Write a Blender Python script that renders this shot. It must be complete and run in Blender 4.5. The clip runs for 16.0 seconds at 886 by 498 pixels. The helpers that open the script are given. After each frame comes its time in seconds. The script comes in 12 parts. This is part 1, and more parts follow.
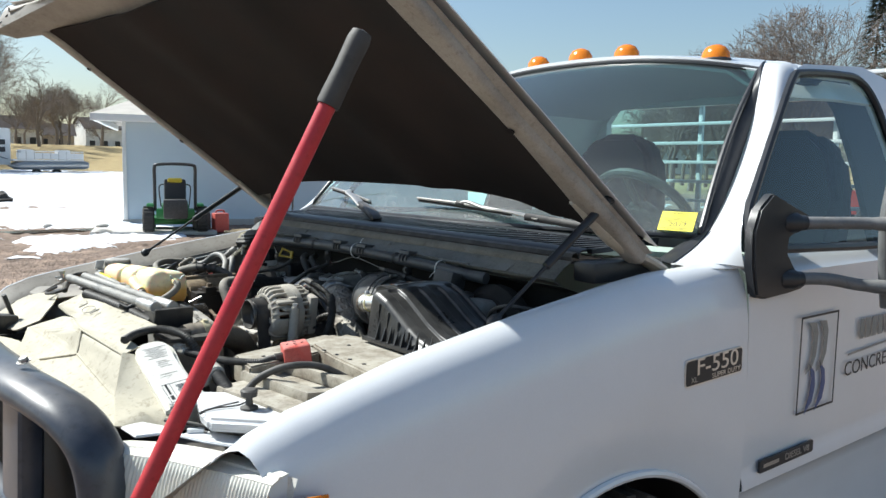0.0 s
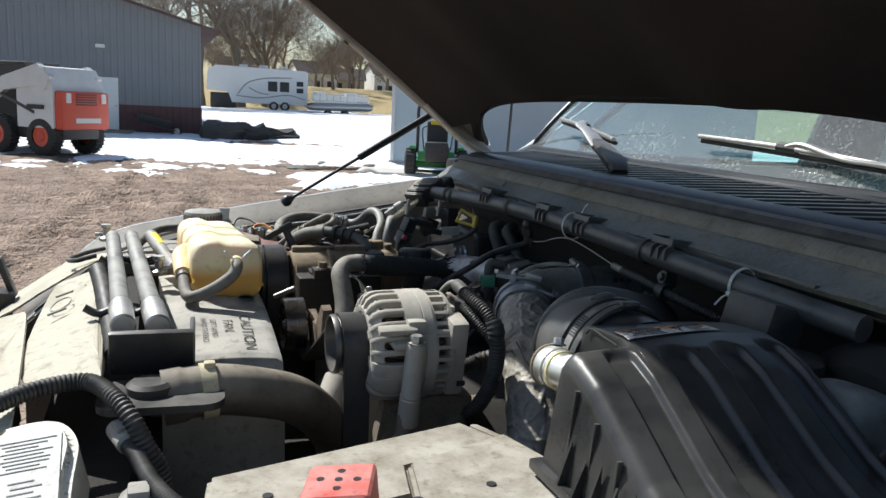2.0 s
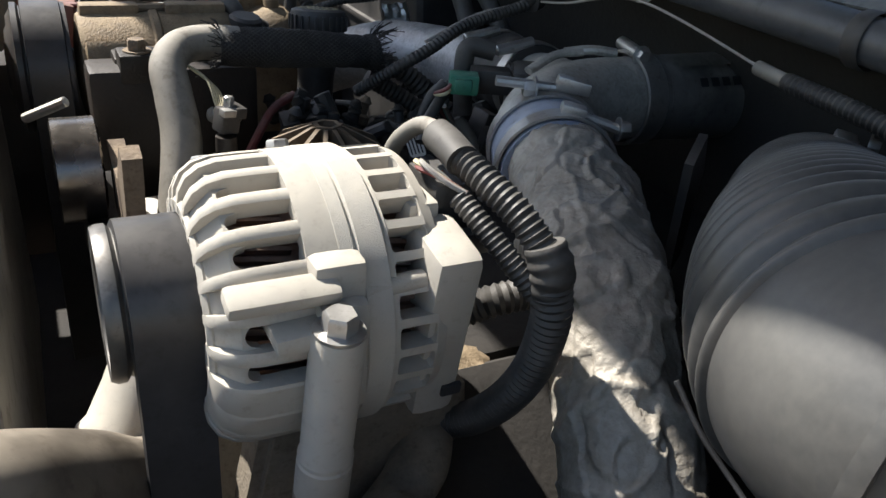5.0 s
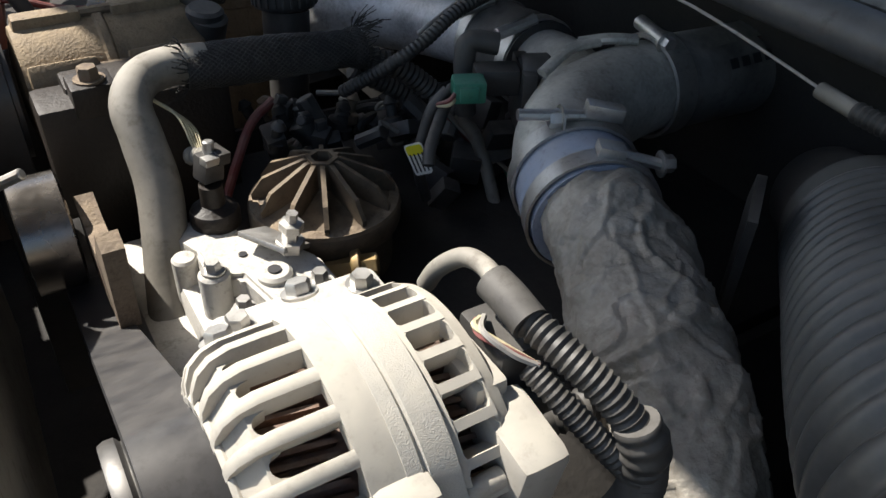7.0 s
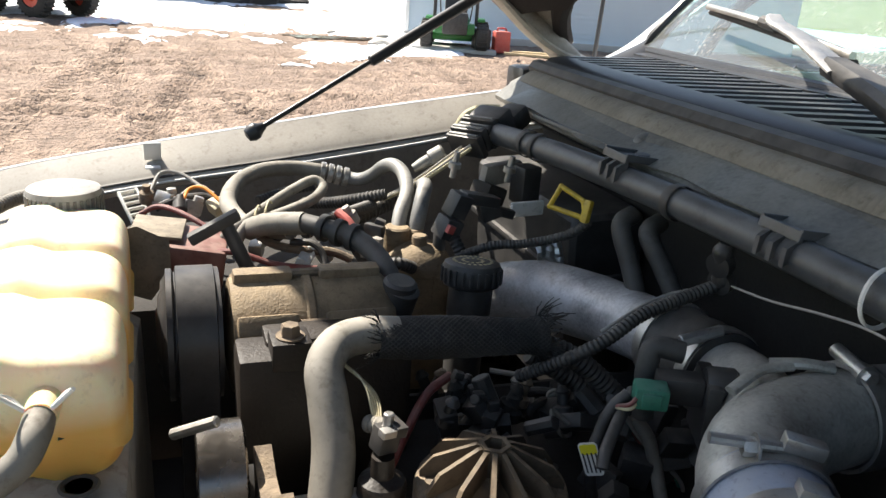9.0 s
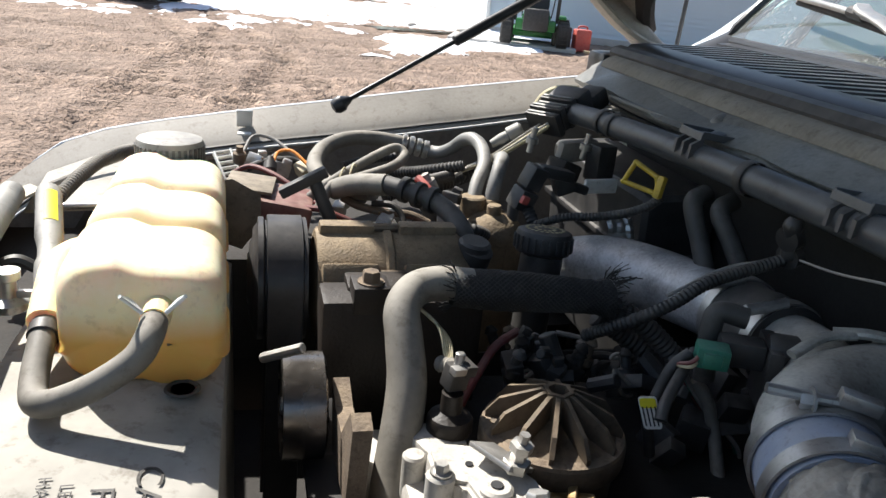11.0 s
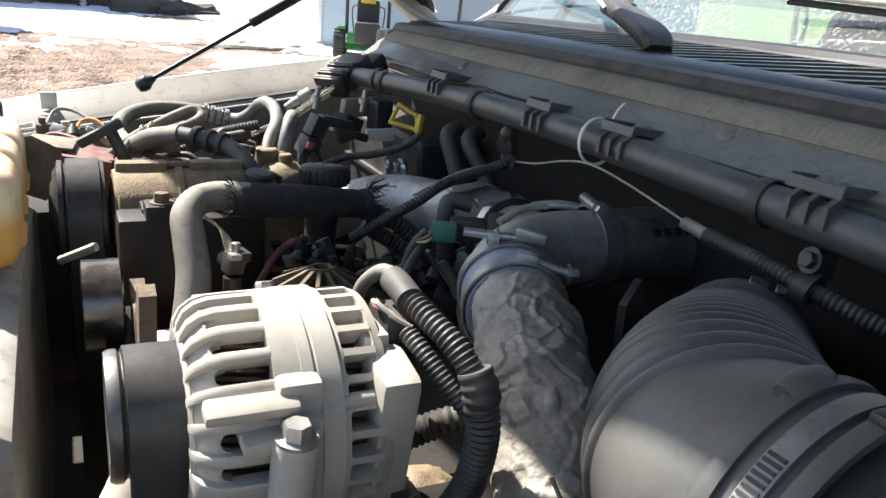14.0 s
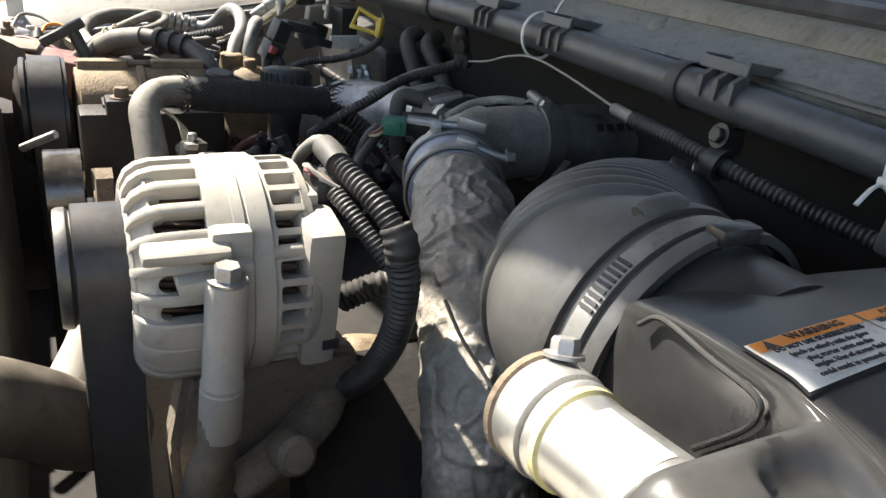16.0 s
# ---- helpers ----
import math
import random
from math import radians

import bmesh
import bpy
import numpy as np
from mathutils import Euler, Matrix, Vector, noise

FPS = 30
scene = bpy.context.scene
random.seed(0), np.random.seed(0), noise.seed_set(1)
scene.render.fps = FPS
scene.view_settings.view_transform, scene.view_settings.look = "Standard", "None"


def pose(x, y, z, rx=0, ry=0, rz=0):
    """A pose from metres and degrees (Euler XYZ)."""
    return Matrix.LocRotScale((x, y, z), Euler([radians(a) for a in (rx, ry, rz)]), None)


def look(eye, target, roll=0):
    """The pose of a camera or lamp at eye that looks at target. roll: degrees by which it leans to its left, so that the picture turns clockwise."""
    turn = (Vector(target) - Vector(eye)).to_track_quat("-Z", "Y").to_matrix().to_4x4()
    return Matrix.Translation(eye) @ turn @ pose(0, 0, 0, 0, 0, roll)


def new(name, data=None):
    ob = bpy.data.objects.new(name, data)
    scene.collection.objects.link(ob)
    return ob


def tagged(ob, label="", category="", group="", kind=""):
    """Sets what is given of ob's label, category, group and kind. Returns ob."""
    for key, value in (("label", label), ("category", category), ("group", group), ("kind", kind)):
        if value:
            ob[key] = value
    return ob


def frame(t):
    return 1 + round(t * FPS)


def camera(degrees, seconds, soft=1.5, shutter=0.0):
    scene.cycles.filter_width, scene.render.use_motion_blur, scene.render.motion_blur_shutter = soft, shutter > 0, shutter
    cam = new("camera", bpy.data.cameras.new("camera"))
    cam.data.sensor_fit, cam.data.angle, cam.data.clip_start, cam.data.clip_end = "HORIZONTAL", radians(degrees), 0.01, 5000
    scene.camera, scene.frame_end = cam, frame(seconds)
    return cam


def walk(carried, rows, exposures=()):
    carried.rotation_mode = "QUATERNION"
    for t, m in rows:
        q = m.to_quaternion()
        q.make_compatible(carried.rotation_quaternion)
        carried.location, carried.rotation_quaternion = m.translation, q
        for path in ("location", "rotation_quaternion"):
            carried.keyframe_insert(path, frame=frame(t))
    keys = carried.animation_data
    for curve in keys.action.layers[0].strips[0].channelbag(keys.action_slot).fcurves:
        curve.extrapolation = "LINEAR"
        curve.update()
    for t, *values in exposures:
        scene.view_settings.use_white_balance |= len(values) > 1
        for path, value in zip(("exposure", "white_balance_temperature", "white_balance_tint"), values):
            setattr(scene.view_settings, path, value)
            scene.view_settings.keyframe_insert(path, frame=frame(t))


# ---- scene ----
cam = camera(58.29, 16.0)
PATH = [
    (0.00, -1.3016, -2.0600, 1.6203, 83.98, -1.06, -39.03),
    (0.50, -1.0745, -1.8581, 1.5969, 84.07, -1.34, -36.13),
    (1.00, -0.8800, -1.6247, 1.5793, 83.22, -1.89, -32.88),
    (1.50, -0.7447, -1.3954, 1.5536, 81.95, -1.84, -23.82),
    (2.00, -0.6452, -1.1831, 1.5416, 79.81, -2.75, -19.76),
    (2.50, -0.6401, -1.0011, 1.5209, 78.71, -2.95, -21.97),
    (3.00, -0.6053, -0.8709, 1.4889, 75.97, -4.23, -24.68),
    (3.50, -0.5244, -0.7552, 1.4726, 73.03, -3.50, -24.73),
    (4.00, -0.4754, -0.6722, 1.4542, 69.86, -3.35, -24.95),
    (4.20, -0.4670, -0.6455, 1.4447, 68.34, -4.11, -25.40),
    (6.30, -0.4408, -0.4990, 1.4682, 55.61, -3.40, -29.44),
    (6.50, -0.4388, -0.4843, 1.4881, 54.86, -2.82, -30.07),
    (7.00, -0.4320, -0.4463, 1.5243, 53.02, -1.72, -30.97),
    (7.50, -0.4344, -0.4285, 1.5536, 57.07, -0.43, -28.22),
    (8.00, -0.4496, -0.4204, 1.5520, 65.31, -1.91, -23.58),
    (8.50, -0.4569, -0.4250, 1.5534, 70.43, -3.66, -19.52),
    (9.00, -0.4573, -0.4248, 1.5482, 70.64, -3.99, -18.62),
    (9.50, -0.4674, -0.4300, 1.5464, 70.17, -3.42, -16.44),
    (9.70, -0.4834, -0.4380, 1.5391, 69.56, -4.27, -13.25),
    (11.80, -0.4539, -0.5059, 1.5235, 71.01, -7.46, -14.45),
    (12.00, -0.4402, -0.5214, 1.5213, 71.56, -7.04, -17.07),
    (12.50, -0.4164, -0.5564, 1.5157, 71.75, -5.37, -23.50),
    (13.00, -0.4259, -0.6038, 1.5077, 73.55, -5.76, -23.88),
    (13.50, -0.4399, -0.6354, 1.4926, 73.53, -5.05, -24.20),
    (14.00, -0.4469, -0.6573, 1.4800, 72.08, -4.61, -24.44),
    (14.50, -0.4479, -0.6756, 1.4731, 70.57, -4.86, -24.17),
    (15.00, -0.4430, -0.6981, 1.4661, 69.10, -4.68, -23.96),
    (15.50, -0.4350, -0.7109, 1.4634, 68.46, -4.87, -24.13),
    (16.00, -0.4297, -0.7195, 1.4564, 67.33, -5.05, -25.13),
]
walk(cam, [(t, pose(*p)) for t, *p in PATH],
     [(0.0, 0.64, 6200, 5), (1.0, 0.50, 6150, 5), (2.5, 0.40, 6350, 9), (3.5, 0.76, 6450, 10), (4.2, 1.18, 6550, 10), (6.5, 1.12, 6700, 10),
      (7.2, 0.98, 6750, 10), (8.6, 1.34, 7000, 10), (9.7, 1.34, 6950, 10), (12.0, 0.74, 6350, 10), (12.6, 1.08, 6350, 10), (13.0, 1.32, 6400, 10), (14.0, 1.50, 6700, 10), (16.0, 1.70, 7000, 10)])

# ---- world, sun ----
SUN_DIR = Vector((-0.488, 0.745, 1.0)).normalized()
world = bpy.data.worlds.new("sky")
scene.world = world
world.use_nodes = True
wn, wl = world.node_tree.nodes, world.node_tree.links
wn.clear()
sky = wn.new("ShaderNodeTexSky")
sky.sky_type = "NISHITA"
sky.sun_disc = False
sky.sun_elevation = math.asin(SUN_DIR.z)
sky.sun_rotation = math.atan2(SUN_DIR.x, SUN_DIR.y)
sky.air_density, sky.dust_density, sky.ozone_density = 1.2, 1.3, 2.0
bg = wn.new("ShaderNodeBackground")
bg.inputs["Strength"].default_value = 0.084
wo = wn.new("ShaderNodeOutputWorld")
wl.new(sky.outputs[0], bg.inputs["Color"])
wl.new(bg.outputs[0], wo.inputs["Surface"])

sun_data = bpy.data.lights.new("sun", "SUN")
sun_data.energy, sun_data.angle, sun_data.color = 5.0, radians(0.53), (1.0, 0.965, 0.91)
sun = new("sun", sun_data)
sun.matrix_world = look(SUN_DIR * 50, (0, 0, 0))


# ---- materials ----
def mat(name, c1, c2=None, rough=0.6, metal=0.0, scale=18.0, bump=0.15, fine=220.0, dust=0.0,
        dust_col=(0.398, 0.367, 0.324), spread=0.5, coat=0.0, ior=1.45, trans=0.0, sss=0.0, random_v=0.0, rvar=0.12, fleck=1.0):
    """A surface with broad mottling, fine grain, and dust that settles on what faces up."""
    m = bpy.data.materials.new(name)
    m.use_nodes = True
    n, l = m.node_tree.nodes, m.node_tree.links
    b = n["Principled BSDF"]
    tc = n.new("ShaderNodeTexCoord")
    big = n.new("ShaderNodeTexNoise")
    big.inputs["Scale"].default_value, big.inputs["Detail"].default_value = scale, 6.0
    big.inputs["Roughness"].default_value = 0.6
    small = n.new("ShaderNodeTexNoise")
    small.inputs["Scale"].default_value, small.inputs["Detail"].default_value = fine, 4.0
    l.new(tc.outputs["Object"], big.inputs["Vector"])
    l.new(tc.outputs["Object"], small.inputs["Vector"])
    c2 = c2 or tuple(min(1, v * 1.35 + 0.01) for v in c1)
    mix = n.new("ShaderNodeMix")
    mix.data_type = "RGBA"
    mix.inputs["A"].default_value, mix.inputs["B"].default_value = (*c1, 1), (*c2, 1)
    ramp = n.new("ShaderNodeMapRange")
    ramp.inputs["From Min"].default_value, ramp.inputs["From Max"].default_value = 0.5 - spread / 2, 0.5 + spread / 2
    add = n.new("ShaderNodeMath")
    add.operation = "MULTIPLY_ADD"
    add.inputs[1].default_value = 0.35
    l.new(small.outputs["Fac"], add.inputs[0])
    sub = n.new("ShaderNodeMath")
    sub.operation = "SUBTRACT"
    sub.inputs[1].default_value = 0.175
    l.new(big.outputs["Fac"], sub.inputs[0])
    l.new(sub.outputs[0], add.inputs[2])
    l.new(add.outputs[0], ramp.inputs["Value"])
    l.new(ramp.outputs[0], mix.inputs["Factor"])
    col = mix.outputs["Result"]
    rough_out = None
    if random_v:
        oi = n.new("ShaderNodeObjectInfo")
        hsv = n.new("ShaderNodeHueSaturation")
        mr = n.new("ShaderNodeMapRange")
        mr.inputs["To Min"].default_value, mr.inputs["To Max"].default_value = 1 - random_v, 1 + random_v
        l.new(oi.outputs["Random"], mr.inputs["Value"])
        l.new(mr.outputs[0], hsv.inputs["Value"])
        l.new(col, hsv.inputs["Color"])
        col = hsv.outputs["Color"]
    rr = n.new("ShaderNodeMapRange")
    rr.inputs["To Min"].default_value, rr.inputs["To Max"].default_value = max(0.02, rough - rvar), min(1, rough + rvar)
    l.new(big.outputs["Fac"], rr.inputs["Value"])
    rough_out = rr.outputs[0]
    if dust > 0:
        geo = n.new("ShaderNodeNewGeometry")
        sep = n.new("ShaderNodeSeparateXYZ")
        l.new(geo.outputs["Normal"], sep.inputs[0])
        up = n.new("ShaderNodeMapRange")
        up.inputs["From Min"].default_value, up.inputs["From Max"].default_value = -0.35, 0.95
        up.inputs["To Min"].default_value, up.inputs["To Max"].default_value = 0.12, 1.0
        l.new(sep.outputs["Z"], up.inputs["Value"])
        pat = n.new("ShaderNodeTexNoise")
        pat.inputs["Scale"].default_value, pat.inputs["Detail"].default_value = scale * 2.3, 8.0
        l.new(tc.outputs["Object"], pat.inputs["Vector"])
        pr = n.new("ShaderNodeMapRange")
        pr.inputs["From Min"].default_value, pr.inputs["From Max"].default_value = 0.25, 0.65
        l.new(pat.outputs["Fac"], pr.inputs["Value"])
        mul = n.new("ShaderNodeMath")
        mul.operation = "MULTIPLY"
        l.new(up.outputs[0], mul.inputs[0])
        l.new(pr.outputs[0], mul.inputs[1])
        mul2 = n.new("ShaderNodeMath")
        mul2.operation = "MULTIPLY"
        mul2.inputs[1].default_value = dust
        mul2.use_clamp = True
        l.new(mul.outputs[0], mul2.inputs[0])
        dm = n.new("ShaderNodeMix")
        dm.data_type = "RGBA"
        dm.inputs["B"].default_value = (*dust_col, 1)
        l.new(mul2.outputs[0], dm.inputs["Factor"])
        l.new(col, dm.inputs["A"])
        col = dm.outputs["Result"]
        # dark flecks and greasy spots in the dirt
        fk = n.new("ShaderNodeTexNoise")
        fk.inputs["Scale"].default_value, fk.inputs["Detail"].default_value = max(60.0, scale * 6.5), 5.0
        fk.inputs["Roughness"].default_value = 0.7
        l.new(tc.outputs["Object"], fk.inputs["Vector"])
        fr = n.new("ShaderNodeMapRange")
        fr.inputs["From Min"].default_value, fr.inputs["From Max"].default_value = 0.54, 0.68
        fr.inputs["To Max"].default_value = fleck * (0.30 + 0.25 * dust)
        l.new(fk.outputs["Fac"], fr.inputs["Value"])
        fm = n.new("ShaderNodeMix")
        fm.data_type = "RGBA"
        fm.blend_type = "MULTIPLY"
        fm.inputs["B"].default_value = (0.34, 0.29, 0.24, 1)
        l.new(fr.outputs[0], fm.inputs["Factor"])
        l.new(col, fm.inputs["A"])
        col = fm.outputs["Result"]
        rm = n.new("ShaderNodeMix")
        rm.inputs["B"].default_value = 0.92
        l.new(mul2.outputs[0], rm.inputs["Factor"])
        l.new(rough_out, rm.inputs["A"])
        rough_out = rm.outputs["Result"]
        if metal:
            mm = n.new("ShaderNodeMath")
            mm.operation = "MULTIPLY_ADD"
            mm.inputs[1].default_value, mm.inputs[2].default_value = -metal, metal
            l.new(mul2.outputs[0], mm.inputs[0])
            l.new(mm.outputs[0], b.inputs["Metallic"])
    elif metal:
        b.inputs["Metallic"].default_value = metal
    l.new(col, b.inputs["Base Color"])
    l.new(rough_out, b.inputs["Roughness"])
    b.inputs["IOR"].default_value = ior
    b.inputs["Coat Weight"].default_value = coat
    b.inputs["Coat Roughness"].default_value = 0.06
    b.inputs["Transmission Weight"].default_value = trans
    if sss:
        b.inputs["Subsurface Weight"].default_value = sss
        b.inputs["Subsurface Scale"].default_value = 0.02
    if bump:
        bp = n.new("ShaderNodeBump")
        bp.inputs["Strength"].default_value, bp.inputs["Distance"].default_value = bump, 0.002
        bsum = n.new("ShaderNodeMath")
        bsum.operation = "MULTIPLY_ADD"
        bsum.inputs[1].default_value = 0.6
        l.new(small.outputs["Fac"], bsum.inputs[0])
        l.new(big.outputs["Fac"], bsum.inputs[2])
        l.new(bsum.outputs[0], bp.inputs["Height"])
        l.new(bp.outputs[0], b.inputs["Normal"])
    return m


M_WHITE = mat("white_truck_paint", (0.78, 0.79, 0.80), (0.72, 0.73, 0.74), rough=0.22, bump=0.0, scale=3, coat=0.6, rvar=0.05)
M_CREAM = mat("inner_body_paint", (0.46, 0.41, 0.33), (0.60, 0.56, 0.48), rough=0.5, scale=7, bump=0.08, dust=0.35)
M_TROUGH = mat("harness_trough_plastic", (0.036, 0.040, 0.045), (0.072, 0.078, 0.084), rough=0.33, scale=10, bump=0.06, dust=0.5, dust_col=(0.24, 0.235, 0.225))
M_REDFADE = mat("faded_red_plastic", (0.13, 0.032, 0.026), (0.20, 0.060, 0.048), rough=0.5, scale=20, bump=0.1, dust=0.5, dust_col=(0.42, 0.33, 0.28))
M_FENDLIP = mat("fender_inner_paint", (0.25, 0.228, 0.195), (0.40, 0.372, 0.325), rough=0.45, scale=6, bump=0.06, dust=0.35, dust_col=(0.36, 0.32, 0.27))
M_LINER = mat("hood_liner_felt", (0.003, 0.0024, 0.0022), (0.024, 0.0145, 0.0115), rough=0.95, scale=3.2, spread=0.40, bump=0.6, fine=420)
M_BLKPLAST = mat("black_plastic", (0.018, 0.018, 0.019), (0.03, 0.03, 0.031), rough=0.42, scale=14, bump=0.08, dust=0.22)
M_BLKCLEAN = mat("black_cowl_plastic", (0.016, 0.018, 0.022), (0.026, 0.028, 0.032), rough=0.38, scale=10, bump=0.05, dust=0.04)
M_LID = mat("air_box_plastic", (0.016, 0.0165, 0.018), (0.028, 0.0285, 0.029), rough=0.27, scale=9, bump=0.06, dust=0.15, dust_col=(0.30, 0.285, 0.26))
M_RUBBER = mat("black_rubber", (0.022, 0.022, 0.022), (0.04, 0.038, 0.036), rough=0.55, scale=12, bump=0.1, dust=0.35, dust_col=(0.287, 0.269, 0.244))
M_ELBOW = mat("intake_rubber", (0.036, 0.037, 0.038), (0.078, 0.076, 0.072), rough=0.34, scale=6, bump=0.04, dust=0.25, dust_col=(0.33, 0.32, 0.295), fleck=0.3, spread=0.4)
M_GREYHOSE = mat("dusty_grey_hose", (0.085, 0.080, 0.070), (0.16, 0.148, 0.125), rough=0.6, scale=9, bump=0.12, dust=0.75, dust_col=(0.441, 0.410, 0.355))
M_LOOM = mat("split_loom_plastic", (0.014, 0.014, 0.015), (0.028, 0.027, 0.026), rough=0.5, scale=20, bump=0.05, dust=0.22)
M_STRAND = mat("dusty_strands", (0.012, 0.012, 0.012), (0.026, 0.025, 0.024), rough=0.55, scale=60, bump=0.2, dust=0.12)
M_RADHOSE = mat("brown_dusty_rubber", (0.052, 0.043, 0.034), (0.105, 0.088, 0.069), rough=0.5, scale=10, bump=0.1, dust=0.75, dust_col=(0.42, 0.365, 0.29))
M_HEADLN = mat("grey_headliner_cloth", (0.40, 0.42, 0.42), (0.48, 0.50, 0.50), rough=0.9, scale=30, bump=0.3)
M_BRAID = mat("braided_sleeve", (0.009, 0.009, 0.009), (0.020, 0.0195, 0.019), rough=0.75, scale=60, bump=0.8, fine=900, dust=0.05)
M_ALT = mat("cast_aluminium_dusty", (0.36, 0.335, 0.295), (0.44, 0.41, 0.36), rough=0.66, metal=0.2, scale=26, bump=0.22, fine=3600, dust=0.8, dust_col=(0.50, 0.465, 0.395), fleck=0.35)
M_ALTBAND = mat("stator_steel", (0.38, 0.36, 0.32), (0.46, 0.44, 0.40), rough=0.66, metal=0.15, scale=26, bump=0.35, fine=1400, dust=0.8, dust_col=(0.51, 0.475, 0.405), fleck=0.25)
M_BRKT = mat("grimy_bracket_casting", (0.11, 0.092, 0.070), (0.22, 0.187, 0.145), rough=0.75, scale=22, bump=0.5, fine=400, dust=0.6, dust_col=(0.43, 0.37, 0.29))
M_COPPER = mat("copper_windings", (0.10, 0.06, 0.045), (0.22, 0.12, 0.08), rough=0.5, metal=0.5, scale=60, bump=0.4, dust=0.3)
M_CAST = mat("cast_iron_brown", (0.085, 0.062, 0.045), (0.15, 0.115, 0.085), rough=0.8, scale=25, bump=0.8, fine=350, dust=0.65, dust_col=(0.36, 0.28, 0.19))
M_ACBODY = mat("compressor_oily_alloy", (0.105, 0.074, 0.046), (0.22, 0.165, 0.105), rough=0.65, scale=25, bump=0.7, fine=400, dust=0.55, dust_col=(0.42, 0.325, 0.205))
M_CLAMP = mat("dull_dusty_clamp", (0.14, 0.138, 0.132), (0.26, 0.255, 0.245), rough=0.45, metal=0.5, scale=20, bump=0.1, dust=0.5, dust_col=(0.34, 0.325, 0.30))
M_STEEL = mat("worn_steel", (0.40, 0.39, 0.37), (0.55, 0.54, 0.52), rough=0.38, metal=0.9, scale=30, bump=0.1, dust=0.25)
M_CHROME = mat("bright_zinc", (0.66, 0.66, 0.64), (0.78, 0.78, 0.76), rough=0.30, metal=0.92, scale=22, bump=0.08, rvar=0.12, dust=0.18, dust_col=(0.50, 0.47, 0.40))
M_ALUPIPE = mat("intake_pipe_alloy", (0.26, 0.265, 0.27), (0.66, 0.67, 0.68), rough=0.40, metal=0.45, scale=16, bump=0.25, fine=300, dust=0.3, dust_col=(0.46, 0.45, 0.43), spread=0.34)
M_TURBO = mat("turbo_cast_alloy", (0.27, 0.265, 0.24), (0.58, 0.57, 0.52), rough=0.42, metal=0.35, scale=18, bump=0.35, fine=300, dust=0.35, dust_col=(0.46, 0.43, 0.37), spread=0.38)
M_WRAP = mat("foil_heat_wrap", (0.155, 0.140, 0.116), (0.44, 0.41, 0.36), rough=0.42, metal=0.25, scale=16, bump=0.8, fine=240, dust=0.4, dust_col=(0.41, 0.36, 0.29), spread=0.40, fleck=0.7)
M_BLUEBOOT = mat("blue_grey_silicone", (0.24, 0.29, 0.40), (0.36, 0.41, 0.50), rough=0.42, scale=20, bump=0.1, dust=0.35)
M_BELT = mat("drive_belt_rubber", (0.026, 0.026, 0.028), (0.044, 0.043, 0.045), rough=0.36, scale=20, bump=0.05, dust=0.12)
M_PULLEY = mat("pulley_polished", (0.16, 0.145, 0.13), (0.27, 0.25, 0.23), rough=0.24, metal=0.92, scale=30, bump=0.05, dust=0.1)
M_DULLPULLEY = mat("dull_dark_pulley", (0.075, 0.073, 0.070), (0.13, 0.127, 0.122), rough=0.36, metal=0.6, scale=30, bump=0.06, dust=0.2)
M_FILTER = mat("brown_black_filter_plastic", (0.040, 0.030, 0.021), (0.085, 0.064, 0.044), rough=0.6, scale=30, bump=0.2, dust=0.6, dust_col=(0.32, 0.24, 0.155))
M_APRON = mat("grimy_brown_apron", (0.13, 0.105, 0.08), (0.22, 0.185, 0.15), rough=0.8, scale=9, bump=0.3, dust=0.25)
# dusty cap, paled further to paint the sun's highlight on its top
M_PCAP = mat("dusty_glare_cap", (0.15, 0.148, 0.142), (0.25, 0.245, 0.235), rough=0.42, scale=16, bump=0.08, dust=0.85, dust_col=(0.52, 0.50, 0.46))
M_DARKCAST = mat("blackish_brown_casting", (0.0065, 0.0046, 0.0035), (0.018, 0.0125, 0.009), rough=0.55, scale=18, bump=0.5, fine=300, dust=0.05, dust_col=(0.16, 0.115, 0.075))
M_CAP = mat("dusty_cap_plastic", (0.055, 0.054, 0.052), (0.10, 0.098, 0.094), rough=0.45, scale=16, bump=0.08, dust=0.6, dust_col=(0.36, 0.345, 0.32))
M_COVER = mat("dusty_cream_plastic", (0.27, 0.245, 0.185), (0.44, 0.405, 0.315), rough=0.5, scale=5, bump=0.10, dust=0.75, dust_col=(0.56, 0.52, 0.41))
M_SHROUD = mat("dusty_grey_plastic", (0.20, 0.193, 0.172), (0.30, 0.288, 0.255), rough=0.7, scale=8, bump=0.12, dust=0.9, dust_col=(0.500, 0.475, 0.425))
M_RAIL = mat("hood_rail_paint", (0.26, 0.235, 0.20), (0.42, 0.39, 0.34), rough=0.5, scale=11, bump=0.12, dust=0.1)
M_TRAY = mat("battery_cover_plastic", (0.13, 0.10, 0.068), (0.34, 0.31, 0.245), rough=0.75, scale=13, spread=0.34, bump=0.2, dust=0.72, dust_col=(0.477, 0.452, 0.390))
M_TUBE = mat("jack_tube_grey", (0.13, 0.13, 0.127), (0.22, 0.22, 0.21), rough=0.5, metal=0.3, scale=10, bump=0.08, dust=0.55, dust_col=(0.504, 0.485, 0.442))
M_YELRES = mat("aged_nylon_yellow", (0.84, 0.66, 0.30), (0.88, 0.78, 0.52), rough=0.38, scale=9, bump=0.03, sss=0.35, dust=0.35, dust_col=(0.75, 0.66, 0.46))
M_TANK = mat("aged_nylon_tank", (0.86, 0.72, 0.40), (0.90, 0.83, 0.62), rough=0.38, scale=9, bump=0.03, sss=0.35, dust=0.30, dust_col=(0.80, 0.74, 0.58))


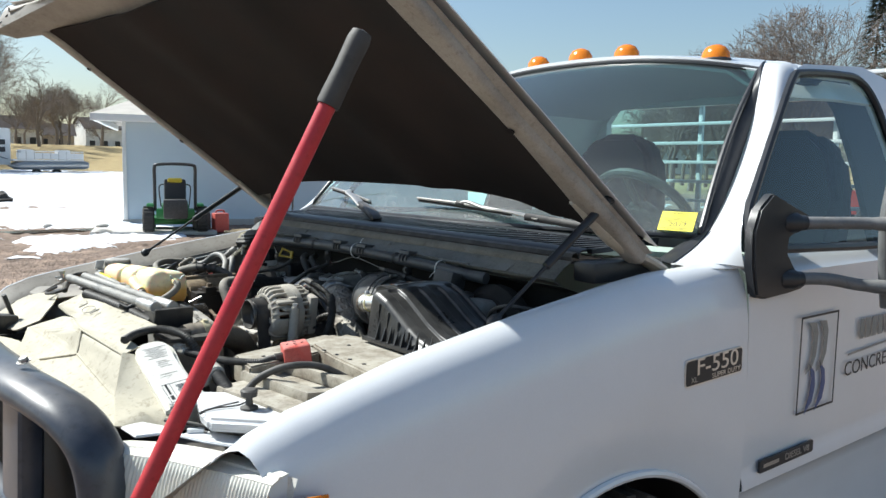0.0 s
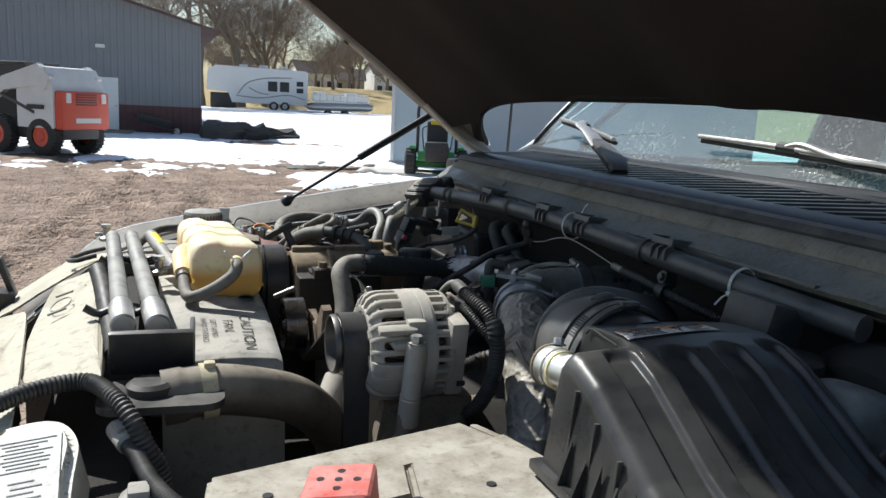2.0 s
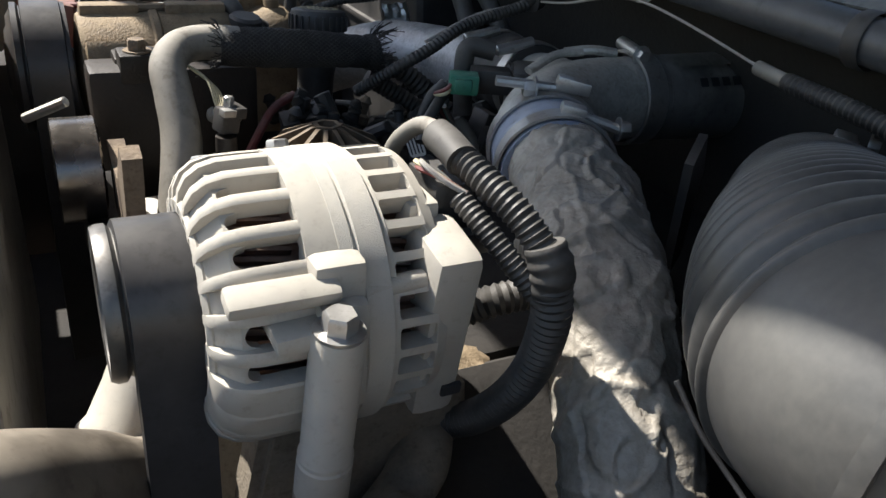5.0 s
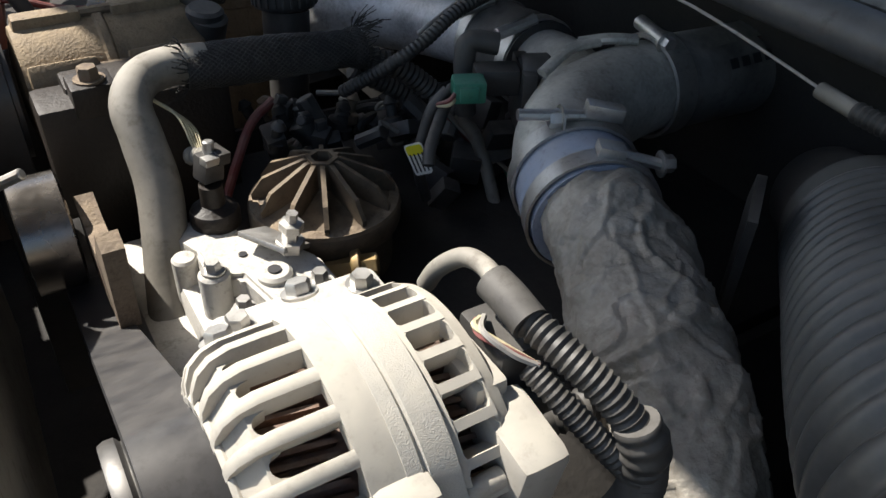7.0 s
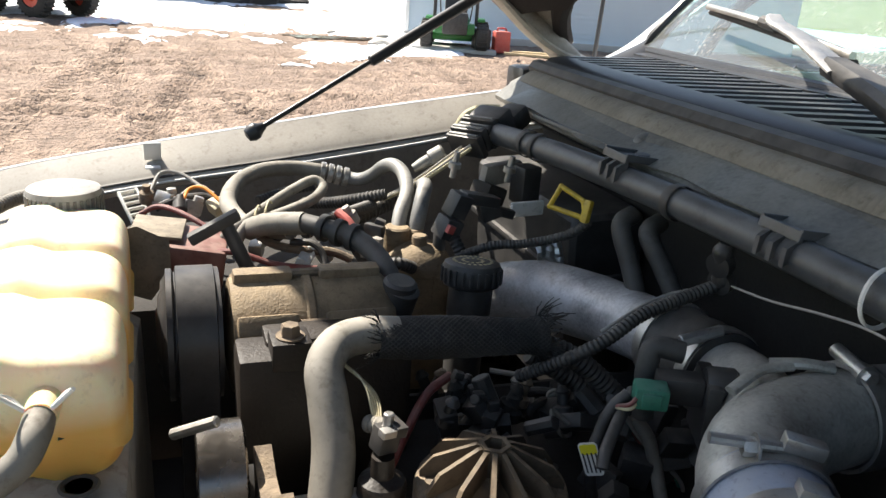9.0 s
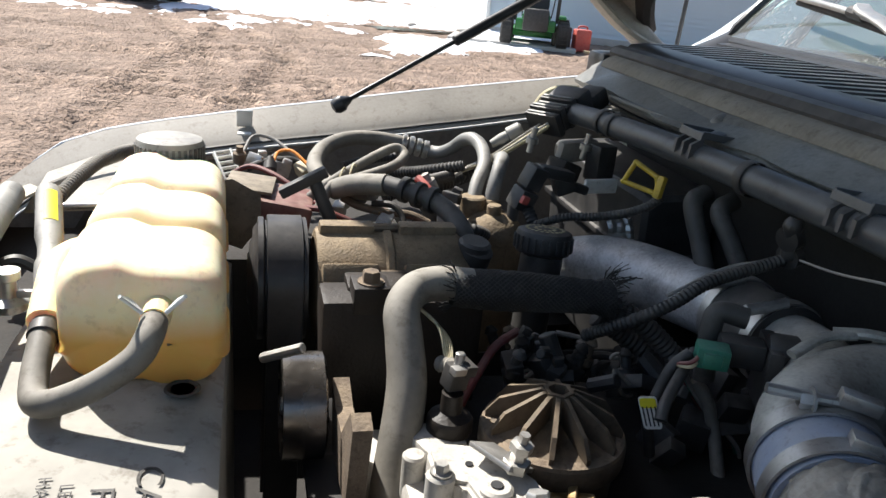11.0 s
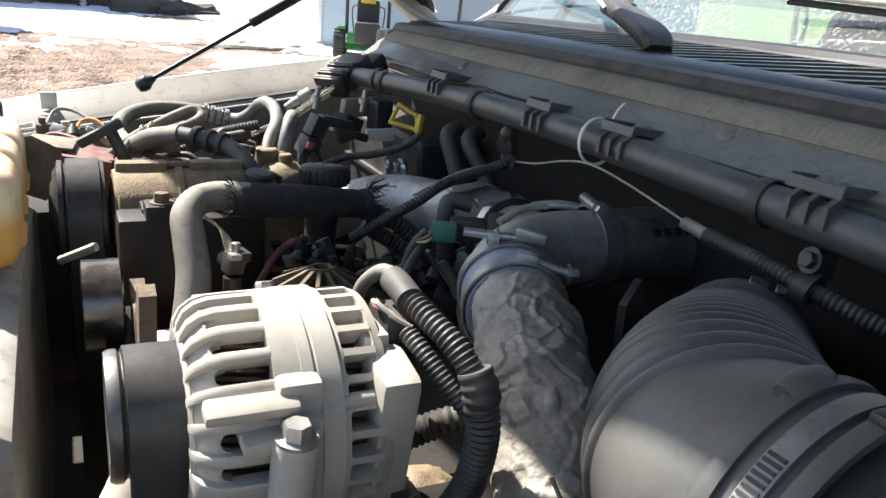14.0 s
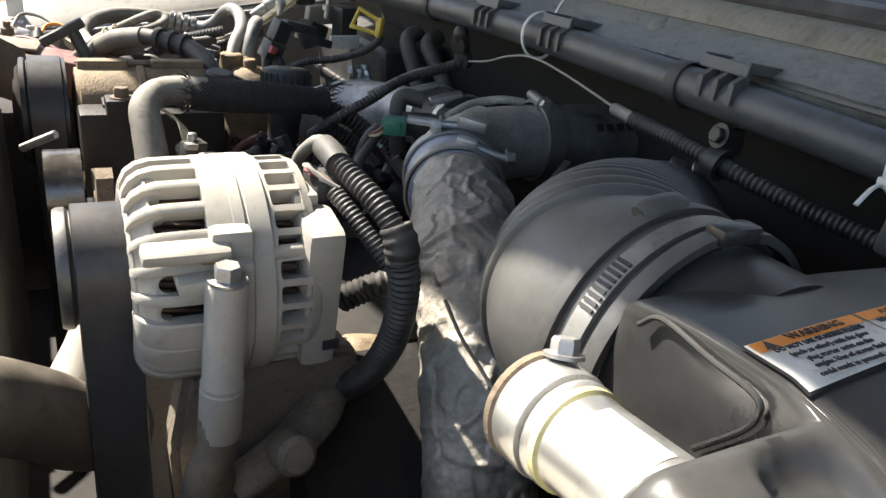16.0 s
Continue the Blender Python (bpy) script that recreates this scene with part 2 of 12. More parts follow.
def amber_level(m, level):
    """Amber on the tank's wall up to a level, the paler nylon above it."""
    n, l = m.node_tree.nodes, m.node_tree.links
    b = n["Principled BSDF"]
    src = b.inputs["Base Color"].links[0].from_socket
    geo = n.new("ShaderNodeNewGeometry")
    sep = n.new("ShaderNodeSeparateXYZ")
    l.new(geo.outputs["Position"], sep.inputs[0])
    mr = n.new("ShaderNodeMapRange")
    mr.inputs["From Min"].default_value, mr.inputs["From Max"].default_value = level + 0.008, level - 0.012
    mr.inputs["To Max"].default_value = 0.92
    l.new(sep.outputs["Z"], mr.inputs["Value"])
    mx = n.new("ShaderNodeMix")
    mx.data_type = "RGBA"
    mx.inputs["B"].default_value = (0.80, 0.43, 0.08, 1)
    l.new(mr.outputs[0], mx.inputs["Factor"])
    l.new(src, mx.inputs["A"])
    l.new(mx.outputs["Result"], b.inputs["Base Color"])


amber_level(M_TANK, 1.284)
M_RED = mat("red_cover_plastic", (0.52, 0.055, 0.04), (0.60, 0.09, 0.07), rough=0.5, scale=16, bump=0.1, dust=0.5, dust_col=(0.494, 0.376, 0.339))
M_REDBAR = mat("red_enamel", (0.42, 0.014, 0.028), (0.50, 0.03, 0.04), rough=0.35, scale=30, bump=0.05, dust=0.1)
M_REDWIRE = mat("red_wire", (0.20, 0.022, 0.022), (0.13, 0.03, 0.026), rough=0.5, scale=30, bump=0.0, dust=0.3)
M_YELLOW = mat("yellow_handle", (0.60, 0.42, 0.02), (0.36, 0.24, 0.03), rough=0.42, scale=34, bump=0.1, dust=0.2)
M_GREEN = mat("green_connector", (0.02, 0.17, 0.11), (0.03, 0.22, 0.15), rough=0.4, scale=30, bump=0.05, dust=0.2)
M_WHITEPL = mat("white_paper_label", (0.78, 0.77, 0.73), (0.72, 0.71, 0.66), rough=0.6, scale=20, bump=0.0, dust=0.15)
M_ORANGE = mat("label_orange", (0.80, 0.26, 0.02), (0.74, 0.25, 0.03), rough=0.5, scale=20, bump=0.0)
M_INK = mat("label_ink", (0.02, 0.02, 0.022), rough=0.5, scale=20, bump=0.0)
M_COWLPAN = mat("cowl_panel_paint", (0.066, 0.065, 0.058), (0.235, 0.228, 0.200), rough=0.30, scale=6, bump=0.10, spread=0.34, dust=0.42, dust_col=(0.25, 0.245, 0.23))
M_FOAM = mat("dirty_foam", (0.15, 0.132, 0.10), (0.30, 0.27, 0.215), rough=0.9, scale=14, bump=0.3, dust=0.3)
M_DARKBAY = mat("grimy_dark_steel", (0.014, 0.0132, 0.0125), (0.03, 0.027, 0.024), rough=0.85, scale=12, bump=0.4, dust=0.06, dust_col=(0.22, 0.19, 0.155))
M_GUARD = mat("blue_black_guard_paint", (0.022, 0.03, 0.048), (0.03, 0.04, 0.06), rough=0.3, scale=5, bump=0.03, dust=0.25, coat=0.3)
M_WIRE = mat("grey_wire", (0.25, 0.24, 0.22), (0.35, 0.33, 0.30), rough=0.6, scale=40, bump=0.0, dust=0.3)
M_TAN = mat("tan_wire", (0.50, 0.43, 0.25), (0.58, 0.52, 0.34), rough=0.6, scale=40, bump=0.0, dust=0.3)
M_BRASS = mat("brass_fitting", (0.46, 0.31, 0.11), (0.36, 0.24, 0.10), rough=0.45, metal=0.8, scale=30, bump=0.2, dust=0.4)
M_BLOCK = mat("engine_front_cover", (0.42, 0.40, 0.36), (0.52, 0.50, 0.46), rough=0.6, metal=0.2, scale=20, bump=0.4, fine=300, dust=0.6, dust_col=(0.540, 0.515, 0.465))
M_STICKER = mat("yellow_sticker", (0.86, 0.76, 0.03), (0.82, 0.72, 0.05), rough=0.5, scale=20, bump=0.0)
M_AMBER = mat("amber_lens", (0.85, 0.28, 0.02), (0.80, 0.22, 0.02), rough=0.15, scale=40, bump=0.0, trans=0.25)
M_BLUEINK = mat("blue_decal", (0.035, 0.075, 0.20), (0.05, 0.09, 0.24), rough=0.35, scale=10, bump=0.0)
M_MIRARM = mat("worn_mirror_plastic", (0.10, 0.105, 0.11), (0.17, 0.175, 0.18), rough=0.4, scale=14, bump=0.08, dust=0.3)
M_SEAT = mat("dark_seat_cloth", (0.035, 0.037, 0.04), (0.05, 0.052, 0.055), rough=0.9, scale=30, bump=0.4)
M_DASH = mat("grey_green_dash", (0.42, 0.50, 0.44), (0.47, 0.55, 0.49), rough=0.7, scale=10, bump=0.1)
M_TYRE = mat("tyre_rubber", (0.02, 0.02, 0.02), (0.035, 0.033, 0.03), rough=0.85, scale=12, bump=0.3, dust=0.2)


def glass(name, tint=(0.80, 0.93, 0.88), rough=0.0, gloss=0.035):
    m = bpy.data.materials.new(name)
    m.use_nodes = True
    n, l = m.node_tree.nodes, m.node_tree.links
    n.remove(n["Principled BSDF"])
    tr = n.new("ShaderNodeBsdfTransparent")
    tr.inputs[0].default_value = (*tint, 1)
    gl = n.new("ShaderNodeBsdfGlossy")
    gl.inputs["Roughness"].default_value = rough
    lw = n.new("ShaderNodeLayerWeight")
    po = n.new("ShaderNodeMath")
    po.operation = "POWER"
    po.inputs[1].default_value = 3.8
    l.new(lw.outputs["Facing"], po.inputs[0])
    fr = n.new("ShaderNodeMath")
    fr.operation = "MULTIPLY_ADD"
    fr.inputs[1].default_value, fr.inputs[2].default_value = 0.90, gloss
    l.new(po.outputs[0], fr.inputs[0])
    mx = n.new("ShaderNodeMixShader")
    l.new(fr.outputs[0], mx.inputs[0])
    l.new(tr.outputs[0], mx.inputs[1])
    l.new(gl.outputs[0], mx.inputs[2])
    l.new(mx.outputs[0], n["Material Output"].inputs["Surface"])
    return m


M_GLASS = glass("side_window_glass")


def dirty_glass(name):
    """Windshield glass with a film of road dust, paled to stand for the sky's reflection, and dried splashes that grow
    thick towards the wipers.
    """
    m = glass(name, (0.44, 0.75, 0.74), gloss=0.08)
    n, l = m.node_tree.nodes, m.node_tree.links
    clear = n["Material Output"].inputs["Surface"].links[0].from_socket
    tc = n.new("ShaderNodeTexCoord")
    sp = n.new("ShaderNodeTexNoise")
    sp.inputs["Scale"].default_value, sp.inputs["Detail"].default_value = 190.0, 6.0
    br = n.new("ShaderNodeTexNoise")
    br.inputs["Scale"].default_value, br.inputs["Detail"].default_value = 7.0, 5.0
    l.new(tc.outputs["Object"], sp.inputs["Vector"])
    l.new(tc.outputs["Object"], br.inputs["Vector"])
    thr = n.new("ShaderNodeMapRange")
    thr.inputs["From Min"].default_value, thr.inputs["From Max"].default_value = 0.50, 0.66
    l.new(sp.outputs["Fac"], thr.inputs["Value"])
    brr = n.new("ShaderNodeMapRange")
    brr.inputs["From Min"].default_value, brr.inputs["From Max"].default_value = 0.32, 0.62
    l.new(br.outputs["Fac"], brr.inputs["Value"])
    sep = n.new("ShaderNodeSeparateXYZ")
    l.new(tc.outputs["Object"], sep.inputs[0])
    low = n.new("ShaderNodeMapRange")
    low.inputs["From Min"].default_value, low.inputs["From Max"].default_value = 1.66, 1.47
    low.inputs["To Min"].default_value, low.inputs["To Max"].default_value = 0.002, 0.34
    l.new(sep.outputs["Z"], low.inputs["Value"])
    a = n.new("ShaderNodeMath")
    a.operation = "MULTIPLY"
    l.new(thr.outputs[0], a.inputs[0])
    l.new(brr.outputs[0], a.inputs[1])
    b = n.new("ShaderNodeMath")
    b.operation = "MULTIPLY_ADD"
    b.inputs[2].default_value = 0.30
    l.new(a.outputs[0], b.inputs[0])
    l.new(low.outputs[0], b.inputs[1])
    c = n.new("ShaderNodeMath")
    c.operation = "MULTIPLY"
    l.new(low.outputs[0], c.inputs[0])
    l.new(b.outputs[0], c.inputs[1])
    # even pale film over all the glass, painted for the sky's reflection
    d = n.new("ShaderNodeMath")
    d.operation = "ADD"
    d.inputs[1].default_value = 0.026
    d.use_clamp = True
    l.new(c.outputs[0], d.inputs[0])
    e = n.new("ShaderNodeMath")
    e.operation = "ADD"
    e.use_clamp = True
    k = n.new("ShaderNodeMath")
    k.operation = "MULTIPLY"
    k.inputs[1].default_value = 0.5
    l.new(a.outputs[0], k.inputs[0])
    f = n.new("ShaderNodeMath")
    f.operation = "MULTIPLY"
    l.new(k.outputs[0], f.inputs[0])
    l.new(low.outputs[0], f.inputs[1])
    l.new(d.outputs[0], e.inputs[0])
    l.new(f.outputs[0], e.inputs[1])
    df = n.new("ShaderNodeBsdfDiffuse")
    df.inputs["Color"].default_value = (0.80, 0.83, 0.81, 1)
    tl = n.new("ShaderNodeBsdfTranslucent")
    tl.inputs["Color"].default_value = (0.80, 0.83, 0.81, 1)
    half = n.new("ShaderNodeMixShader")
    half.inputs[0].default_value = 0.3
    l.new(df.outputs[0], half.inputs[1])
    l.new(tl.outputs[0], half.inputs[2])
    mx = n.new("ShaderNodeMixShader")
    l.new(e.outputs[0], mx.inputs[0])
    l.new(clear, mx.inputs[1])
    l.new(half.outputs[0], mx.inputs[2])
    l.new(mx.outputs[0], n["Material Output"].inputs["Surface"])
    return m


M_SHIELD = dirty_glass("windshield_glass")
M_BAND = mat("worn_yellow_band", (0.52, 0.46, 0.16), (0.62, 0.58, 0.36), rough=0.45, scale=40, bump=0.05, dust=0.35)
M_CREAMPL = mat("yellowed_white_plastic", (0.74, 0.71, 0.62), (0.80, 0.78, 0.70), rough=0.4, scale=12, bump=0.03, dust=0.2)
M_LENS = mat("headlamp_lens", (0.72, 0.71, 0.64), (0.80, 0.79, 0.72), rough=0.12, scale=20, bump=0.0, trans=0.18, coat=0.5)


# ---- mesh helpers ----
def link_mesh(name, bm, material, smooth=True, angle=35):
    me = bpy.data.meshes.new(name)
    bm.normal_update()
    bm.to_mesh(me)
    bm.free()
    if isinstance(material, (list, tuple)):
        for x in material:
            me.materials.append(x)
    else:
        me.materials.append(material)
    if smooth:
        for p in me.polygons:
            p.use_smooth = True
        me.set_sharp_from_angle(angle=radians(angle))
    return me


def thing(name, label, category, loc=(0, 0, 0), group="", kind=""):
    ob = new(name)
    ob.location = loc
    ob.empty_display_size = 0.02
    return tagged(ob, label, category, group, kind)


def part(name, bm, material, parent=None, label="", smooth=True, angle=35):
    """Links a bmesh, given in world coordinates, as one mesh object under a thing or a part."""
    at = Vector((0, 0, 0))
    p = parent
    while p is not None:
        at += p.location
        p = p.parent
    if at.length:
        bmesh.ops.translate(bm, verts=bm.verts, vec=-at)
    ob = new(name, link_mesh(name, bm, material, smooth, angle))
    ob.parent = parent
    if label:
        ob["label"] = label
    return ob


def solo(name, bm, material, label, category, group="", kind="", smooth=True, angle=35):
    ob = new(name, link_mesh(name, bm, material, smooth, angle))
    return tagged(ob, label, category, group, kind)


def box(bm, c, s, bevel=0.0, rot=None, seg=2, taper=1.0):
    """A bevelled box round c with the sizes s; rot: a Matrix or Euler degrees; taper: the scale of its top."""
    r = bmesh.ops.create_cube(bm, size=1.0)
    vs = r["verts"]
    for v in vs:
        k = taper if v.co.z > 0 else 1.0
        v.co = Vector((v.co.x * s[0] * k, v.co.y * s[1] * k, v.co.z * s[2]))
    if bevel:
        es = list({e for v in vs for e in v.link_edges})
        g = bmesh.ops.bevel(bm, geom=es, offset=bevel, segments=seg, profile=0.6, affect="EDGES")
        vs = list({v for f in g["faces"] for v in f.verts} | {v for v in vs if v.is_valid})
    if rot is not None:
        m = rot if isinstance(rot, Matrix) else Euler([radians(a) for a in rot]).to_matrix()
        for v in vs:
            v.co = m.to_3x3() @ v.co
    for v in vs:
        v.co += Vector(c)
    return vs


def frame_of(d):
    d = Vector(d).normalized()
    a = d.cross(Vector((0, 0, 1)))
    if a.length < 1e-3:
        a = d.cross(Vector((1, 0, 0)))
    a.normalize()
    return a, d.cross(a).normalized(), d


def lathe(bm, profile, base, axis, seg=32, caps=True, squash=1.0):
    """Turns (radius, height) pairs round the axis that starts at base."""
    a, b, d = frame_of(axis)
    base = Vector(base)
    rings = []
    for r, h in profile:
        ring = []
        for i in range(seg):
            t = 2 * math.pi * i / seg
            ring.append(bm.verts.new(base + d * h + (a * math.cos(t) + b * math.sin(t) * squash) * max(r, 1e-5)))
        rings.append(ring)
    for r0, r1 in zip(rings, rings[1:]):
        for i in range(seg):
            j = (i + 1) % seg
            bm.faces.new((r0[i], r0[j], r1[j], r1[i]))
    if caps:
        bm.faces.new(rings[0][::-1])
        bm.faces.new(rings[-1])
    return rings


def cyl(bm, p0, p1, r, seg=20, bev=0.0, r1=None):
    p0, p1 = Vector(p0), Vector(p1)
    h = (p1 - p0).length
    r1 = r if r1 is None else r1
    b = min(bev, h / 2.1)
    prof = [(r - b, 0), (r, b), (r1, h - b), (r1 - b, h)] if b else [(r, 0), (r1, h)]
    return lathe(bm, prof, p0, p1 - p0, seg)


def spline(pts, n=8):
    """Points along a smooth curve through pts."""
    p = [Vector(q) for q in pts]
    if len(p) == 2:
        return [p[0].lerp(p[1], i / n) for i in range(n + 1)]
    p = [2 * p[0] - p[1], *p, 2 * p[-1] - p[-2]]
    out = []
    for i in range(1, len(p) - 2):
        a, b, c, d = p[i - 1:i + 3]
        for k in range(n):
            t = k / n
            out.append(0.5 * ((2 * b) + (c - a) * t + (2 * a - 5 * b + 4 * c - d) * t * t + (3 * b - a - 3 * c + d) * t ** 3))
    out.append(p[-2])
    return out


def resample(path, step):
    out, left = [path[0]], step
    for a, b in zip(path, path[1:]):
        seg = (b - a).length
        pos = 0.0
        while seg - pos >= left:
            pos += left
            out.append(a.lerp(b, pos / seg))
            left = step
        left -= seg - pos
    if (out[-1] - path[-1]).length > step * 0.3:
        out.append(path[-1])
    return out


def sweep(bm, path, radius, seg=14, squash=1.0, jitter=0.0, caps=True):
    """A tube along a list of points; radius: a number or a function of (share of the length, length)."""
    rings = []
    n = len(path)
    length = 0.0
    total = sum((b - a).length for a, b in zip(path, path[1:])) or 1
    up = None
    for i, p in enumerate(path):
        d = (path[min(i + 1, n - 1)] - path[max(i - 1, 0)]).normalized()
        if up is None:
            a, b, _ = frame_of(d)
        else:
            a = (up - d * up.dot(d))
            a = a.normalized() if a.length > 1e-6 else frame_of(d)[0]
            b = d.cross(a)
        up = a
        if i:
            length += (p - path[i - 1]).length
        r = radius(length / total, length) if callable(radius) else radius
        ring = []
        for k in range(seg):
            t = 2 * math.pi * k / seg
            rr = r
            q = p + (a * math.cos(t) + b * math.sin(t) * squash) * r
            if jitter:
                rr = r * (1 + jitter * (noise.noise(q * 55) + 0.6 * noise.noise(q * 130)))
                q = p + (a * math.cos(t) + b * math.sin(t) * squash) * rr
            ring.append(bm.verts.new(q))
        rings.append(ring)
    for r0, r1 in zip(rings, rings[1:]):
        for i in range(seg):
            j = (i + 1) % seg
            bm.faces.new((r0[i], r0[j], r1[j], r1[i]))
    if caps:
        bm.faces.new(rings[0][::-1])
        bm.faces.new(rings[-1])
    return rings


def hose(pts, r, seg=14, n=10, bm=None):
    bm = bm or bmesh.new()
    sweep(bm, spline(pts, n), r, seg)
    return bm


def loom(pts, r, pitch=0.006, depth=0.12, seg=12, bm=None):
    """A corrugated sleeve: real rings along the curve."""
    bm = bm or bmesh.new()
    path = resample(spline(pts, 14), pitch / 4)
    k = [0]

    def rad(u, s):
        k[0] += 1
        return r * (1 - depth * (0.5 + 0.5 * math.cos(2 * math.pi * s / pitch)))
    sweep(bm, path, rad, seg)
    return bm


def surf(bm, fn, nu, nv, close_u=False):
    """A sheet fn(u, v) with u and v from 0 to 1."""
    g = [[bm.verts.new(fn(i / nu, j / nv)) for j in range(nv + 1)] for i in range(nu + (0 if close_u else 1))]
    m = len(g)
    for i in range(nu):
        for j in range(nv):
            bm.faces.new((g[i][j], g[(i + 1) % m][j], g[(i + 1) % m][j + 1], g[i][j + 1]))
    return g


def solid(bm, t):
    """Gives a sheet the thickness t against its normals."""
    bmesh.ops.recalc_face_normals(bm, faces=bm.faces)
    bmesh.ops.solidify(bm, geom=list(bm.faces), thickness=t)
    return bm


def plate(bm, outline, t, m):
    """A flat plate from a 2D outline, t thick along local z, laid by the matrix m."""
    lo = [bm.verts.new(m @ Vector((x, y, 0))) for x, y in outline]
    hi = [bm.verts.new(m @ Vector((x, y, t))) for x, y in outline]
    bm.faces.new(lo[::-1])
    bm.faces.new(hi)
    for i in range(len(lo)):
        j = (i + 1) % len(lo)
        bm.faces.new((lo[i], lo[j], hi[j], hi[i]))


def rounded(w, h, r, n=5):
    """The outline of a rectangle with rounded corners, round the origin."""
    out = []
    for cx, cy, a0 in ((w / 2 - r, h / 2 - r, 0), (-w / 2 + r, h / 2 - r, 90), (-w / 2 + r, -h / 2 + r, 180), (w / 2 - r, -h / 2 + r, 270)):
        for k in range(n + 1):
            t = radians(a0 + 90 * k / n)
            out.append((cx + r * math.cos(t), cy + r * math.sin(t)))
    return out


def hexbolt(bm, p, axis, r=0.008, h=0.006, washer=True):
    p, d = Vector(p), Vector(axis).normalized()
    if washer:
        cyl(bm, p, p + d * 0.0015, r * 1.45, 18)
    lathe(bm, [(r, 0.0), (r, h * 0.8), (r * 0.86, h)], p + d * 0.0012, d, 6)


def basis(x, y, origin):
    """A matrix whose local x and y run along the given ways."""
    x = Vector(x).normalized()
    z = x.cross(Vector(y)).normalized()
    y = z.cross(x)
    return Matrix((x, y, z)).transposed().to_4x4() if origin is None else Matrix.Translation(origin) @ Matrix((x, y, z)).transposed().to_4x4()


def letters(name, text, size, m, material, parent=None, depth=0.0006, label="", xs=1.0):
    """Lettering as a thin raised mesh, its baseline's middle at the origin of m."""
    cu = bpy.data.curves.new(name, "FONT")
    cu.body, cu.size, cu.extrude = text, size, depth
    cu.align_x, cu.align_y = "CENTER", "CENTER"
    tmp = bpy.data.objects.new(name, cu)
    scene.collection.objects.link(tmp)
    bpy.context.view_layer.update()
    me = bpy.data.meshes.new_from_object(tmp)
    bpy.data.objects.remove(tmp)
    bpy.data.curves.remove(cu)
    me.transform(m @ Matrix.Diagonal((xs, 1, 1, 1)))
    bm = bmesh.new()
    bm.from_mesh(me)
    bpy.data.meshes.remove(me)
    return part(name, bm, material, parent, label, smooth=False)

# ---- yard: ground, snow, sheds, vehicles, trees ----
def mat_ground():
    m = mat("yard_dirt", (0.145, 0.100, 0.074), (0.34, 0.252, 0.192), rough=0.95, scale=0.9, bump=1.0, fine=26, spread=0.55)
    n, l = m.node_tree.nodes, m.node_tree.links
    b = n["Principled BSDF"]
    src = b.inputs["Base Color"].links[0].from_socket
    geo = n.new("ShaderNodeNewGeometry")
    sep = n.new("ShaderNodeSeparateXYZ")
    l.new(geo.outputs["Position"], sep.inputs[0])
    # churned clods and damp patches
    vor = n.new("ShaderNodeTexVoronoi")
    vor.inputs["Scale"].default_value = 9.0
    l.new(geo.outputs["Position"], vor.inputs["Vector"])
    tread = n.new("ShaderNodeTexNoise")
    tread.inputs["Scale"].default_value, tread.inputs["Detail"].default_value = 3.4, 9.0
    tread.inputs["Roughness"].default_value = 0.78
    l.new(geo.outputs["Position"], tread.inputs["Vector"])
    tm = n.new("ShaderNodeMath")
    tm.operation = "MULTIPLY_ADD"
    tm.inputs[1].default_value = 1.0
    l.new(tread.outputs["Fac"], tm.inputs[0])
    sepv = n.new("ShaderNodeSeparateColor")
    l.new(vor.outputs["Color"], sepv.inputs[0])
    th = n.new("ShaderNodeMath")
    th.operation = "MULTIPLY"
    th.inputs[1].default_value = 0.28
    l.new(sepv.outputs[0], th.inputs[0])
    l.new(th.outputs[0], tm.inputs[2])
    hs = n.new("ShaderNodeHueSaturation")
    mr = n.new("ShaderNodeMapRange")
    mr.inputs["To Min"].default_value, mr.inputs["To Max"].default_value = 0.42, 1.42
    l.new(tm.outputs[0], mr.inputs["Value"])
    l.new(mr.outputs[0], hs.inputs["Value"])
    # lighter on what stands proud, darker down in the ruts
    rut_tone = n.new("ShaderNodeMapRange")
    rut_tone.inputs["From Min"].default_value, rut_tone.inputs["From Max"].default_value = -0.055, 0.040
    rut_tone.inputs["To Min"].default_value, rut_tone.inputs["To Max"].default_value = 0.52, 1.35
    l.new(sep.outputs["Z"], rut_tone.inputs["Value"])
    rut_toned = n.new("ShaderNodeHueSaturation")
    l.new(rut_tone.outputs[0], rut_toned.inputs["Value"])
    l.new(src, rut_toned.inputs["Color"])
    l.new(rut_toned.outputs["Color"], hs.inputs["Color"])
    # dry grass further off and on the bank
    wob = n.new("ShaderNodeTexNoise")
    wob.inputs["Scale"].default_value, wob.inputs["Detail"].default_value = 0.22, 6.0
    l.new(geo.outputs["Position"], wob.inputs["Vector"])
    ma = n.new("ShaderNodeMath")
    ma.operation = "MULTIPLY_ADD"
    ma.inputs[1].default_value = 14.0
    l.new(wob.outputs["Fac"], ma.inputs[0])
    l.new(sep.outputs["Y"], ma.inputs[2])
    fac = n.new("ShaderNodeMapRange")
    fac.inputs["From Min"].default_value, fac.inputs["From Max"].default_value = 35.0, 38.0
    l.new(ma.outputs[0], fac.inputs["Value"])
    gn = n.new("ShaderNodeTexNoise")
    gn.inputs["Scale"].default_value, gn.inputs["Detail"].default_value = 1.6, 8.0
    l.new(geo.outputs["Position"], gn.inputs["Vector"])
    gm = n.new("ShaderNodeMix")
    gm.data_type = "RGBA"
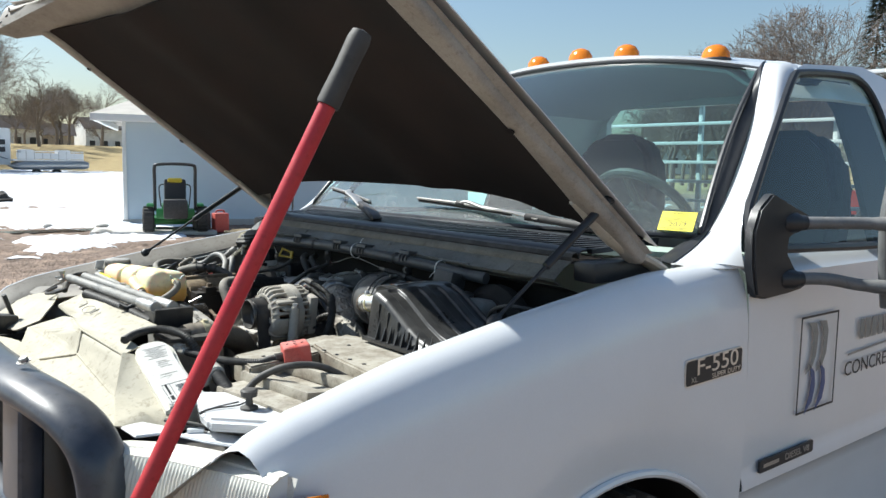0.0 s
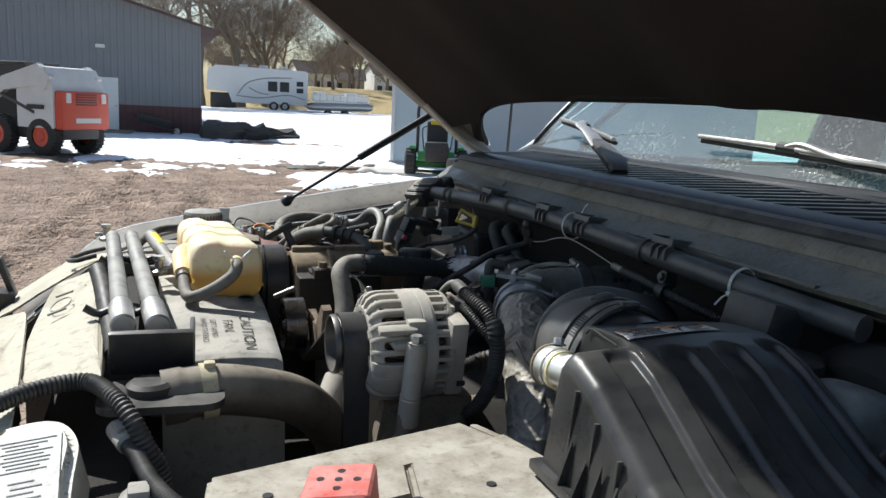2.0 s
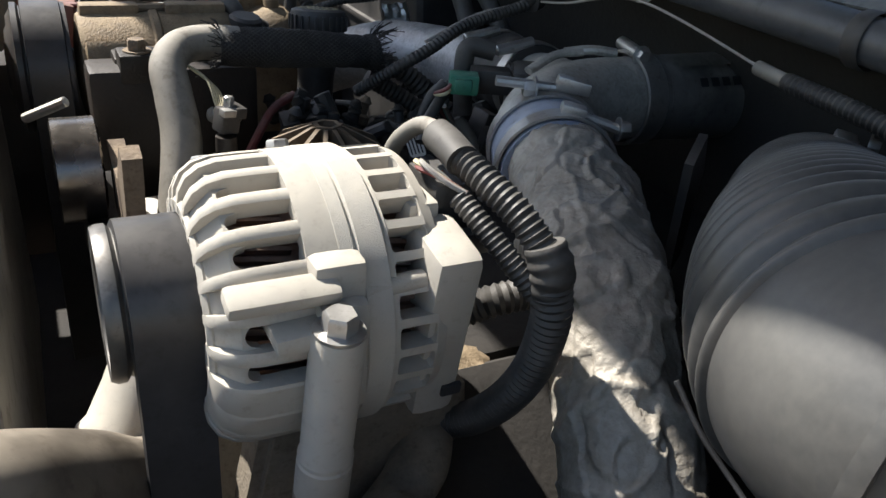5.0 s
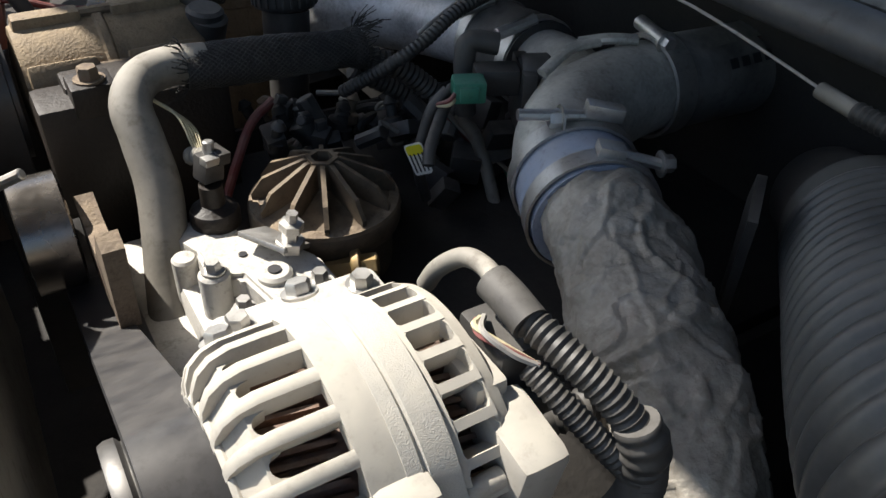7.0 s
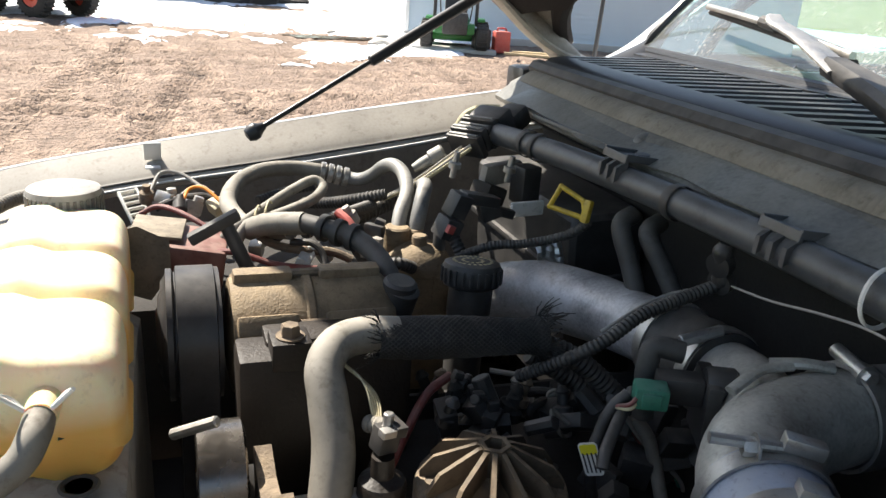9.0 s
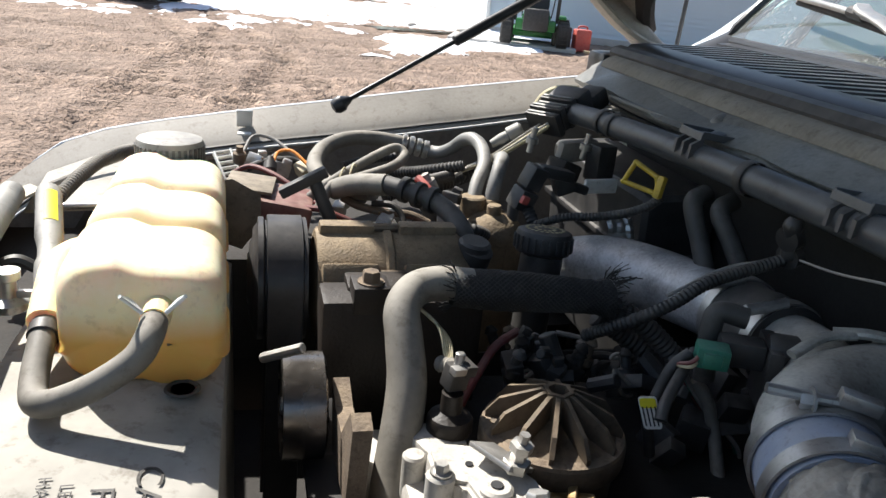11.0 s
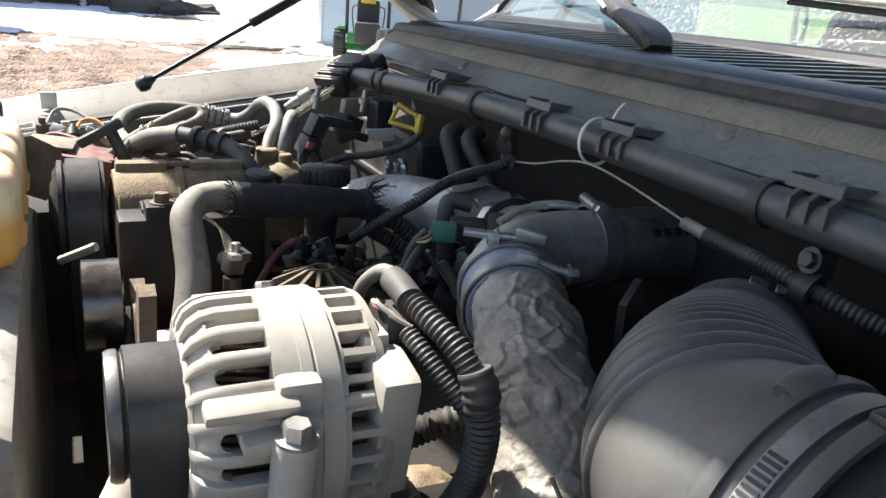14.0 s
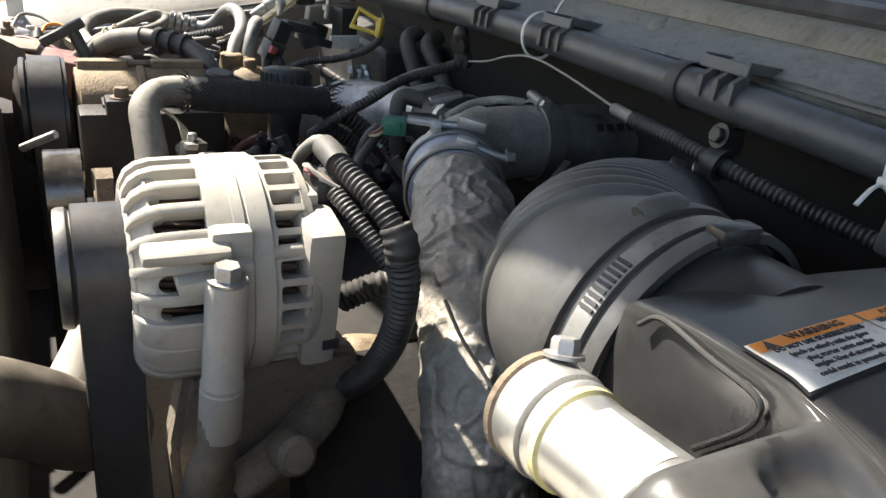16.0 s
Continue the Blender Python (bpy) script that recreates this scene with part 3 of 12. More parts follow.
    gm.inputs["A"].default_value, gm.inputs["B"].default_value = (0.30, 0.22, 0.10, 1), (0.46, 0.36, 0.18, 1)
    l.new(gn.outputs["Fac"], gm.inputs["Factor"])
    mx = n.new("ShaderNodeMix")
    mx.data_type = "RGBA"
    l.new(fac.outputs[0], mx.inputs["Factor"])
    l.new(hs.outputs["Color"], mx.inputs["A"])
    l.new(gm.outputs["Result"], mx.inputs["B"])
    l.new(mx.outputs["Result"], b.inputs["Base Color"])
    n["Bump"].inputs["Distance"].default_value = 0.11
    return m


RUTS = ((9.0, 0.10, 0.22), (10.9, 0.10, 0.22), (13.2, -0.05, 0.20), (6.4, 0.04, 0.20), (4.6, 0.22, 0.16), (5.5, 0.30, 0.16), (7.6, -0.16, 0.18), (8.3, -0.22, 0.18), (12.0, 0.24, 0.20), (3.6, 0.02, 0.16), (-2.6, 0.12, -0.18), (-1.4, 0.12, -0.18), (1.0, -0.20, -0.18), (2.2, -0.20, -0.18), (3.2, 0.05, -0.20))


def ground_z(x, y):
    far = max(0.0, min(1.0, (y - 30) / 45))
    z = 0.55 * far * far * (3 - 2 * far)
    if y > 84:
        k = min(1.0, (y - 84) / 9)
        z += 2.6 * k * k * (3 - 2 * k)
    if -16 < x < 20 and -6 < y < 34:
        p = Vector((x, y, 0))
        z += 0.016 * noise.noise(p * 0.8) + 0.018 * noise.noise(p * 2.6) + 0.026 * noise.noise(p * 7.5) + 0.014 * noise.noise(p * 15)
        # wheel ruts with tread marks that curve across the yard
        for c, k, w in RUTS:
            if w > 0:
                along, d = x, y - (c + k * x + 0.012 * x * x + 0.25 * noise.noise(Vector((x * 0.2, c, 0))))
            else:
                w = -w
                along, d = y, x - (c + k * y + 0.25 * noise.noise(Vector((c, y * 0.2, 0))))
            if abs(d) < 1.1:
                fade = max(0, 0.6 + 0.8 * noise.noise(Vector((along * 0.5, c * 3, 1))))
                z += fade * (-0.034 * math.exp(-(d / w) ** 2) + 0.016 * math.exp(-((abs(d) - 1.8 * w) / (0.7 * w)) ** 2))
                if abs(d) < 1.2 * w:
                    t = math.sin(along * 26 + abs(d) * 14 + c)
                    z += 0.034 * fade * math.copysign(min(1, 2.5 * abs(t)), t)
    return z


def ground_sheet():
    def axis(lo, hi, step, far0, far1):
        a = list(np.arange(lo, hi + 1e-6, step))
        s, out = step, []
        v = lo
        while v > far0:
            s *= 1.35
            v -= s
            out.insert(0, v)
        s, v, up = step, hi, []
        while v < far1:
            s *= 1.25
            v += s
            up.append(v)
        return out + a + up
    xs, ys = axis(-5, 8, 0.062, -1500, 1500), axis(3.5, 16, 0.062, -900, 2400)
    vs = [(x, y, ground_z(x, y)) for x in xs for y in ys]
    ny = len(ys)
    fs = [(i * ny + j, (i + 1) * ny + j, (i + 1) * ny + j + 1, i * ny + j + 1) for i in range(len(xs) - 1) for j in range(ny - 1)]
    me = bpy.data.meshes.new("ground")
    me.from_pydata(vs, [], fs)
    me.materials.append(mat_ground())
    for p in me.polygons:
        p.use_smooth = True
    tagged(new("ground", me), "brown gravelly dirt yard with tyre ruts and dry grass beyond", "ground", kind="structure")


ground_sheet()

M_SNOW = mat("old_snow", (0.80, 0.82, 0.86), (0.70, 0.71, 0.73), rough=0.7, scale=1.2, bump=0.7, fine=14, spread=0.7)


def snow_h(x, y):
    """Depth of the old snow: none in the near yard, patches past 13 m, a broad field further off."""
    p = Vector((x, y, 3.0))
    edge = 15.2 - 0.55 * (x - 0.5) if x < 2.2 else 14.3 + 0.9 * (x - 2.2)
    edge = max(12.4, min(edge, 20))
    a = (y - edge) / 3.2
    h = 0.5 * min(a, 1.0) + 0.55 * noise.noise(p * 0.22) + 0.42 * noise.noise(p * 0.6) + 0.26 * noise.noise(p * 1.7) + 0.10 * noise.noise(p * 5)
    h -= 0.9 * math.exp(-(((x - 3.0) / 1.5) ** 2 + ((y - 16.9) / 0.8) ** 2))
    h -= 0.8 * math.exp(-(((x - 4.6) / 3.5) ** 2 + ((y - 26) / 1.6) ** 2))
    h -= 0.5 * math.exp(-(((x + 3) / 2.6) ** 2 + ((y - 18.6) / 1.4) ** 2))
    if y > 60:
        h -= (y - 60) / 14
    if y > 30 and 2 < x < 16:
        h += 0.2
    return h


def snow_field():
    vs, fs, ix = [], [], {}
    rows = [(-9.0, 12.2, 0.16, 12.0, 30.0)]
    xs, y = list(np.arange(-8, 13.01, 0.16)), 12.0
    ys = [y]
    while y < 74:
        y += 0.16 if y < 30 else 0.6
        ys.append(y)
    xs += list(np.arange(13.4, 30, 0.6))

    def vert(i, j):
        if (i, j) not in ix:
            h = snow_h(xs[i], ys[j])
            ix[i, j] = len(vs)
            vs.append((xs[i], ys[j], ground_z(xs[i], ys[j]) + min(0.09, 0.16 * max(h, 0) ** 0.7) - (0.02 if h <= 0 else -0.004)))
        return ix[i, j]
    for i in range(len(xs) - 1):
        for j in range(len(ys) - 1):
            if max(snow_h(xs[i], ys[j]), snow_h(xs[i + 1], ys[j + 1])) > 0:
                fs.append((vert(i, j), vert(i + 1, j), vert(i + 1, j + 1), vert(i, j + 1)))
    me = bpy.data.meshes.new("snow")
    me.from_pydata(vs, [], fs)
    me.materials.append(M_SNOW)
    for p in me.polygons:
        p.use_smooth = True
    tagged(new("snow", me), "patchy melting snow over the yard", "snow", kind="stuff")


snow_field()

M_WATER = mat("puddle_water", (0.05, 0.045, 0.04), (0.07, 0.06, 0.05), rough=0.06, scale=4, bump=0.02, rvar=0.03)
bm = bmesh.new()
ring = [bm.verts.new((3.0 + 1.15 * math.cos(t) * (1 + 0.2 * math.sin(3 * t + 1)), 16.9 + 0.42 * math.sin(t) * (1 + 0.2 * math.cos(2 * t)), 0.024)) for t in np.linspace(0, 2 * math.pi, 40, endpoint=False)]
bm.faces.new(ring)
solo("puddle", bm, M_WATER, "shallow meltwater puddle on the dirt", "water", kind="structure", smooth=False)

# grey steel shed, gable end towards the yard
M_SHED = mat("grey_steel_siding", (0.20, 0.21, 0.225), (0.235, 0.245, 0.26), rough=0.55, scale=0.7, bump=0.0)
M_MAROON = mat("maroon_steel", (0.085, 0.035, 0.035), (0.11, 0.05, 0.048), rough=0.5, scale=2, bump=0.0)
M_TRIMW = mat("white_trim", (0.78, 0.78, 0.76), (0.72, 0.72, 0.70), rough=0.5, scale=4, bump=0.0)


def ribbed_wall(bm, x0, x1, z0, ztop, y, pitch=0.23, face=-1):
    """A ribbed steel wall along x, ztop: a function of x."""
    n = int((x1 - x0) / pitch)
    cols = []
    for i in range(n + 1):
        xa = x0 + i * pitch
        for dx, dy in ((0, 0), (0.03, 0.02), (0.06, 0.02), (0.09, 0)):
            if xa + dx <= x1 + 1e-6:
                cols.append((xa + dx, dy))
    cols.append((x1, 0))
    a = [bm.verts.new((x, y + face * d, z0)) for x, d in cols]
    b = [bm.verts.new((x, y + face * d, ztop(x))) for x, d in cols]
    for i in range(len(cols) - 1):
        bm.faces.new((a[i], a[i + 1], b[i + 1], b[i]))


SY = 30.0
shed = thing("shed", "grey steel-sided shed with maroon wainscot and roof trim", "shed", (-6, SY, 0))
eave = lambda x: 3.95 + (1.05 - x) * 0.27 if x > -6.5 else 3.95 + 7.55 * 0.27 - (-6.5 - x) * 0.27
bm = bmesh.new()
ribbed_wall(bm, -14.0, 1.05, 1.05, eave, SY)
surf(bm, lambda u, v: Vector((1.05, SY + 14 * u, 1.05 + 2.9 * v)), 1, 1)
part("upper_wall", bm, M_SHED, shed, smooth=False)
bm = bmesh.new()
ribbed_wall(bm, -14.0, 1.07, 0.0, lambda x: 1.05, SY - 0.004)
surf(bm, lambda u, v: Vector((1.07, SY + 14 * u, 1.05 * v)), 1, 1)
part("wainscot", bm, M_MAROON, shed, "maroon ribbed wainscot", smooth=False)
bm = bmesh.new()
for xa, xb, za, zb in ((1.75, -6.5, 3.95 - 0.19, 3.95 + 7.55 * 0.27), (-6.5, -14.8, 3.95 + 7.55 * 0.27, 3.75)):
    q = [bm.verts.new(p) for p in ((xa, SY - 0.55, za + 0.05), (xb, SY - 0.55, zb + 0.05), (xb, SY + 14.5, zb + 0.05), (xa, SY + 14.5, za + 0.05))]
    bm.faces.new(q)
    box_m = bmesh.ops.solidify(bm, geom=[bm.faces[-1]] if False else [f for f in bm.faces if f.verts[0] in q], thickness=0.14)
part("roof", bm, M_MAROON, shed, "maroon steel roof", smooth=False)
bm = bmesh.new()
box(bm, (-2.17, SY - 0.05, 1.00), (0.76, 0.06, 1.96), 0.01)
door = part("door", bm, M_TRIMW, shed, "plain white steel door")
bm = bmesh.new()
lathe(bm, [(0.03, 0), (0.035, 0.02), (0.03, 0.06)], (-1.87, SY - 0.08, 1.0), (0, -1, 0), 12)
part("knob", bm, M_STEEL, door)
bm = bmesh.new()
box(bm, (-2.35, SY - 0.10, 3.05), (0.30, 0.14, 0.12), 0.02)
part("wall_lamp", bm, M_TRIMW, shed)
bm = bmesh.new()
for i in range(4):
    box(bm, (-2.2 + 0.05 * i, SY - 0.65 - 0.28 * (3 - i), 0.09 + 0.0 * i), (1.5, 0.28, 0.17), 0.01)
solo("wooden_step", bm, mat("weathered_boards", (0.20, 0.15, 0.11), (0.28, 0.22, 0.17), rough=0.9, scale=6), "weathered wooden step before the shed door", "step")

# light blue garage
M_SIDING = mat("pale_blue_siding", (0.56, 0.64, 0.70), (0.60, 0.68, 0.73), rough=0.6, scale=1.5, bump=0.0)
GA = Matrix.Translation((4.95, 18.1, 0)) @ Matrix.Rotation(radians(-21), 4, "Z")
garage = thing("garage", "pale blue lap-sided garage with white trim and roof", "garage", (0, 0, 0))
bm = bmesh.new()
n_l = 22
for w in range(n_l):
    z0, z1 = 0.15 + w * 2.4 / n_l, 0.15 + (w + 1) * 2.4 / n_l
    vs = [bm.verts.new(GA @ Vector(p)) for p in ((0.0, -0.018, z0), (9.0, -0.018, z0), (9.0, 0.0, z1), (0.0, 0.0, z1))]
    bm.faces.new(vs)
    lo = [bm.verts.new(GA @ Vector(p)) for p in ((0.0, 0.0, z0), (9.0, 0.0, z0), (9.0, -0.018, z0), (0.0, -0.018, z0))]
    bm.faces.new(lo)
surf(bm, lambda u, v: GA @ Vector((0.0, 7 * u, 0.15 + 2.4 * v)), 1, 1)
surf(bm, lambda u, v: GA @ Vector((9.0, 7 * u, 0.15 + 2.4 * v)), 1, 1)
part("wall", bm, M_SIDING, garage, smooth=False)
bm = bmesh.new()
box(bm, (0.0, 0, 0), (0.09, 0.09, 2.42), 0.005)
bmesh.ops.transform(bm, matrix=GA @ Matrix.Translation((0.03, -0.02, 1.36)), verts=bm.verts)
part("corner_trim", bm, M_TRIMW, garage)
bm = bmesh.new()
box(bm, (4.5, -0.25, 2.62), (10.4, 0.09, 0.16), 0.005)
box(bm, (4.5, -0.12, 2.55), (10.3, 0.34, 0.03))
box(bm, (-0.62, 3.3, 2.62), (0.09, 7.2, 0.16), 0.005)
bmesh.ops.transform(bm, matrix=GA, verts=bm.verts)
part("fascia", bm, M_TRIMW, garage, "white eave fascia")
bm = bmesh.new()
v = [bm.verts.new(GA @ Vector(p)) for p in ((-0.7, -0.3, 2.70), (9.7, -0.3, 2.70), (8.0, 3.5, 3.75), (1.2, 3.5, 3.75), (-0.7, 7.3, 2.70), (9.7, 7.3, 2.70))]
for f in ((0, 1, 2, 3), (0, 3, 4), (1, 5, 2), (3, 2, 5, 4)):
    bm.faces.new([v[k] for k in f])
part("roof", bm, mat("pale_shingle_roof", (0.40, 0.37, 0.33), (0.52, 0.49, 0.44), rough=0.9, scale=3, bump=0.4), garage, "pale shingle hip roof", smooth=False)
bm = bmesh.new()
box(bm, (4.5, 3.5, 0.07), (9.1, 7.1, 0.16), 0.01)
bmesh.ops.transform(bm, matrix=GA, verts=bm.verts)
part("slab", bm, mat("concrete", (0.42, 0.40, 0.37), (0.50, 0.48, 0.45), rough=0.9, scale=3, bump=0.4), garage)
bm = bmesh.new()
box(bm, (4.9, 15.8, 0.03), (2.6, 1.3, 0.09), 0.02, (0, 0, -20))
solo("concrete_pad", bm, bpy.data.materials["concrete"], "small concrete pad by the garage corner", "slab", kind="structure")


def wheel(parent, c, r, w, axis, rim_mat, name="wheel", seg=28, rim_r=0.55):
    """A tyre with its rim, the axis pointing out of the side that shows."""
    c, d = Vector(c), Vector(axis).normalized()
    bm = bmesh.new()
    lathe(bm, [(r * rim_r, 0), (r * 0.82, 0.0), (r * 0.96, w * 0.10), (r, w * 0.25), (r, w * 0.75), (r * 0.96, w * 0.9), (r * 0.82, w), (r * rim_r, w)], c - d * w / 2, d, seg, caps=False)
    for k in range(seg):
        t = 2 * math.pi * k / seg
        a, b, _ = frame_of(d)
        box(bm, c + (a * math.cos(t) + b * math.sin(t)) * r * 0.99, (r * 0.10, r * 0.08, w * 0.8), 0, Matrix((a * math.cos(t) + b * math.sin(t), -a * math.sin(t) + b * math.cos(t), d)).transposed())
    tyre = part(name, bm, M_TYRE, parent)
    bm = bmesh.new()
    lathe(bm, [(r * rim_r, -0.3 * w), (r * rim_r * 0.95, 0.0), (r * rim_r * 0.5, -0.06 * w), (r * rim_r * 0.35, 0.04 * w), (r * 0.06, 0.05 * w)], c + d * w * 0.42, d, 20)
    part("rim", bm, rim_mat, tyre)
    return tyre


# zero-turn mower before the garage
M_MOW = mat("mower_green", (0.02, 0.17, 0.035), (0.03, 0.21, 0.05), rough=0.4, scale=6, bump=0.02, coat=0.2)
M_MOWY = mat("mower_yellow", (0.62, 0.48, 0.03), (0.55, 0.42, 0.04), rough=0.5, scale=6, bump=0.02)
mow = thing("riding_mower", "green zero-turn riding mower with a black roll bar", "mower", (0, 0, 0))
MM = Matrix.Translation((5.25, 15.5, 0.02)) @ Matrix.Rotation(radians(-20), 4, "Z")


def mpart(name, bm, m, label=""):
    bmesh.ops.transform(bm, matrix=MM, verts=bm.verts)
    return part(name, bm, m, mow, label)


bm = bmesh.new()
box(bm, (0, 0, 0.50), (0.62, 0.9, 0.30), 0.05, taper=0.9)
box(bm, (0, -0.42, 0.44), (0.80, 0.25, 0.22), 0.04)
mpart("body", bm, M_MOW)
bm = bmesh.new()
box(bm, (0, 0.55, 0.24), (1.25, 0.9, 0.16), 0.05)
mpart("deck", bm, M_MOW)
bm = bmesh.new()
box(bm, (0, 0.05, 0.72), (0.46, 0.42, 0.12), 0.05)
box(bm, (0, -0.20, 0.96), (0.46, 0.14, 0.46), 0.06, (-10, 0, 0))
mpart("seat", bm, M_SEAT, "black vinyl seat")
bm = bmesh.new()
box(bm, (0, -0.24, 1.16), (0.30, 0.10, 0.10), 0.04, (-10, 0, 0))
mpart("headrest", bm, M_MOWY)
bm = bmesh.new()
sweep(bm, spline([(-0.42, -0.35, 0.5), (-0.42, -0.36, 1.15), (-0.42, -0.38, 1.42), (-0.36, -0.40, 1.50), (0, -0.40, 1.52), (0.36, -0.40, 1.50), (0.42, -0.38, 1.42), (0.42, -0.36, 1.15), (0.42, -0.35, 0.5)], 6), 0.035, 10)
mpart("roll_bar", bm, M_BLKPLAST)
for sx in (-1, 1):
    bm = bmesh.new()
    sweep(bm, spline([(0.30 * sx, 0.35, 0.55), (0.34 * sx, 0.35, 0.95), (0.28 * sx, 0.30, 1.05), (0.10 * sx, 0.28, 1.06)], 6), 0.014, 8)
    mpart("control_lever", bm, M_BLKPLAST)
    bm = bmesh.new()
    box(bm, (0.52 * sx, -0.25, 0.62), (0.16, 0.5, 0.06), 0.03)
    mpart("fender", bm, M_MOW)
bm = bmesh.new()
box(bm, (0, -0.62, 0.55), (0.5, 0.36, 0.42), 0.05)
mpart("engine", bm, M_BLKPLAST)
for c, r, w in (((-0.56, -0.35, 0.30), 0.29, 0.24), ((0.56, -0.35, 0.30), 0.29, 0.24), ((-0.5, 0.95, 0.17), 0.16, 0.14), ((0.5, 0.95, 0.17), 0.16, 0.14)):
    c2 = MM @ Vector(c)
    wheel(mow, c2, r, w, MM.to_3x3() @ Vector((-1 if c[0] < 0 else 1, 0, 0)), M_MOWY, seg=20)

# things lying by the mower
for nm, c, s, m, lab in (("tool_case", (5.75, 15.25, 0.24), (0.36, 0.22, 0.46), M_BLKPLAST, "black plastic tool case standing on the dirt"),
                         ("gas_can", (6.15, 15.15, 0.23), (0.34, 0.24, 0.44), M_RED, "red plastic gas can on the dirt")):
    bm = bmesh.new()
    th = thing(nm, lab, nm.replace("_", " "), (c[0], c[1], 0))
    box(bm, c, s, 0.04)
    part("body", bm, m, th)
    bm = bmesh.new()
    sweep(bm, spline([(c[0] - 0.1, c[1], c[2] + 0.2), (c[0] - 0.08, c[1], c[2] + 0.27), (c[0] + 0.08, c[1], c[2] + 0.27), (c[0] + 0.1, c[1], c[2] + 0.2)], 5), 0.02, 8)
    part("handle", bm, m, th)
bm = bmesh.new()
for i in range(3):
    box(bm, (6.6 + 0.2 * i, 14.6 + 0.05 * i, 0.04 + 0.03 * (i % 2)), (1.1, 0.14, 0.05), 0.005, (0, 0, -25 + 5 * i))
solo("timber_offcuts", bm, mat("fresh_timber", (0.50, 0.38, 0.22), (0.58, 0.46, 0.30), rough=0.8, scale=8), "few pale timber offcuts lying on the dirt", "timber", kind="stuff")
for i, (x, y, s) in enumerate(((3.75, 15.6, 0.16), (4.3, 17.6, 0.12), (3.2, 18.1, 0.10), (4.0, 16.4, 0.08))):
    bm = bmesh.new()
    bmesh.ops.create_icosphere(bm, subdivisions=3, radius=s)
    for v in bm.verts:
        v.co = Vector((v.co.x * 1.3, v.co.y, v.co.z * 0.55)) * (1 + 0.35 * noise.noise(v.co * 6 + Vector((i, 0, 0)))) + Vector((x, y, s * 0.3))
    solo("rock", bm, mat("field_stone", (0.30, 0.28, 0.25), (0.42, 0.40, 0.36), rough=0.9, scale=8) if i == 0 else bpy.data.materials["field_stone"], "rounded grey field stone on the dirt", "rock", "stones by the garage")

# white skid-steer loader
M_SKW = mat("loader_white", (0.74, 0.74, 0.73), (0.64, 0.64, 0.62), rough=0.4, scale=3, bump=0.02, dust=0.15)
M_SKR = mat("loader_orange_red", (0.66, 0.075, 0.035), (0.60, 0.08, 0.04), rough=0.4, scale=3, bump=0.02, dust=0.15)
skid = thing("skid_steer", "white and orange-red skid-steer loader with black tyres", "loader", (0, 0, 0))
SM = Matrix.Translation((-2.95, 19.6, 0.02)) @ Matrix.Rotation(radians(-40), 4, "Z")


def skpart(name, bm, m, label="", parent=None):
    bmesh.ops.transform(bm, matrix=SM, verts=bm.verts)
    return part(name, bm, m, parent or skid, label)


bm = bmesh.new()
box(bm, (-0.2, 0, 0.62), (2.4, 1.1, 0.52), 0.06)
skpart("chassis", bm, M_BLKPLAST)
bm = bmesh.new()
plate(bm, [(-0.1, 0.62), (0.95, 0.62), (0.95, 1.55), (0.75, 1.95), (0.35, 1.98), (-0.1, 1.55)], 1.5, Matrix.Translation((0, 0.75, 0)) @ Matrix.Rotation(radians(90), 4, "X"))
skpart("rear_body", bm, M_SKW)
bm = bmesh.new()
box(bm, (1.04, 0, 1.02), (0.24, 1.42, 0.86), 0.07)
tail = skpart("tailgate", bm, M_SKR, "orange-red rear door")
for k in range(5):
    bm = bmesh.new()
    box(bm, (1.165, 0, 1.38 - 0.055 * k), (0.02, 0.62, 0.025), 0.004)
    skpart("grille_slat", bm, M_BLKPLAST, "", tail)
for s in (-1, 1):
    bm = bmesh.new()
    box(bm, (1.165, 0.52 * s, 1.30), (0.03, 0.14, 0.22), 0.01)
    skpart("tail_lamp", bm, M_REDBAR if False else M_WHITEPL, "", tail)
bm = bmesh.new()
box(bm, (1.165, 0.05, 0.80), (0.012, 0.75, 0.11))
skpart("name_bar", bm, M_WHITEPL, "white lettering bar", tail)
bm = bmesh.new()
plate(bm, [(-1.25, 0.75), (-0.15, 0.75), (-0.10, 2.0), (-1.0, 2.02), (-1.2, 1.6)], 0.94, Matrix.Translation((0, 0.47, 0)) @ Matrix.Rotation(radians(90), 4, "X"))
skpart("cab", bm, M_BLKCLEAN, "dark cab with mesh sides")
bm = bmesh.new()
box(bm, (-0.6, 0, 2.03), (1.0, 1.02, 0.07), 0.03)
skpart("cab_roof", bm, M_BLKPLAST)
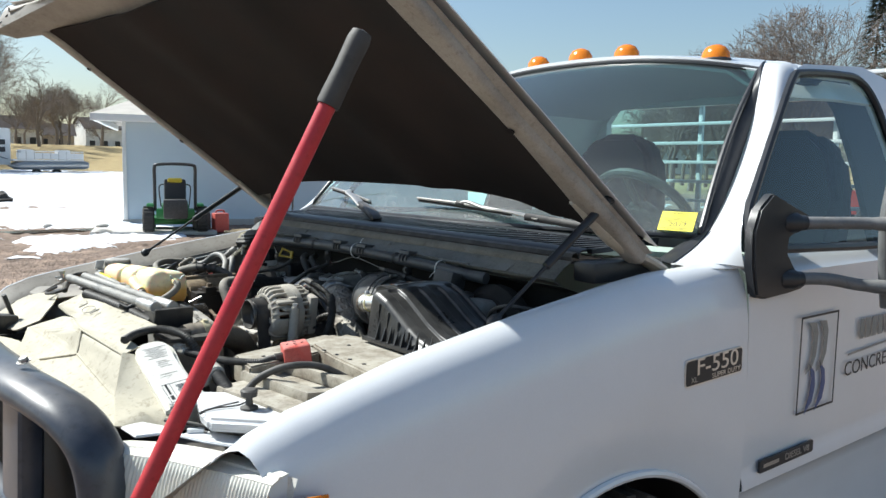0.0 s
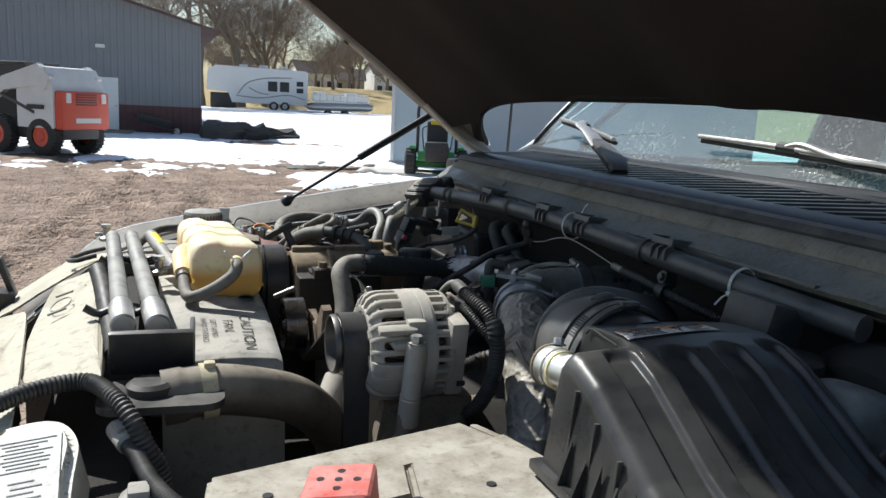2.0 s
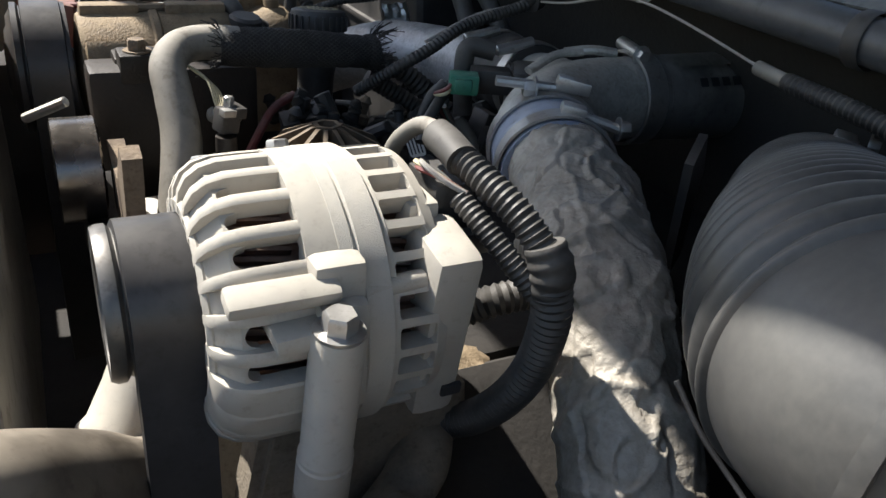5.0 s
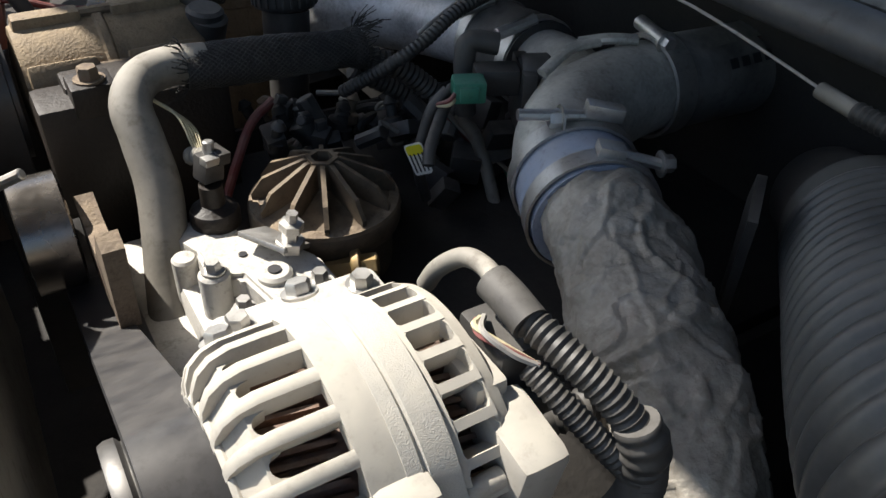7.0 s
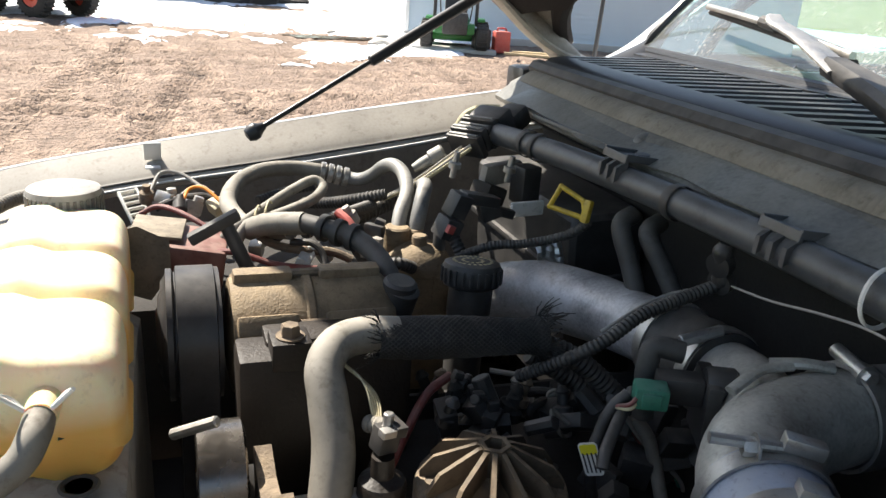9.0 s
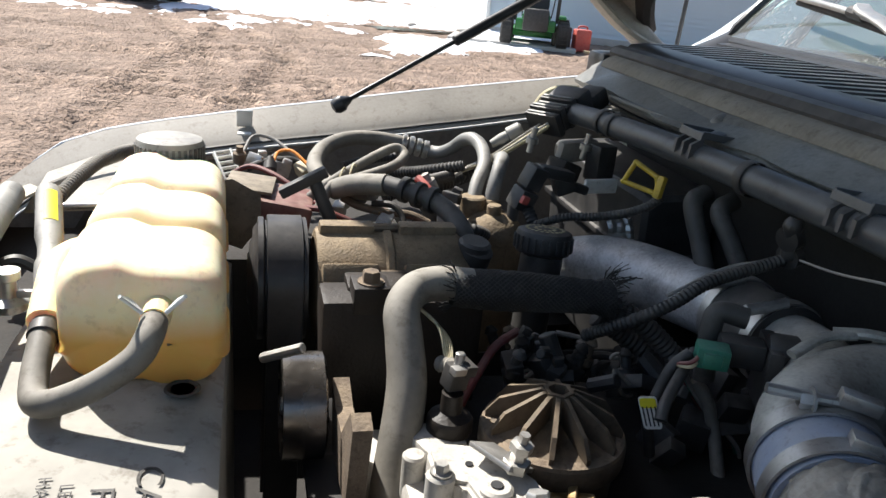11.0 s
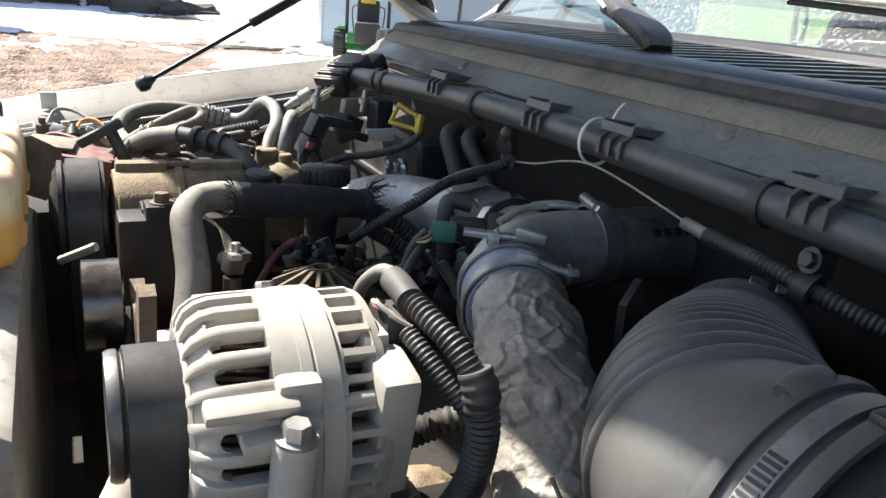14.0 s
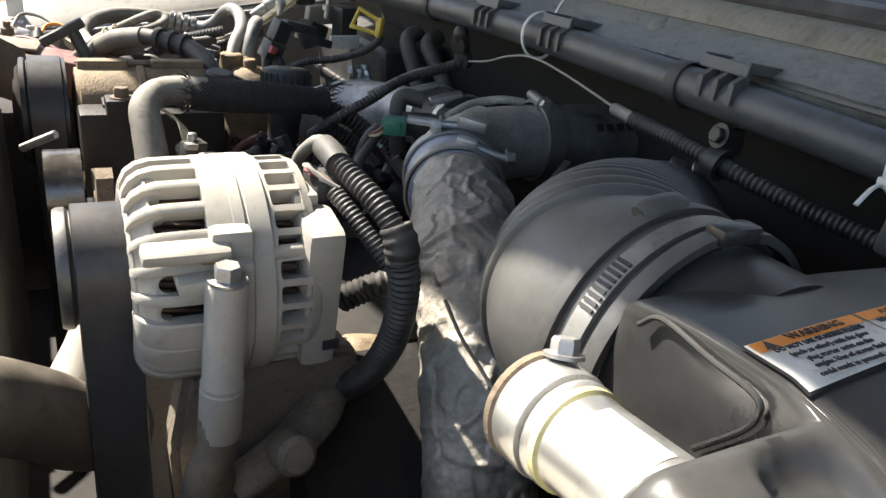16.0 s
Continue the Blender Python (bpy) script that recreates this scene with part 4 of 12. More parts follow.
for s in (-1, 1):
    bm = bmesh.new()
    plate(bm, [(0.9, 1.75), (0.55, 2.02), (-0.5, 1.72), (-1.35, 1.0), (-1.55, 0.45), (-1.40, 0.42), (-1.15, 0.95), (-0.45, 1.42), (0.15, 1.50), (0.5, 1.55), (0.75, 1.45)], 0.16, Matrix.Translation((0, 0.70 * s + 0.08, 0)) @ Matrix.Rotation(radians(90), 4, "X"))
    skpart("lift_arm", bm, M_SKW)
    bm = bmesh.new()
    cyl(bm, (0.4, 0.72 * s, 0.95), (-0.6, 0.72 * s, 1.35), 0.05, 12)
    skpart("lift_cylinder", bm, M_BLKPLAST)
    bm = bmesh.new()
    box(bm, (0.45, 0.765 * s, 1.08), (0.5, 0.012, 0.10))
    skpart("side_decal", bm, M_INK)
    for x in (-0.75, 0.55):
        wheel(skid, SM @ Vector((x, 0.62 * s, 0.43)), 0.43, 0.30, SM.to_3x3() @ Vector((0, s, 0)), M_SKR)

# fifth-wheel camper and pontoon boat far off
camper = thing("camper_trailer", "white fifth-wheel camper with dark windows and grey swooshes", "camper", (7, 66, 0.5))
RM = Matrix.Translation((7.3, 66, 0.5)) @ Matrix.Rotation(radians(-6), 4, "Z")
M_CAMP = mat("camper_white", (0.76, 0.76, 0.74), (0.70, 0.70, 0.68), rough=0.4, scale=0.6, bump=0.0)
M_CAMPG = mat("camper_grey_stripe", (0.30, 0.30, 0.30), (0.36, 0.36, 0.36), rough=0.5, scale=2, bump=0.0)


def cpart(name, bm, m, label="", parent=None):
    bmesh.ops.transform(bm, matrix=RM, verts=bm.verts)
    return part(name, bm, m, parent or camper, label)


bm = bmesh.new()
plate(bm, [(-3.9, 1.5), (-2.2, 1.35), (-1.9, 0.55), (4.1, 0.55), (4.15, 3.1), (4.0, 3.3), (-3.2, 3.45), (-3.8, 3.0)], 2.4, Matrix.Translation((0, 2.4, 0)) @ Matrix.Rotation(radians(90), 4, "X"))
cbody = cpart("body", bm, M_CAMP)
for x, w in ((1.3, 0.75), (2.25, 0.75), (3.5, 0.55)):
    for z, h in (((1.95, 0.8),) if w > 0.6 else ((2.25, 0.38), (1.7, 0.38))):
        bm = bmesh.new()
        box(bm, (x, -0.02, z), (w, 0.05, h), 0.03)
        cpart("window", bm, M_BLKCLEAN, "", cbody)
for pts in (((-1.5, 1.2), (-0.6, 2.2), (1.0, 2.6), (2.8, 2.7)), ((-1.6, 1.1), (0.4, 1.0), (2.5, 1.3), (3.9, 1.0)), ((-0.6, 1.8), (0.2, 1.4), (1.0, 1.3))):
    bm = bmesh.new()
    sweep(bm, spline([(x, -0.02, z) for x, z in pts], 8), 0.05, 6)
    cpart("swoosh", bm, M_CAMPG, "", cbody)
bm = bmesh.new()
for x in (-1.0, 0.6, 2.2):
    box(bm, (x, 1.2, 3.52), (0.7, 0.7, 0.2), 0.04)
cpart("roof_vent", bm, M_CAMP)
for x in (1.4, 2.3):
    wheel(camper, RM @ Vector((x, 0.1, 0.38)), 0.38, 0.24, RM.to_3x3() @ Vector((0, -1, 0)), M_STEEL, seg=16)
bm = bmesh.new()
box(bm, (-2.6, 1.2, 0.7), (2.0, 2.2, 1.2), 0.05)
cpart("hitch_crate", bm, M_BLKPLAST)
boat = thing("pontoon_boat", "white pontoon boat with railings on a trailer", "boat", (13, 65, 0.5))
for s in (0, 1.8):
    bm = bmesh.new()
    lathe(bm, [(0.02, 0), (0.3, 0.5), (0.33, 1.2), (0.33, 5.0), (0.2, 5.3)], (11.2, 64.2 + s, 1.0), (1, -0.1, 0.02), 14)
    part("pontoon", bm, M_STEEL, boat)
bm = bmesh.new()
box(bm, (13.8, 65, 1.42), (4.9, 2.3, 0.12), 0.03, (0, 0, -6))
part("boat_deck", bm, M_CAMP, boat)
for x in np.linspace(11.6, 16.0, 9):
    bm = bmesh.new()
    cyl(bm, (x, 63.9 - 0.1 * (x - 13.8), 1.4), (x, 63.9 - 0.1 * (x - 13.8), 2.1), 0.035, 8)
    part("rail_post", bm, M_STEEL, boat)
bm = bmesh.new()
box(bm, (13.8, 63.9, 2.1), (4.6, 0.06, 0.07), 0, (0, 0, -6))
box(bm, (13.8, 63.9, 1.75), (4.6, 0.05, 0.45), 0, (0, 0, -6))
part("rail_panel", bm, M_CAMP, boat)
for x in (12.3, 14.9):
    bm = bmesh.new()
    box(bm, (x, 65.0, 1.85), (0.9, 1.3, 0.75), 0.1)
    part("bench", bm, M_CAMP, boat)
for x in (12.8, 14.2):
    wheel(boat, (x, 64.0, 0.45), 0.36, 0.2, (0, -1, 0), M_STEEL, seg=14)

# tarp-covered pile and a barrow by the shed
for i, (x, y, s, hgt) in enumerate(((1.7, 28.3, (0.75, 0.5, 0.5), 0.75), (2.6, 28.6, (0.7, 0.5, 0.5), 0.7), (3.6, 29.0, (0.9, 0.6, 0.3), 0.5))):
    bm = bmesh.new()
    bmesh.ops.create_cube(bm, size=2.0)
    bmesh.ops.subdivide_edges(bm, edges=bm.edges, cuts=7, use_grid_fill=True)
    for v in bm.verts:
        q = v.co.copy()
        k = 1 - 0.25 * max(0, q.z) + 0.18 * noise.noise(q * 1.5 + Vector((i * 7, 0, 0)))
        v.co = Vector((x + q.x * s[0] * k, y + q.y * s[1] * k, (q.z + 1) / 2 * hgt * (0.8 + 0.35 * noise.noise(q * 1.1 + Vector((0, i * 5, 0))))))
    solo("tarp_heap", bm, M_BLKPLAST if i != 2 else M_TYRE, "dark tarp-covered pile beside the grey shed", "tarp pile", "piles by the shed")
barrow = thing("wheelbarrow", "dark wheelbarrow leaning by the shed wall", "wheelbarrow", (-0.6, 29.3, 0))
bm = bmesh.new()
box(bm, (-0.6, 29.2, 0.52), (1.0, 0.6, 0.28), 0.08, (0, 12, 0), taper=1.25)
part("tray", bm, M_BLKPLAST, barrow)
for s in (-0.25, 0.25):
    bm = bmesh.new()
    sweep(bm, spline([(-1.4, 29.2 + s, 0.75), (-0.7, 29.2 + s, 0.40), (0.1, 29.2 + s * 0.3, 0.22)], 5), 0.03, 8)
    part("handle", bm, M_MAROON, barrow)
wheel(barrow, (0.15, 29.2, 0.2), 0.2, 0.1, (0, -1, 0), M_STEEL, seg=14)

# far houses on the bank
M_ROOFD = mat("dark_shingles", (0.14, 0.12, 0.11), (0.20, 0.17, 0.155), rough=0.9, scale=1, bump=0.0)
M_HOUSES = [mat("house_white", (0.62, 0.62, 0.60), rough=0.7, scale=1, bump=0.0), mat("house_tan", (0.40, 0.34, 0.27), rough=0.7, scale=1, bump=0.0), mat("house_grey", (0.33, 0.34, 0.36), rough=0.7, scale=1, bump=0.0)]


def house(x, y, w, d, h, m, turn, z=2.9):
    th = thing("house", "two-storey house with a dark gable roof beyond the bank", "house", (x, y, z), "houses beyond the bank")
    H = Matrix.Translation((x, y, z)) @ Matrix.Rotation(radians(turn), 4, "Z")
    bm = bmesh.new()
    box(bm, (0, 0, h / 2), (w, d, h))
    v = [bm.verts.new(p) for p in ((-w / 2, -d / 2, h), (-w / 2, d / 2, h), (-w / 2, 0, h + d * 0.33))]
    bm.faces.new(v)
    v = [bm.verts.new(p) for p in ((w / 2, -d / 2, h), (w / 2, d / 2, h), (w / 2, 0, h + d * 0.33))]
    bm.faces.new(v)
    bmesh.ops.transform(bm, matrix=H, verts=bm.verts)
    wall = part("wall", bm, m, th, smooth=False)
    bm = bmesh.new()
    for s in (-1, 1):
        q = [bm.verts.new(p) for p in ((-w / 2 - 0.4, s * (d / 2 + 0.4), h - 0.13), (w / 2 + 0.4, s * (d / 2 + 0.4), h - 0.13), (w / 2 + 0.4, 0, h + d * 0.33 + 0.02), (-w / 2 - 0.4, 0, h + d * 0.33 + 0.02))]
        bm.faces.new(q if s < 0 else q[::-1])
    bmesh.ops.solidify(bm, geom=list(bm.faces), thickness=0.2)
    bmesh.ops.transform(bm, matrix=H, verts=bm.verts)
    part("roof", bm, M_ROOFD, th, smooth=False)
    for wx in np.arange(-w / 2 + 1.2, w / 2 - 0.8, 2.4):
        for wz in np.arange(1.5, h - 0.5, 2.7):
            bm = bmesh.new()
            box(bm, (wx, -d / 2 - 0.02, wz), (1.0, 0.08, 1.3))
            bmesh.ops.transform(bm, matrix=H, verts=bm.verts)
            part("window", bm, M_BLKCLEAN, wall)


for a in ((20.5, 112, 9, 8, 4.2, 0, 10), (26, 118, 10, 8, 3.4, 1, -8), (34, 120, 11, 8, 5.2, 0, 6), (44, 122, 12, 8, 4.6, 2, -10), (12, 125, 11, 8, 5.0, 1, 4), (56, 118, 10, 8, 4.6, 0, 14), (3, 126, 10, 8, 4.2, 2, 0)):
    house(a[0] * 1.35, a[1] * 1.35, a[2] * 0.85, a[3] * 0.85, a[4] * 0.85, M_HOUSES[a[5]], a[6])
house(95, 62, 13, 9, 5.0, M_HOUSES[2], -50, 1.0)
house(120, 80, 13, 9, 5.0, M_HOUSES[0], -50, 1.0)

# bare trees
M_BARK = mat("bare_bark", (0.16, 0.135, 0.115), (0.25, 0.21, 0.18), rough=0.95, scale=3, bump=0.0)


def tree_mesh(seed, height, depth=6, spread=38, lean=0.0, keep=0.72):
    rnd = random.Random(seed)
    vs, fs = [], []

    def seg(p, q, r0, r1, n):
        a, b, _ = frame_of(q - p)
        k = len(vs)
        for c, r in ((p, r0), (q, r1)):
            for i in range(n):
                t = 2 * math.pi * i / n
                vs.append(c + (a * math.cos(t) + b * math.sin(t)) * r)
        for i in range(n):
            j = (i + 1) % n
            fs.append((k + i, k + j, k + n + j, k + n + i))

    def grow(p, d, length, r, lev):
        steps = 3 if lev < 3 else 2
        for s in range(steps):
            d = (d + Vector((rnd.uniform(-1, 1), rnd.uniform(-1, 1), rnd.uniform(-0.35, 0.6))) * (0.13 + 0.04 * lev)).normalized()
            q = p + d * length / steps
            r2 = r * (0.86 if lev else 0.9)
            seg(p, q, r, r2, 7 if lev < 2 else (4 if lev < 4 else 3))
            p, r = q, r2
            if lev < depth and lev > 0 and rnd.random() < 0.75:
                branch(p, d, length, r, lev)
        if lev < depth:
            for _ in range(3 if lev < 2 else 2):
                branch(p, d, length, r, lev)

    def branch(p, d, length, r, lev):
        ax = Vector((rnd.uniform(-1, 1), rnd.uniform(-1, 1), rnd.uniform(-0.4, 0.5))).normalized()
        side = d.cross(ax)
        if side.length < 0.1:
            return
        ang = radians(rnd.uniform(0.55, 1.25) * spread)
        nd = (d * math.cos(ang) + side.normalized() * math.sin(ang)).normalized()
        grow(p, nd, length * rnd.uniform(0.62, keep + 0.08), max(r * rnd.uniform(0.55, 0.72), 0.012), lev + 1)
    grow(Vector((0, 0, -0.2)), Vector((lean, 0, 1)).normalized(), height * 0.26, height * 0.022, 0)
    me = bpy.data.meshes.new("tree")
    me.from_pydata(vs, [], fs)
    me.materials.append(M_BARK)
    return me


TREES = [tree_mesh(3, 15, 6, 40), tree_mesh(8, 14, 6, 34, 0.15), tree_mesh(14, 13, 6, 44, -0.1), tree_mesh(21, 12, 5, 36)]


def tree(kind, x, y, s=1.0, turn=0.0, z=None):
    ob = new("bare_tree", TREES[kind])
    ob.matrix_basis = Matrix.Translation((x, y, ground_z(x, y) - 0.1 if z is None else z)) @ Matrix.Rotation(radians(turn), 4, "Z") @ Matrix.Scale(s, 4)
    tagged(ob, "tall leafless tree with grey-brown bark", "tree", "bare trees round the yard")


rt = random.Random(5)
for k, x, y, s, r in ((0, 7.2, 77, 1.55, 10), (1, 3.4, 73, 1.5, 80), (2, -3.0, 50, 1.1, 140), (0, -8, 46, 1.1, 200), (2, 1.0, 66, 1.4, 30), (1, 10.5, 86, 1.4, 260), (0, 43, 20.5, 0.95, 40), (2, 47, 24, 0.95, 150), (0, 10, 82, 1.0, 300), (3, 20, 96, 0.8, 20), (3, 29, 104, 0.9, 120), (2, 24, 100, 0.7, 210), (1, 13, 98, 1.0, 15), (0, 16, 108, 0.9, 77), (3, 36, 100, 0.8, 300), (2, 8.5, 90, 1.0, 45), (3, 42, 108, 1.0, 111), (0, 48, 100, 0.9, 5)):
    tree(k, x, y, s, r)
for i in range(26):
    a = radians(-2 + 24 * rt.random())
    d = 118 + 30 * rt.random()
    tree(rt.randrange(4), math.sin(a) * d, math.cos(a) * d, 0.6 + 0.4 * rt.random(), 360 * rt.random(), 2.8)
for i in range(24):
    a = radians(48 + 24 * rt.random())
    d = 42 + 40 * rt.random()
    tree(rt.randrange(4), math.sin(a) * d, math.cos(a) * d, 0.55 + 0.3 * rt.random(), 360 * rt.random(), 0.0)

# evergreen
M_NEEDLE = mat("evergreen_needles", (0.03, 0.05, 0.022), (0.055, 0.075, 0.035), rough=0.9, scale=2, bump=0.0)
bm = bmesh.new()
rn = random.Random(9)
for i in range(5200):
    h = 11 * rn.random() ** 1.25
    rad = (11 - h) * 0.27 * (0.35 + 0.65 * rn.random()) + 0.1
    t = rn.random() * 6.283
    c = Vector((math.cos(t) * rad, math.sin(t) * rad, 0.6 + h - rad * 0.25))
    d = Vector((math.cos(t), math.sin(t), -0.3 + 0.4 * rn.random()))
    a, b, _ = frame_of(d)
    s = 0.12 + 0.16 * rn.random()
    bm.faces.new([bm.verts.new(c + q) for q in (a * s * 0.4, d * s * 2, -a * s * 0.4)])
fir = thing("evergreen_tree", "dark green conifer with drooping boughs", "tree", (46, 18, 0))
bmesh.ops.translate(bm, verts=bm.verts, vec=(46, 18, 0))
part("crown", bm, M_NEEDLE, fir, smooth=False)
bm = bmesh.new()
cyl(bm, (46, 18, -0.1), (46, 18, 10), 0.2, 10, r1=0.04)
part("trunk", bm, M_BARK, fir)

# red pickup far beyond the cab, and a low white building
farcar = thing("parked_car", "red pickup parked beyond the yard", "car", (22, 10.6, 0))
CM = Matrix.Translation((22, 9.6, 0)) @ Matrix.Rotation(radians(-60), 4, "Z")
for nm, pr, ob_m in (("body", [(-2.6, 0.45), (2.5, 0.45), (2.6, 0.95), (1.3, 1.12), (-2.6, 1.12)], M_SKR), ("cabin", [(-0.8, 1.12), (1.25, 1.12), (0.65, 1.78), (-0.6, 1.78)], M_BLKCLEAN)):
    bm = bmesh.new()
    plate(bm, pr, 1.8, Matrix.Translation((0, 0.9, 0)) @ Matrix.Rotation(radians(90), 4, "X"))
    bmesh.ops.transform(bm, matrix=CM, verts=bm.verts)
    part(nm, bm, ob_m, farcar, smooth=False)
for x in (-1.7, 1.7):
    for s in (-0.9, 0.9):
        wheel(farcar, CM @ Vector((x, s, 0.38)), 0.38, 0.24, CM.to_3x3() @ Vector((0, 1 if s > 0 else -1, 0)), M_STEEL, seg=16)

# ---- the truck's body ----
# x runs back along the truck, y to its passenger side, z up; the bay's centre line is y = 0
def lerp_table(table, x):
    return float(np.interp(x, [a for a, _ in table], [b for _, b in table]))


CREST = [(-1.0, 1.02), (-0.93, 1.065), (-0.86, 1.122), (-0.77, 1.188), (-0.70, 1.212), (-0.60, 1.232), (-0.44, 1.260), (-0.17, 1.305), (0.12, 1.347), (0.44, 1.382), (0.62, 1.395)]
WIDE = [(-1.0, 0.76), (-0.95, 0.83), (-0.88, 0.88), (-0.78, 0.915), (-0.65, 0.93), (0.62, 0.938)]
truck = thing("pickup_truck", "white heavy-duty work truck with its hood propped open", "truck", (0, 0, 0))
ARCH_X, ARCH_Z, ARCH_R = 0.08, 0.44, 0.50


def crest(x, side):
    """Height and half width of the fender's crest, and how far it is tucked in; the driver's stands a little higher."""
    k = min(1, max(0, (x + 0.78) / 0.30)) * min(1, max(0, (0.52 - x) / 0.28)) if side < 0 else 0.0
    return lerp_table(CREST, x) + 0.017 * k, lerp_table(WIDE, x) - 0.016 * k, 0.016 * k


def fender(side):
    """side: -1 the driver's, 1 the passenger's."""
    bm = bmesh.new()

    def sec(u, v):
        x = -0.822 + 0.070 * min(1, v * 1.75)
        x += (0.555 - x) * u
        z, w, tuck = crest(x, side)
        d = x - ARCH_X
        low = ARCH_Z + math.sqrt(ARCH_R ** 2 - d * d) if abs(d) < ARCH_R else (0.62 if x < 0 else 0.50)
        low = max(low, 0.5)
        prof = [(-0.004, -0.004), (-0.002, -0.001), (0.002, 0.0), (0.008, -0.001), (0.018, -0.005), (0.036, -0.020), (0.052, -0.046), (0.064, -0.085), (0.073, -0.15)]
        k = v * 14
        if k <= 8:
            i = min(int(k), 7)
            f = k - i
            a, b = prof[i], prof[i + 1]
            over = a[0] + (b[0] - a[0]) * f
            return Vector((x, side * (w + over + tuck * min(1, max(0, over / 0.073))), z + a[1] + (b[1] - a[1]) * f))
        f = (k - 8) / 6
        zz = (z - 0.15) * (1 - f) + low * f
        bulge = 0.012 * math.sin(f * math.pi)
        return Vector((x, side * (w + tuck + 0.073 + bulge - 0.01 * f), zz))
    surf(bm, sec, 96, 28)
    solid(bm, 0.0018)
    f = part("fender", bm, M_WHITE, truck, "glossy white front fender")
    # wheel arch lip
    bm = bmesh.new()
    pts = [Vector((ARCH_X + ARCH_R * 0.995 * math.cos(t), side * 1.002, ARCH_Z + ARCH_R * 0.995 * math.sin(t))) for t in np.linspace(0.15, math.pi - 0.1, 40)]
    sweep(bm, pts, 0.010, 8)
    part("arch_lip", bm, M_WHITE, f)
    # inner flange and ledge
    bm = bmesh.new()

    def ledge(u, v):
        x = -0.93 + 1.12 * u
        z, w, tuck = crest(x, side)
        prof = [(0.0, 0.0), (-0.020, -0.014), (-0.050, -0.036), (-0.060, -0.046), (-0.067, -0.050), (-0.071, -0.057)]
        k = v * 5
        i = min(int(k), 4)
        a, b = prof[i], prof[i + 1]
        f2 = k - i
        wave = 0.004 * math.sin(x * 9) * v
        return Vector((x, side * (w - 0.003 + a[0] + (b[0] - a[0]) * f2), z - 0.002 + a[1] + (b[1] - a[1]) * f2 + wave))
    surf(bm, ledge, 60, 10)
    solid(bm, 0.0015)
    part("inner_flange", bm, M_FENDLIP, f, "dusty cream inner fender flange")
    bm = bmesh.new()
    sweep(bm, [ledge(u, 0.66) + Vector((0, 0, 0.0015)) for u in np.linspace(0.02, 0.98, 60)], 0.0022, 6)
    part("flange_seam", bm, M_RUBBER, f, "dark sealer seam")
    bm = bmesh.new()
    sweep(bm, [ledge(u, 0.97) + Vector((0, 0, 0.002)) for u in np.linspace(0.02, 0.98, 60)], 0.0018, 6)
    part("flange_edge", bm, M_TRIMW, f, "pale folded edge")
    bm = bmesh.new()

    def apron(u, v):
        x = -0.93 + 1.12 * u
        z, w, tuck = crest(x, side)
        return Vector((x, side * (w - 0.074 - 0.12 * v ** 2 + 0.006 * noise.noise(Vector((x * 5, v * 3, side)))), z - 0.062 - 0.62 * v))
    surf(bm, apron, 40, 16)
    solid(bm, 0.002)
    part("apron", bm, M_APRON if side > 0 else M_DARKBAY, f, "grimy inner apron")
    wheel(truck, (ARCH_X, side * 0.87, 0.43), 0.43, 0.26, (0, side, 0), M_STEEL, name="front_wheel", seg=36)
    bm = bmesh.new()
    surf(bm, lambda u, v: Vector((ARCH_X + ARCH_R * 1.02 * math.cos(math.pi * u), side * (0.70 + 0.29 * v), ARCH_Z + ARCH_R * 1.02 * math.sin(math.pi * u))), 24, 2)
    solid(bm, 0.003)
    part("wheel_well", bm, M_DARKBAY, f)
    return f


fender_l = fender(-1)
fender_r = fender(1)

# white clip on the passenger flange, seam strip of the driver's fender
bm = bmesh.new()
box(bm, (-0.479, 0.885, 1.247), (0.026, 0.004, 0.040), 0.001, (38, 0, 0))
box(bm, (-0.479, 0.864, 1.226), (0.022, 0.016, 0.003), 0.001)
part("clip", bm, M_TRIMW, fender_r, "small white plastic clip")

# hood: hinged at the cowl, open
HA = radians(36.0)
HU, HN = Vector((-math.cos(HA), 0, math.sin(HA))), Vector((math.sin(HA), 0, math.cos(HA)))
H0 = Vector((0.26, 0, 1.405))


def hood_pt(s, y, t=0.0):
    """s: way forward from the hinge, y: across, t: height over the edge plane."""
    return H0 + HU * s + Vector((0, y, 0)) + HN * t


def hood_crown(s, y):
    k = 1 - (abs(y) / 0.95) ** 2.2
    return 0.055 * k * min(1, 0.5 + s) - 0.06 * max(0, (s - 1.02) / 0.25) ** 2


def hood_rear(y):
    return 0.015 + 0.21 * (1 - min(1, (abs(y) / 0.93)) ** 5.0)


def hood_half(s):
    return 0.935 - 0.02 * max(0, s - 0.5) - 0.05 * max(0, (s - 1.10) / 0.17) ** 2


hood = thing("hood", "white truck hood propped open, dark felt liner beneath", "hood", tuple(H0))
S1 = 1.212


def hood_front(q):
    """The front edge: q runs from the driver's side (-1) to the passenger's (1)."""
    return 1.135 + 0.050 * q + 0.040 * max(0, q) ** 6




def hood_grid(t_fn, y_in=1.0, s_lo=None, s_hi=S1, nu=48, nv=40):
    bm = bmesh.new()

    def f(u, v):
        q = 2 * v - 1
        s_a = hood_rear(q * 0.93) if s_lo is None else max(s_lo, hood_rear(q * 0.93) + 0.016)
        s = s_a + (s_hi - S1 + hood_front(q) - s_a) * u
        y = q * hood_half(s) * y_in
        return hood_pt(s, y, t_fn(s, y))
    surf(bm, f, nu, nv)
    return bm


bm = hood_grid(lambda s, y: hood_crown(s, y) + 0.030)
solid(bm, 0.0016)
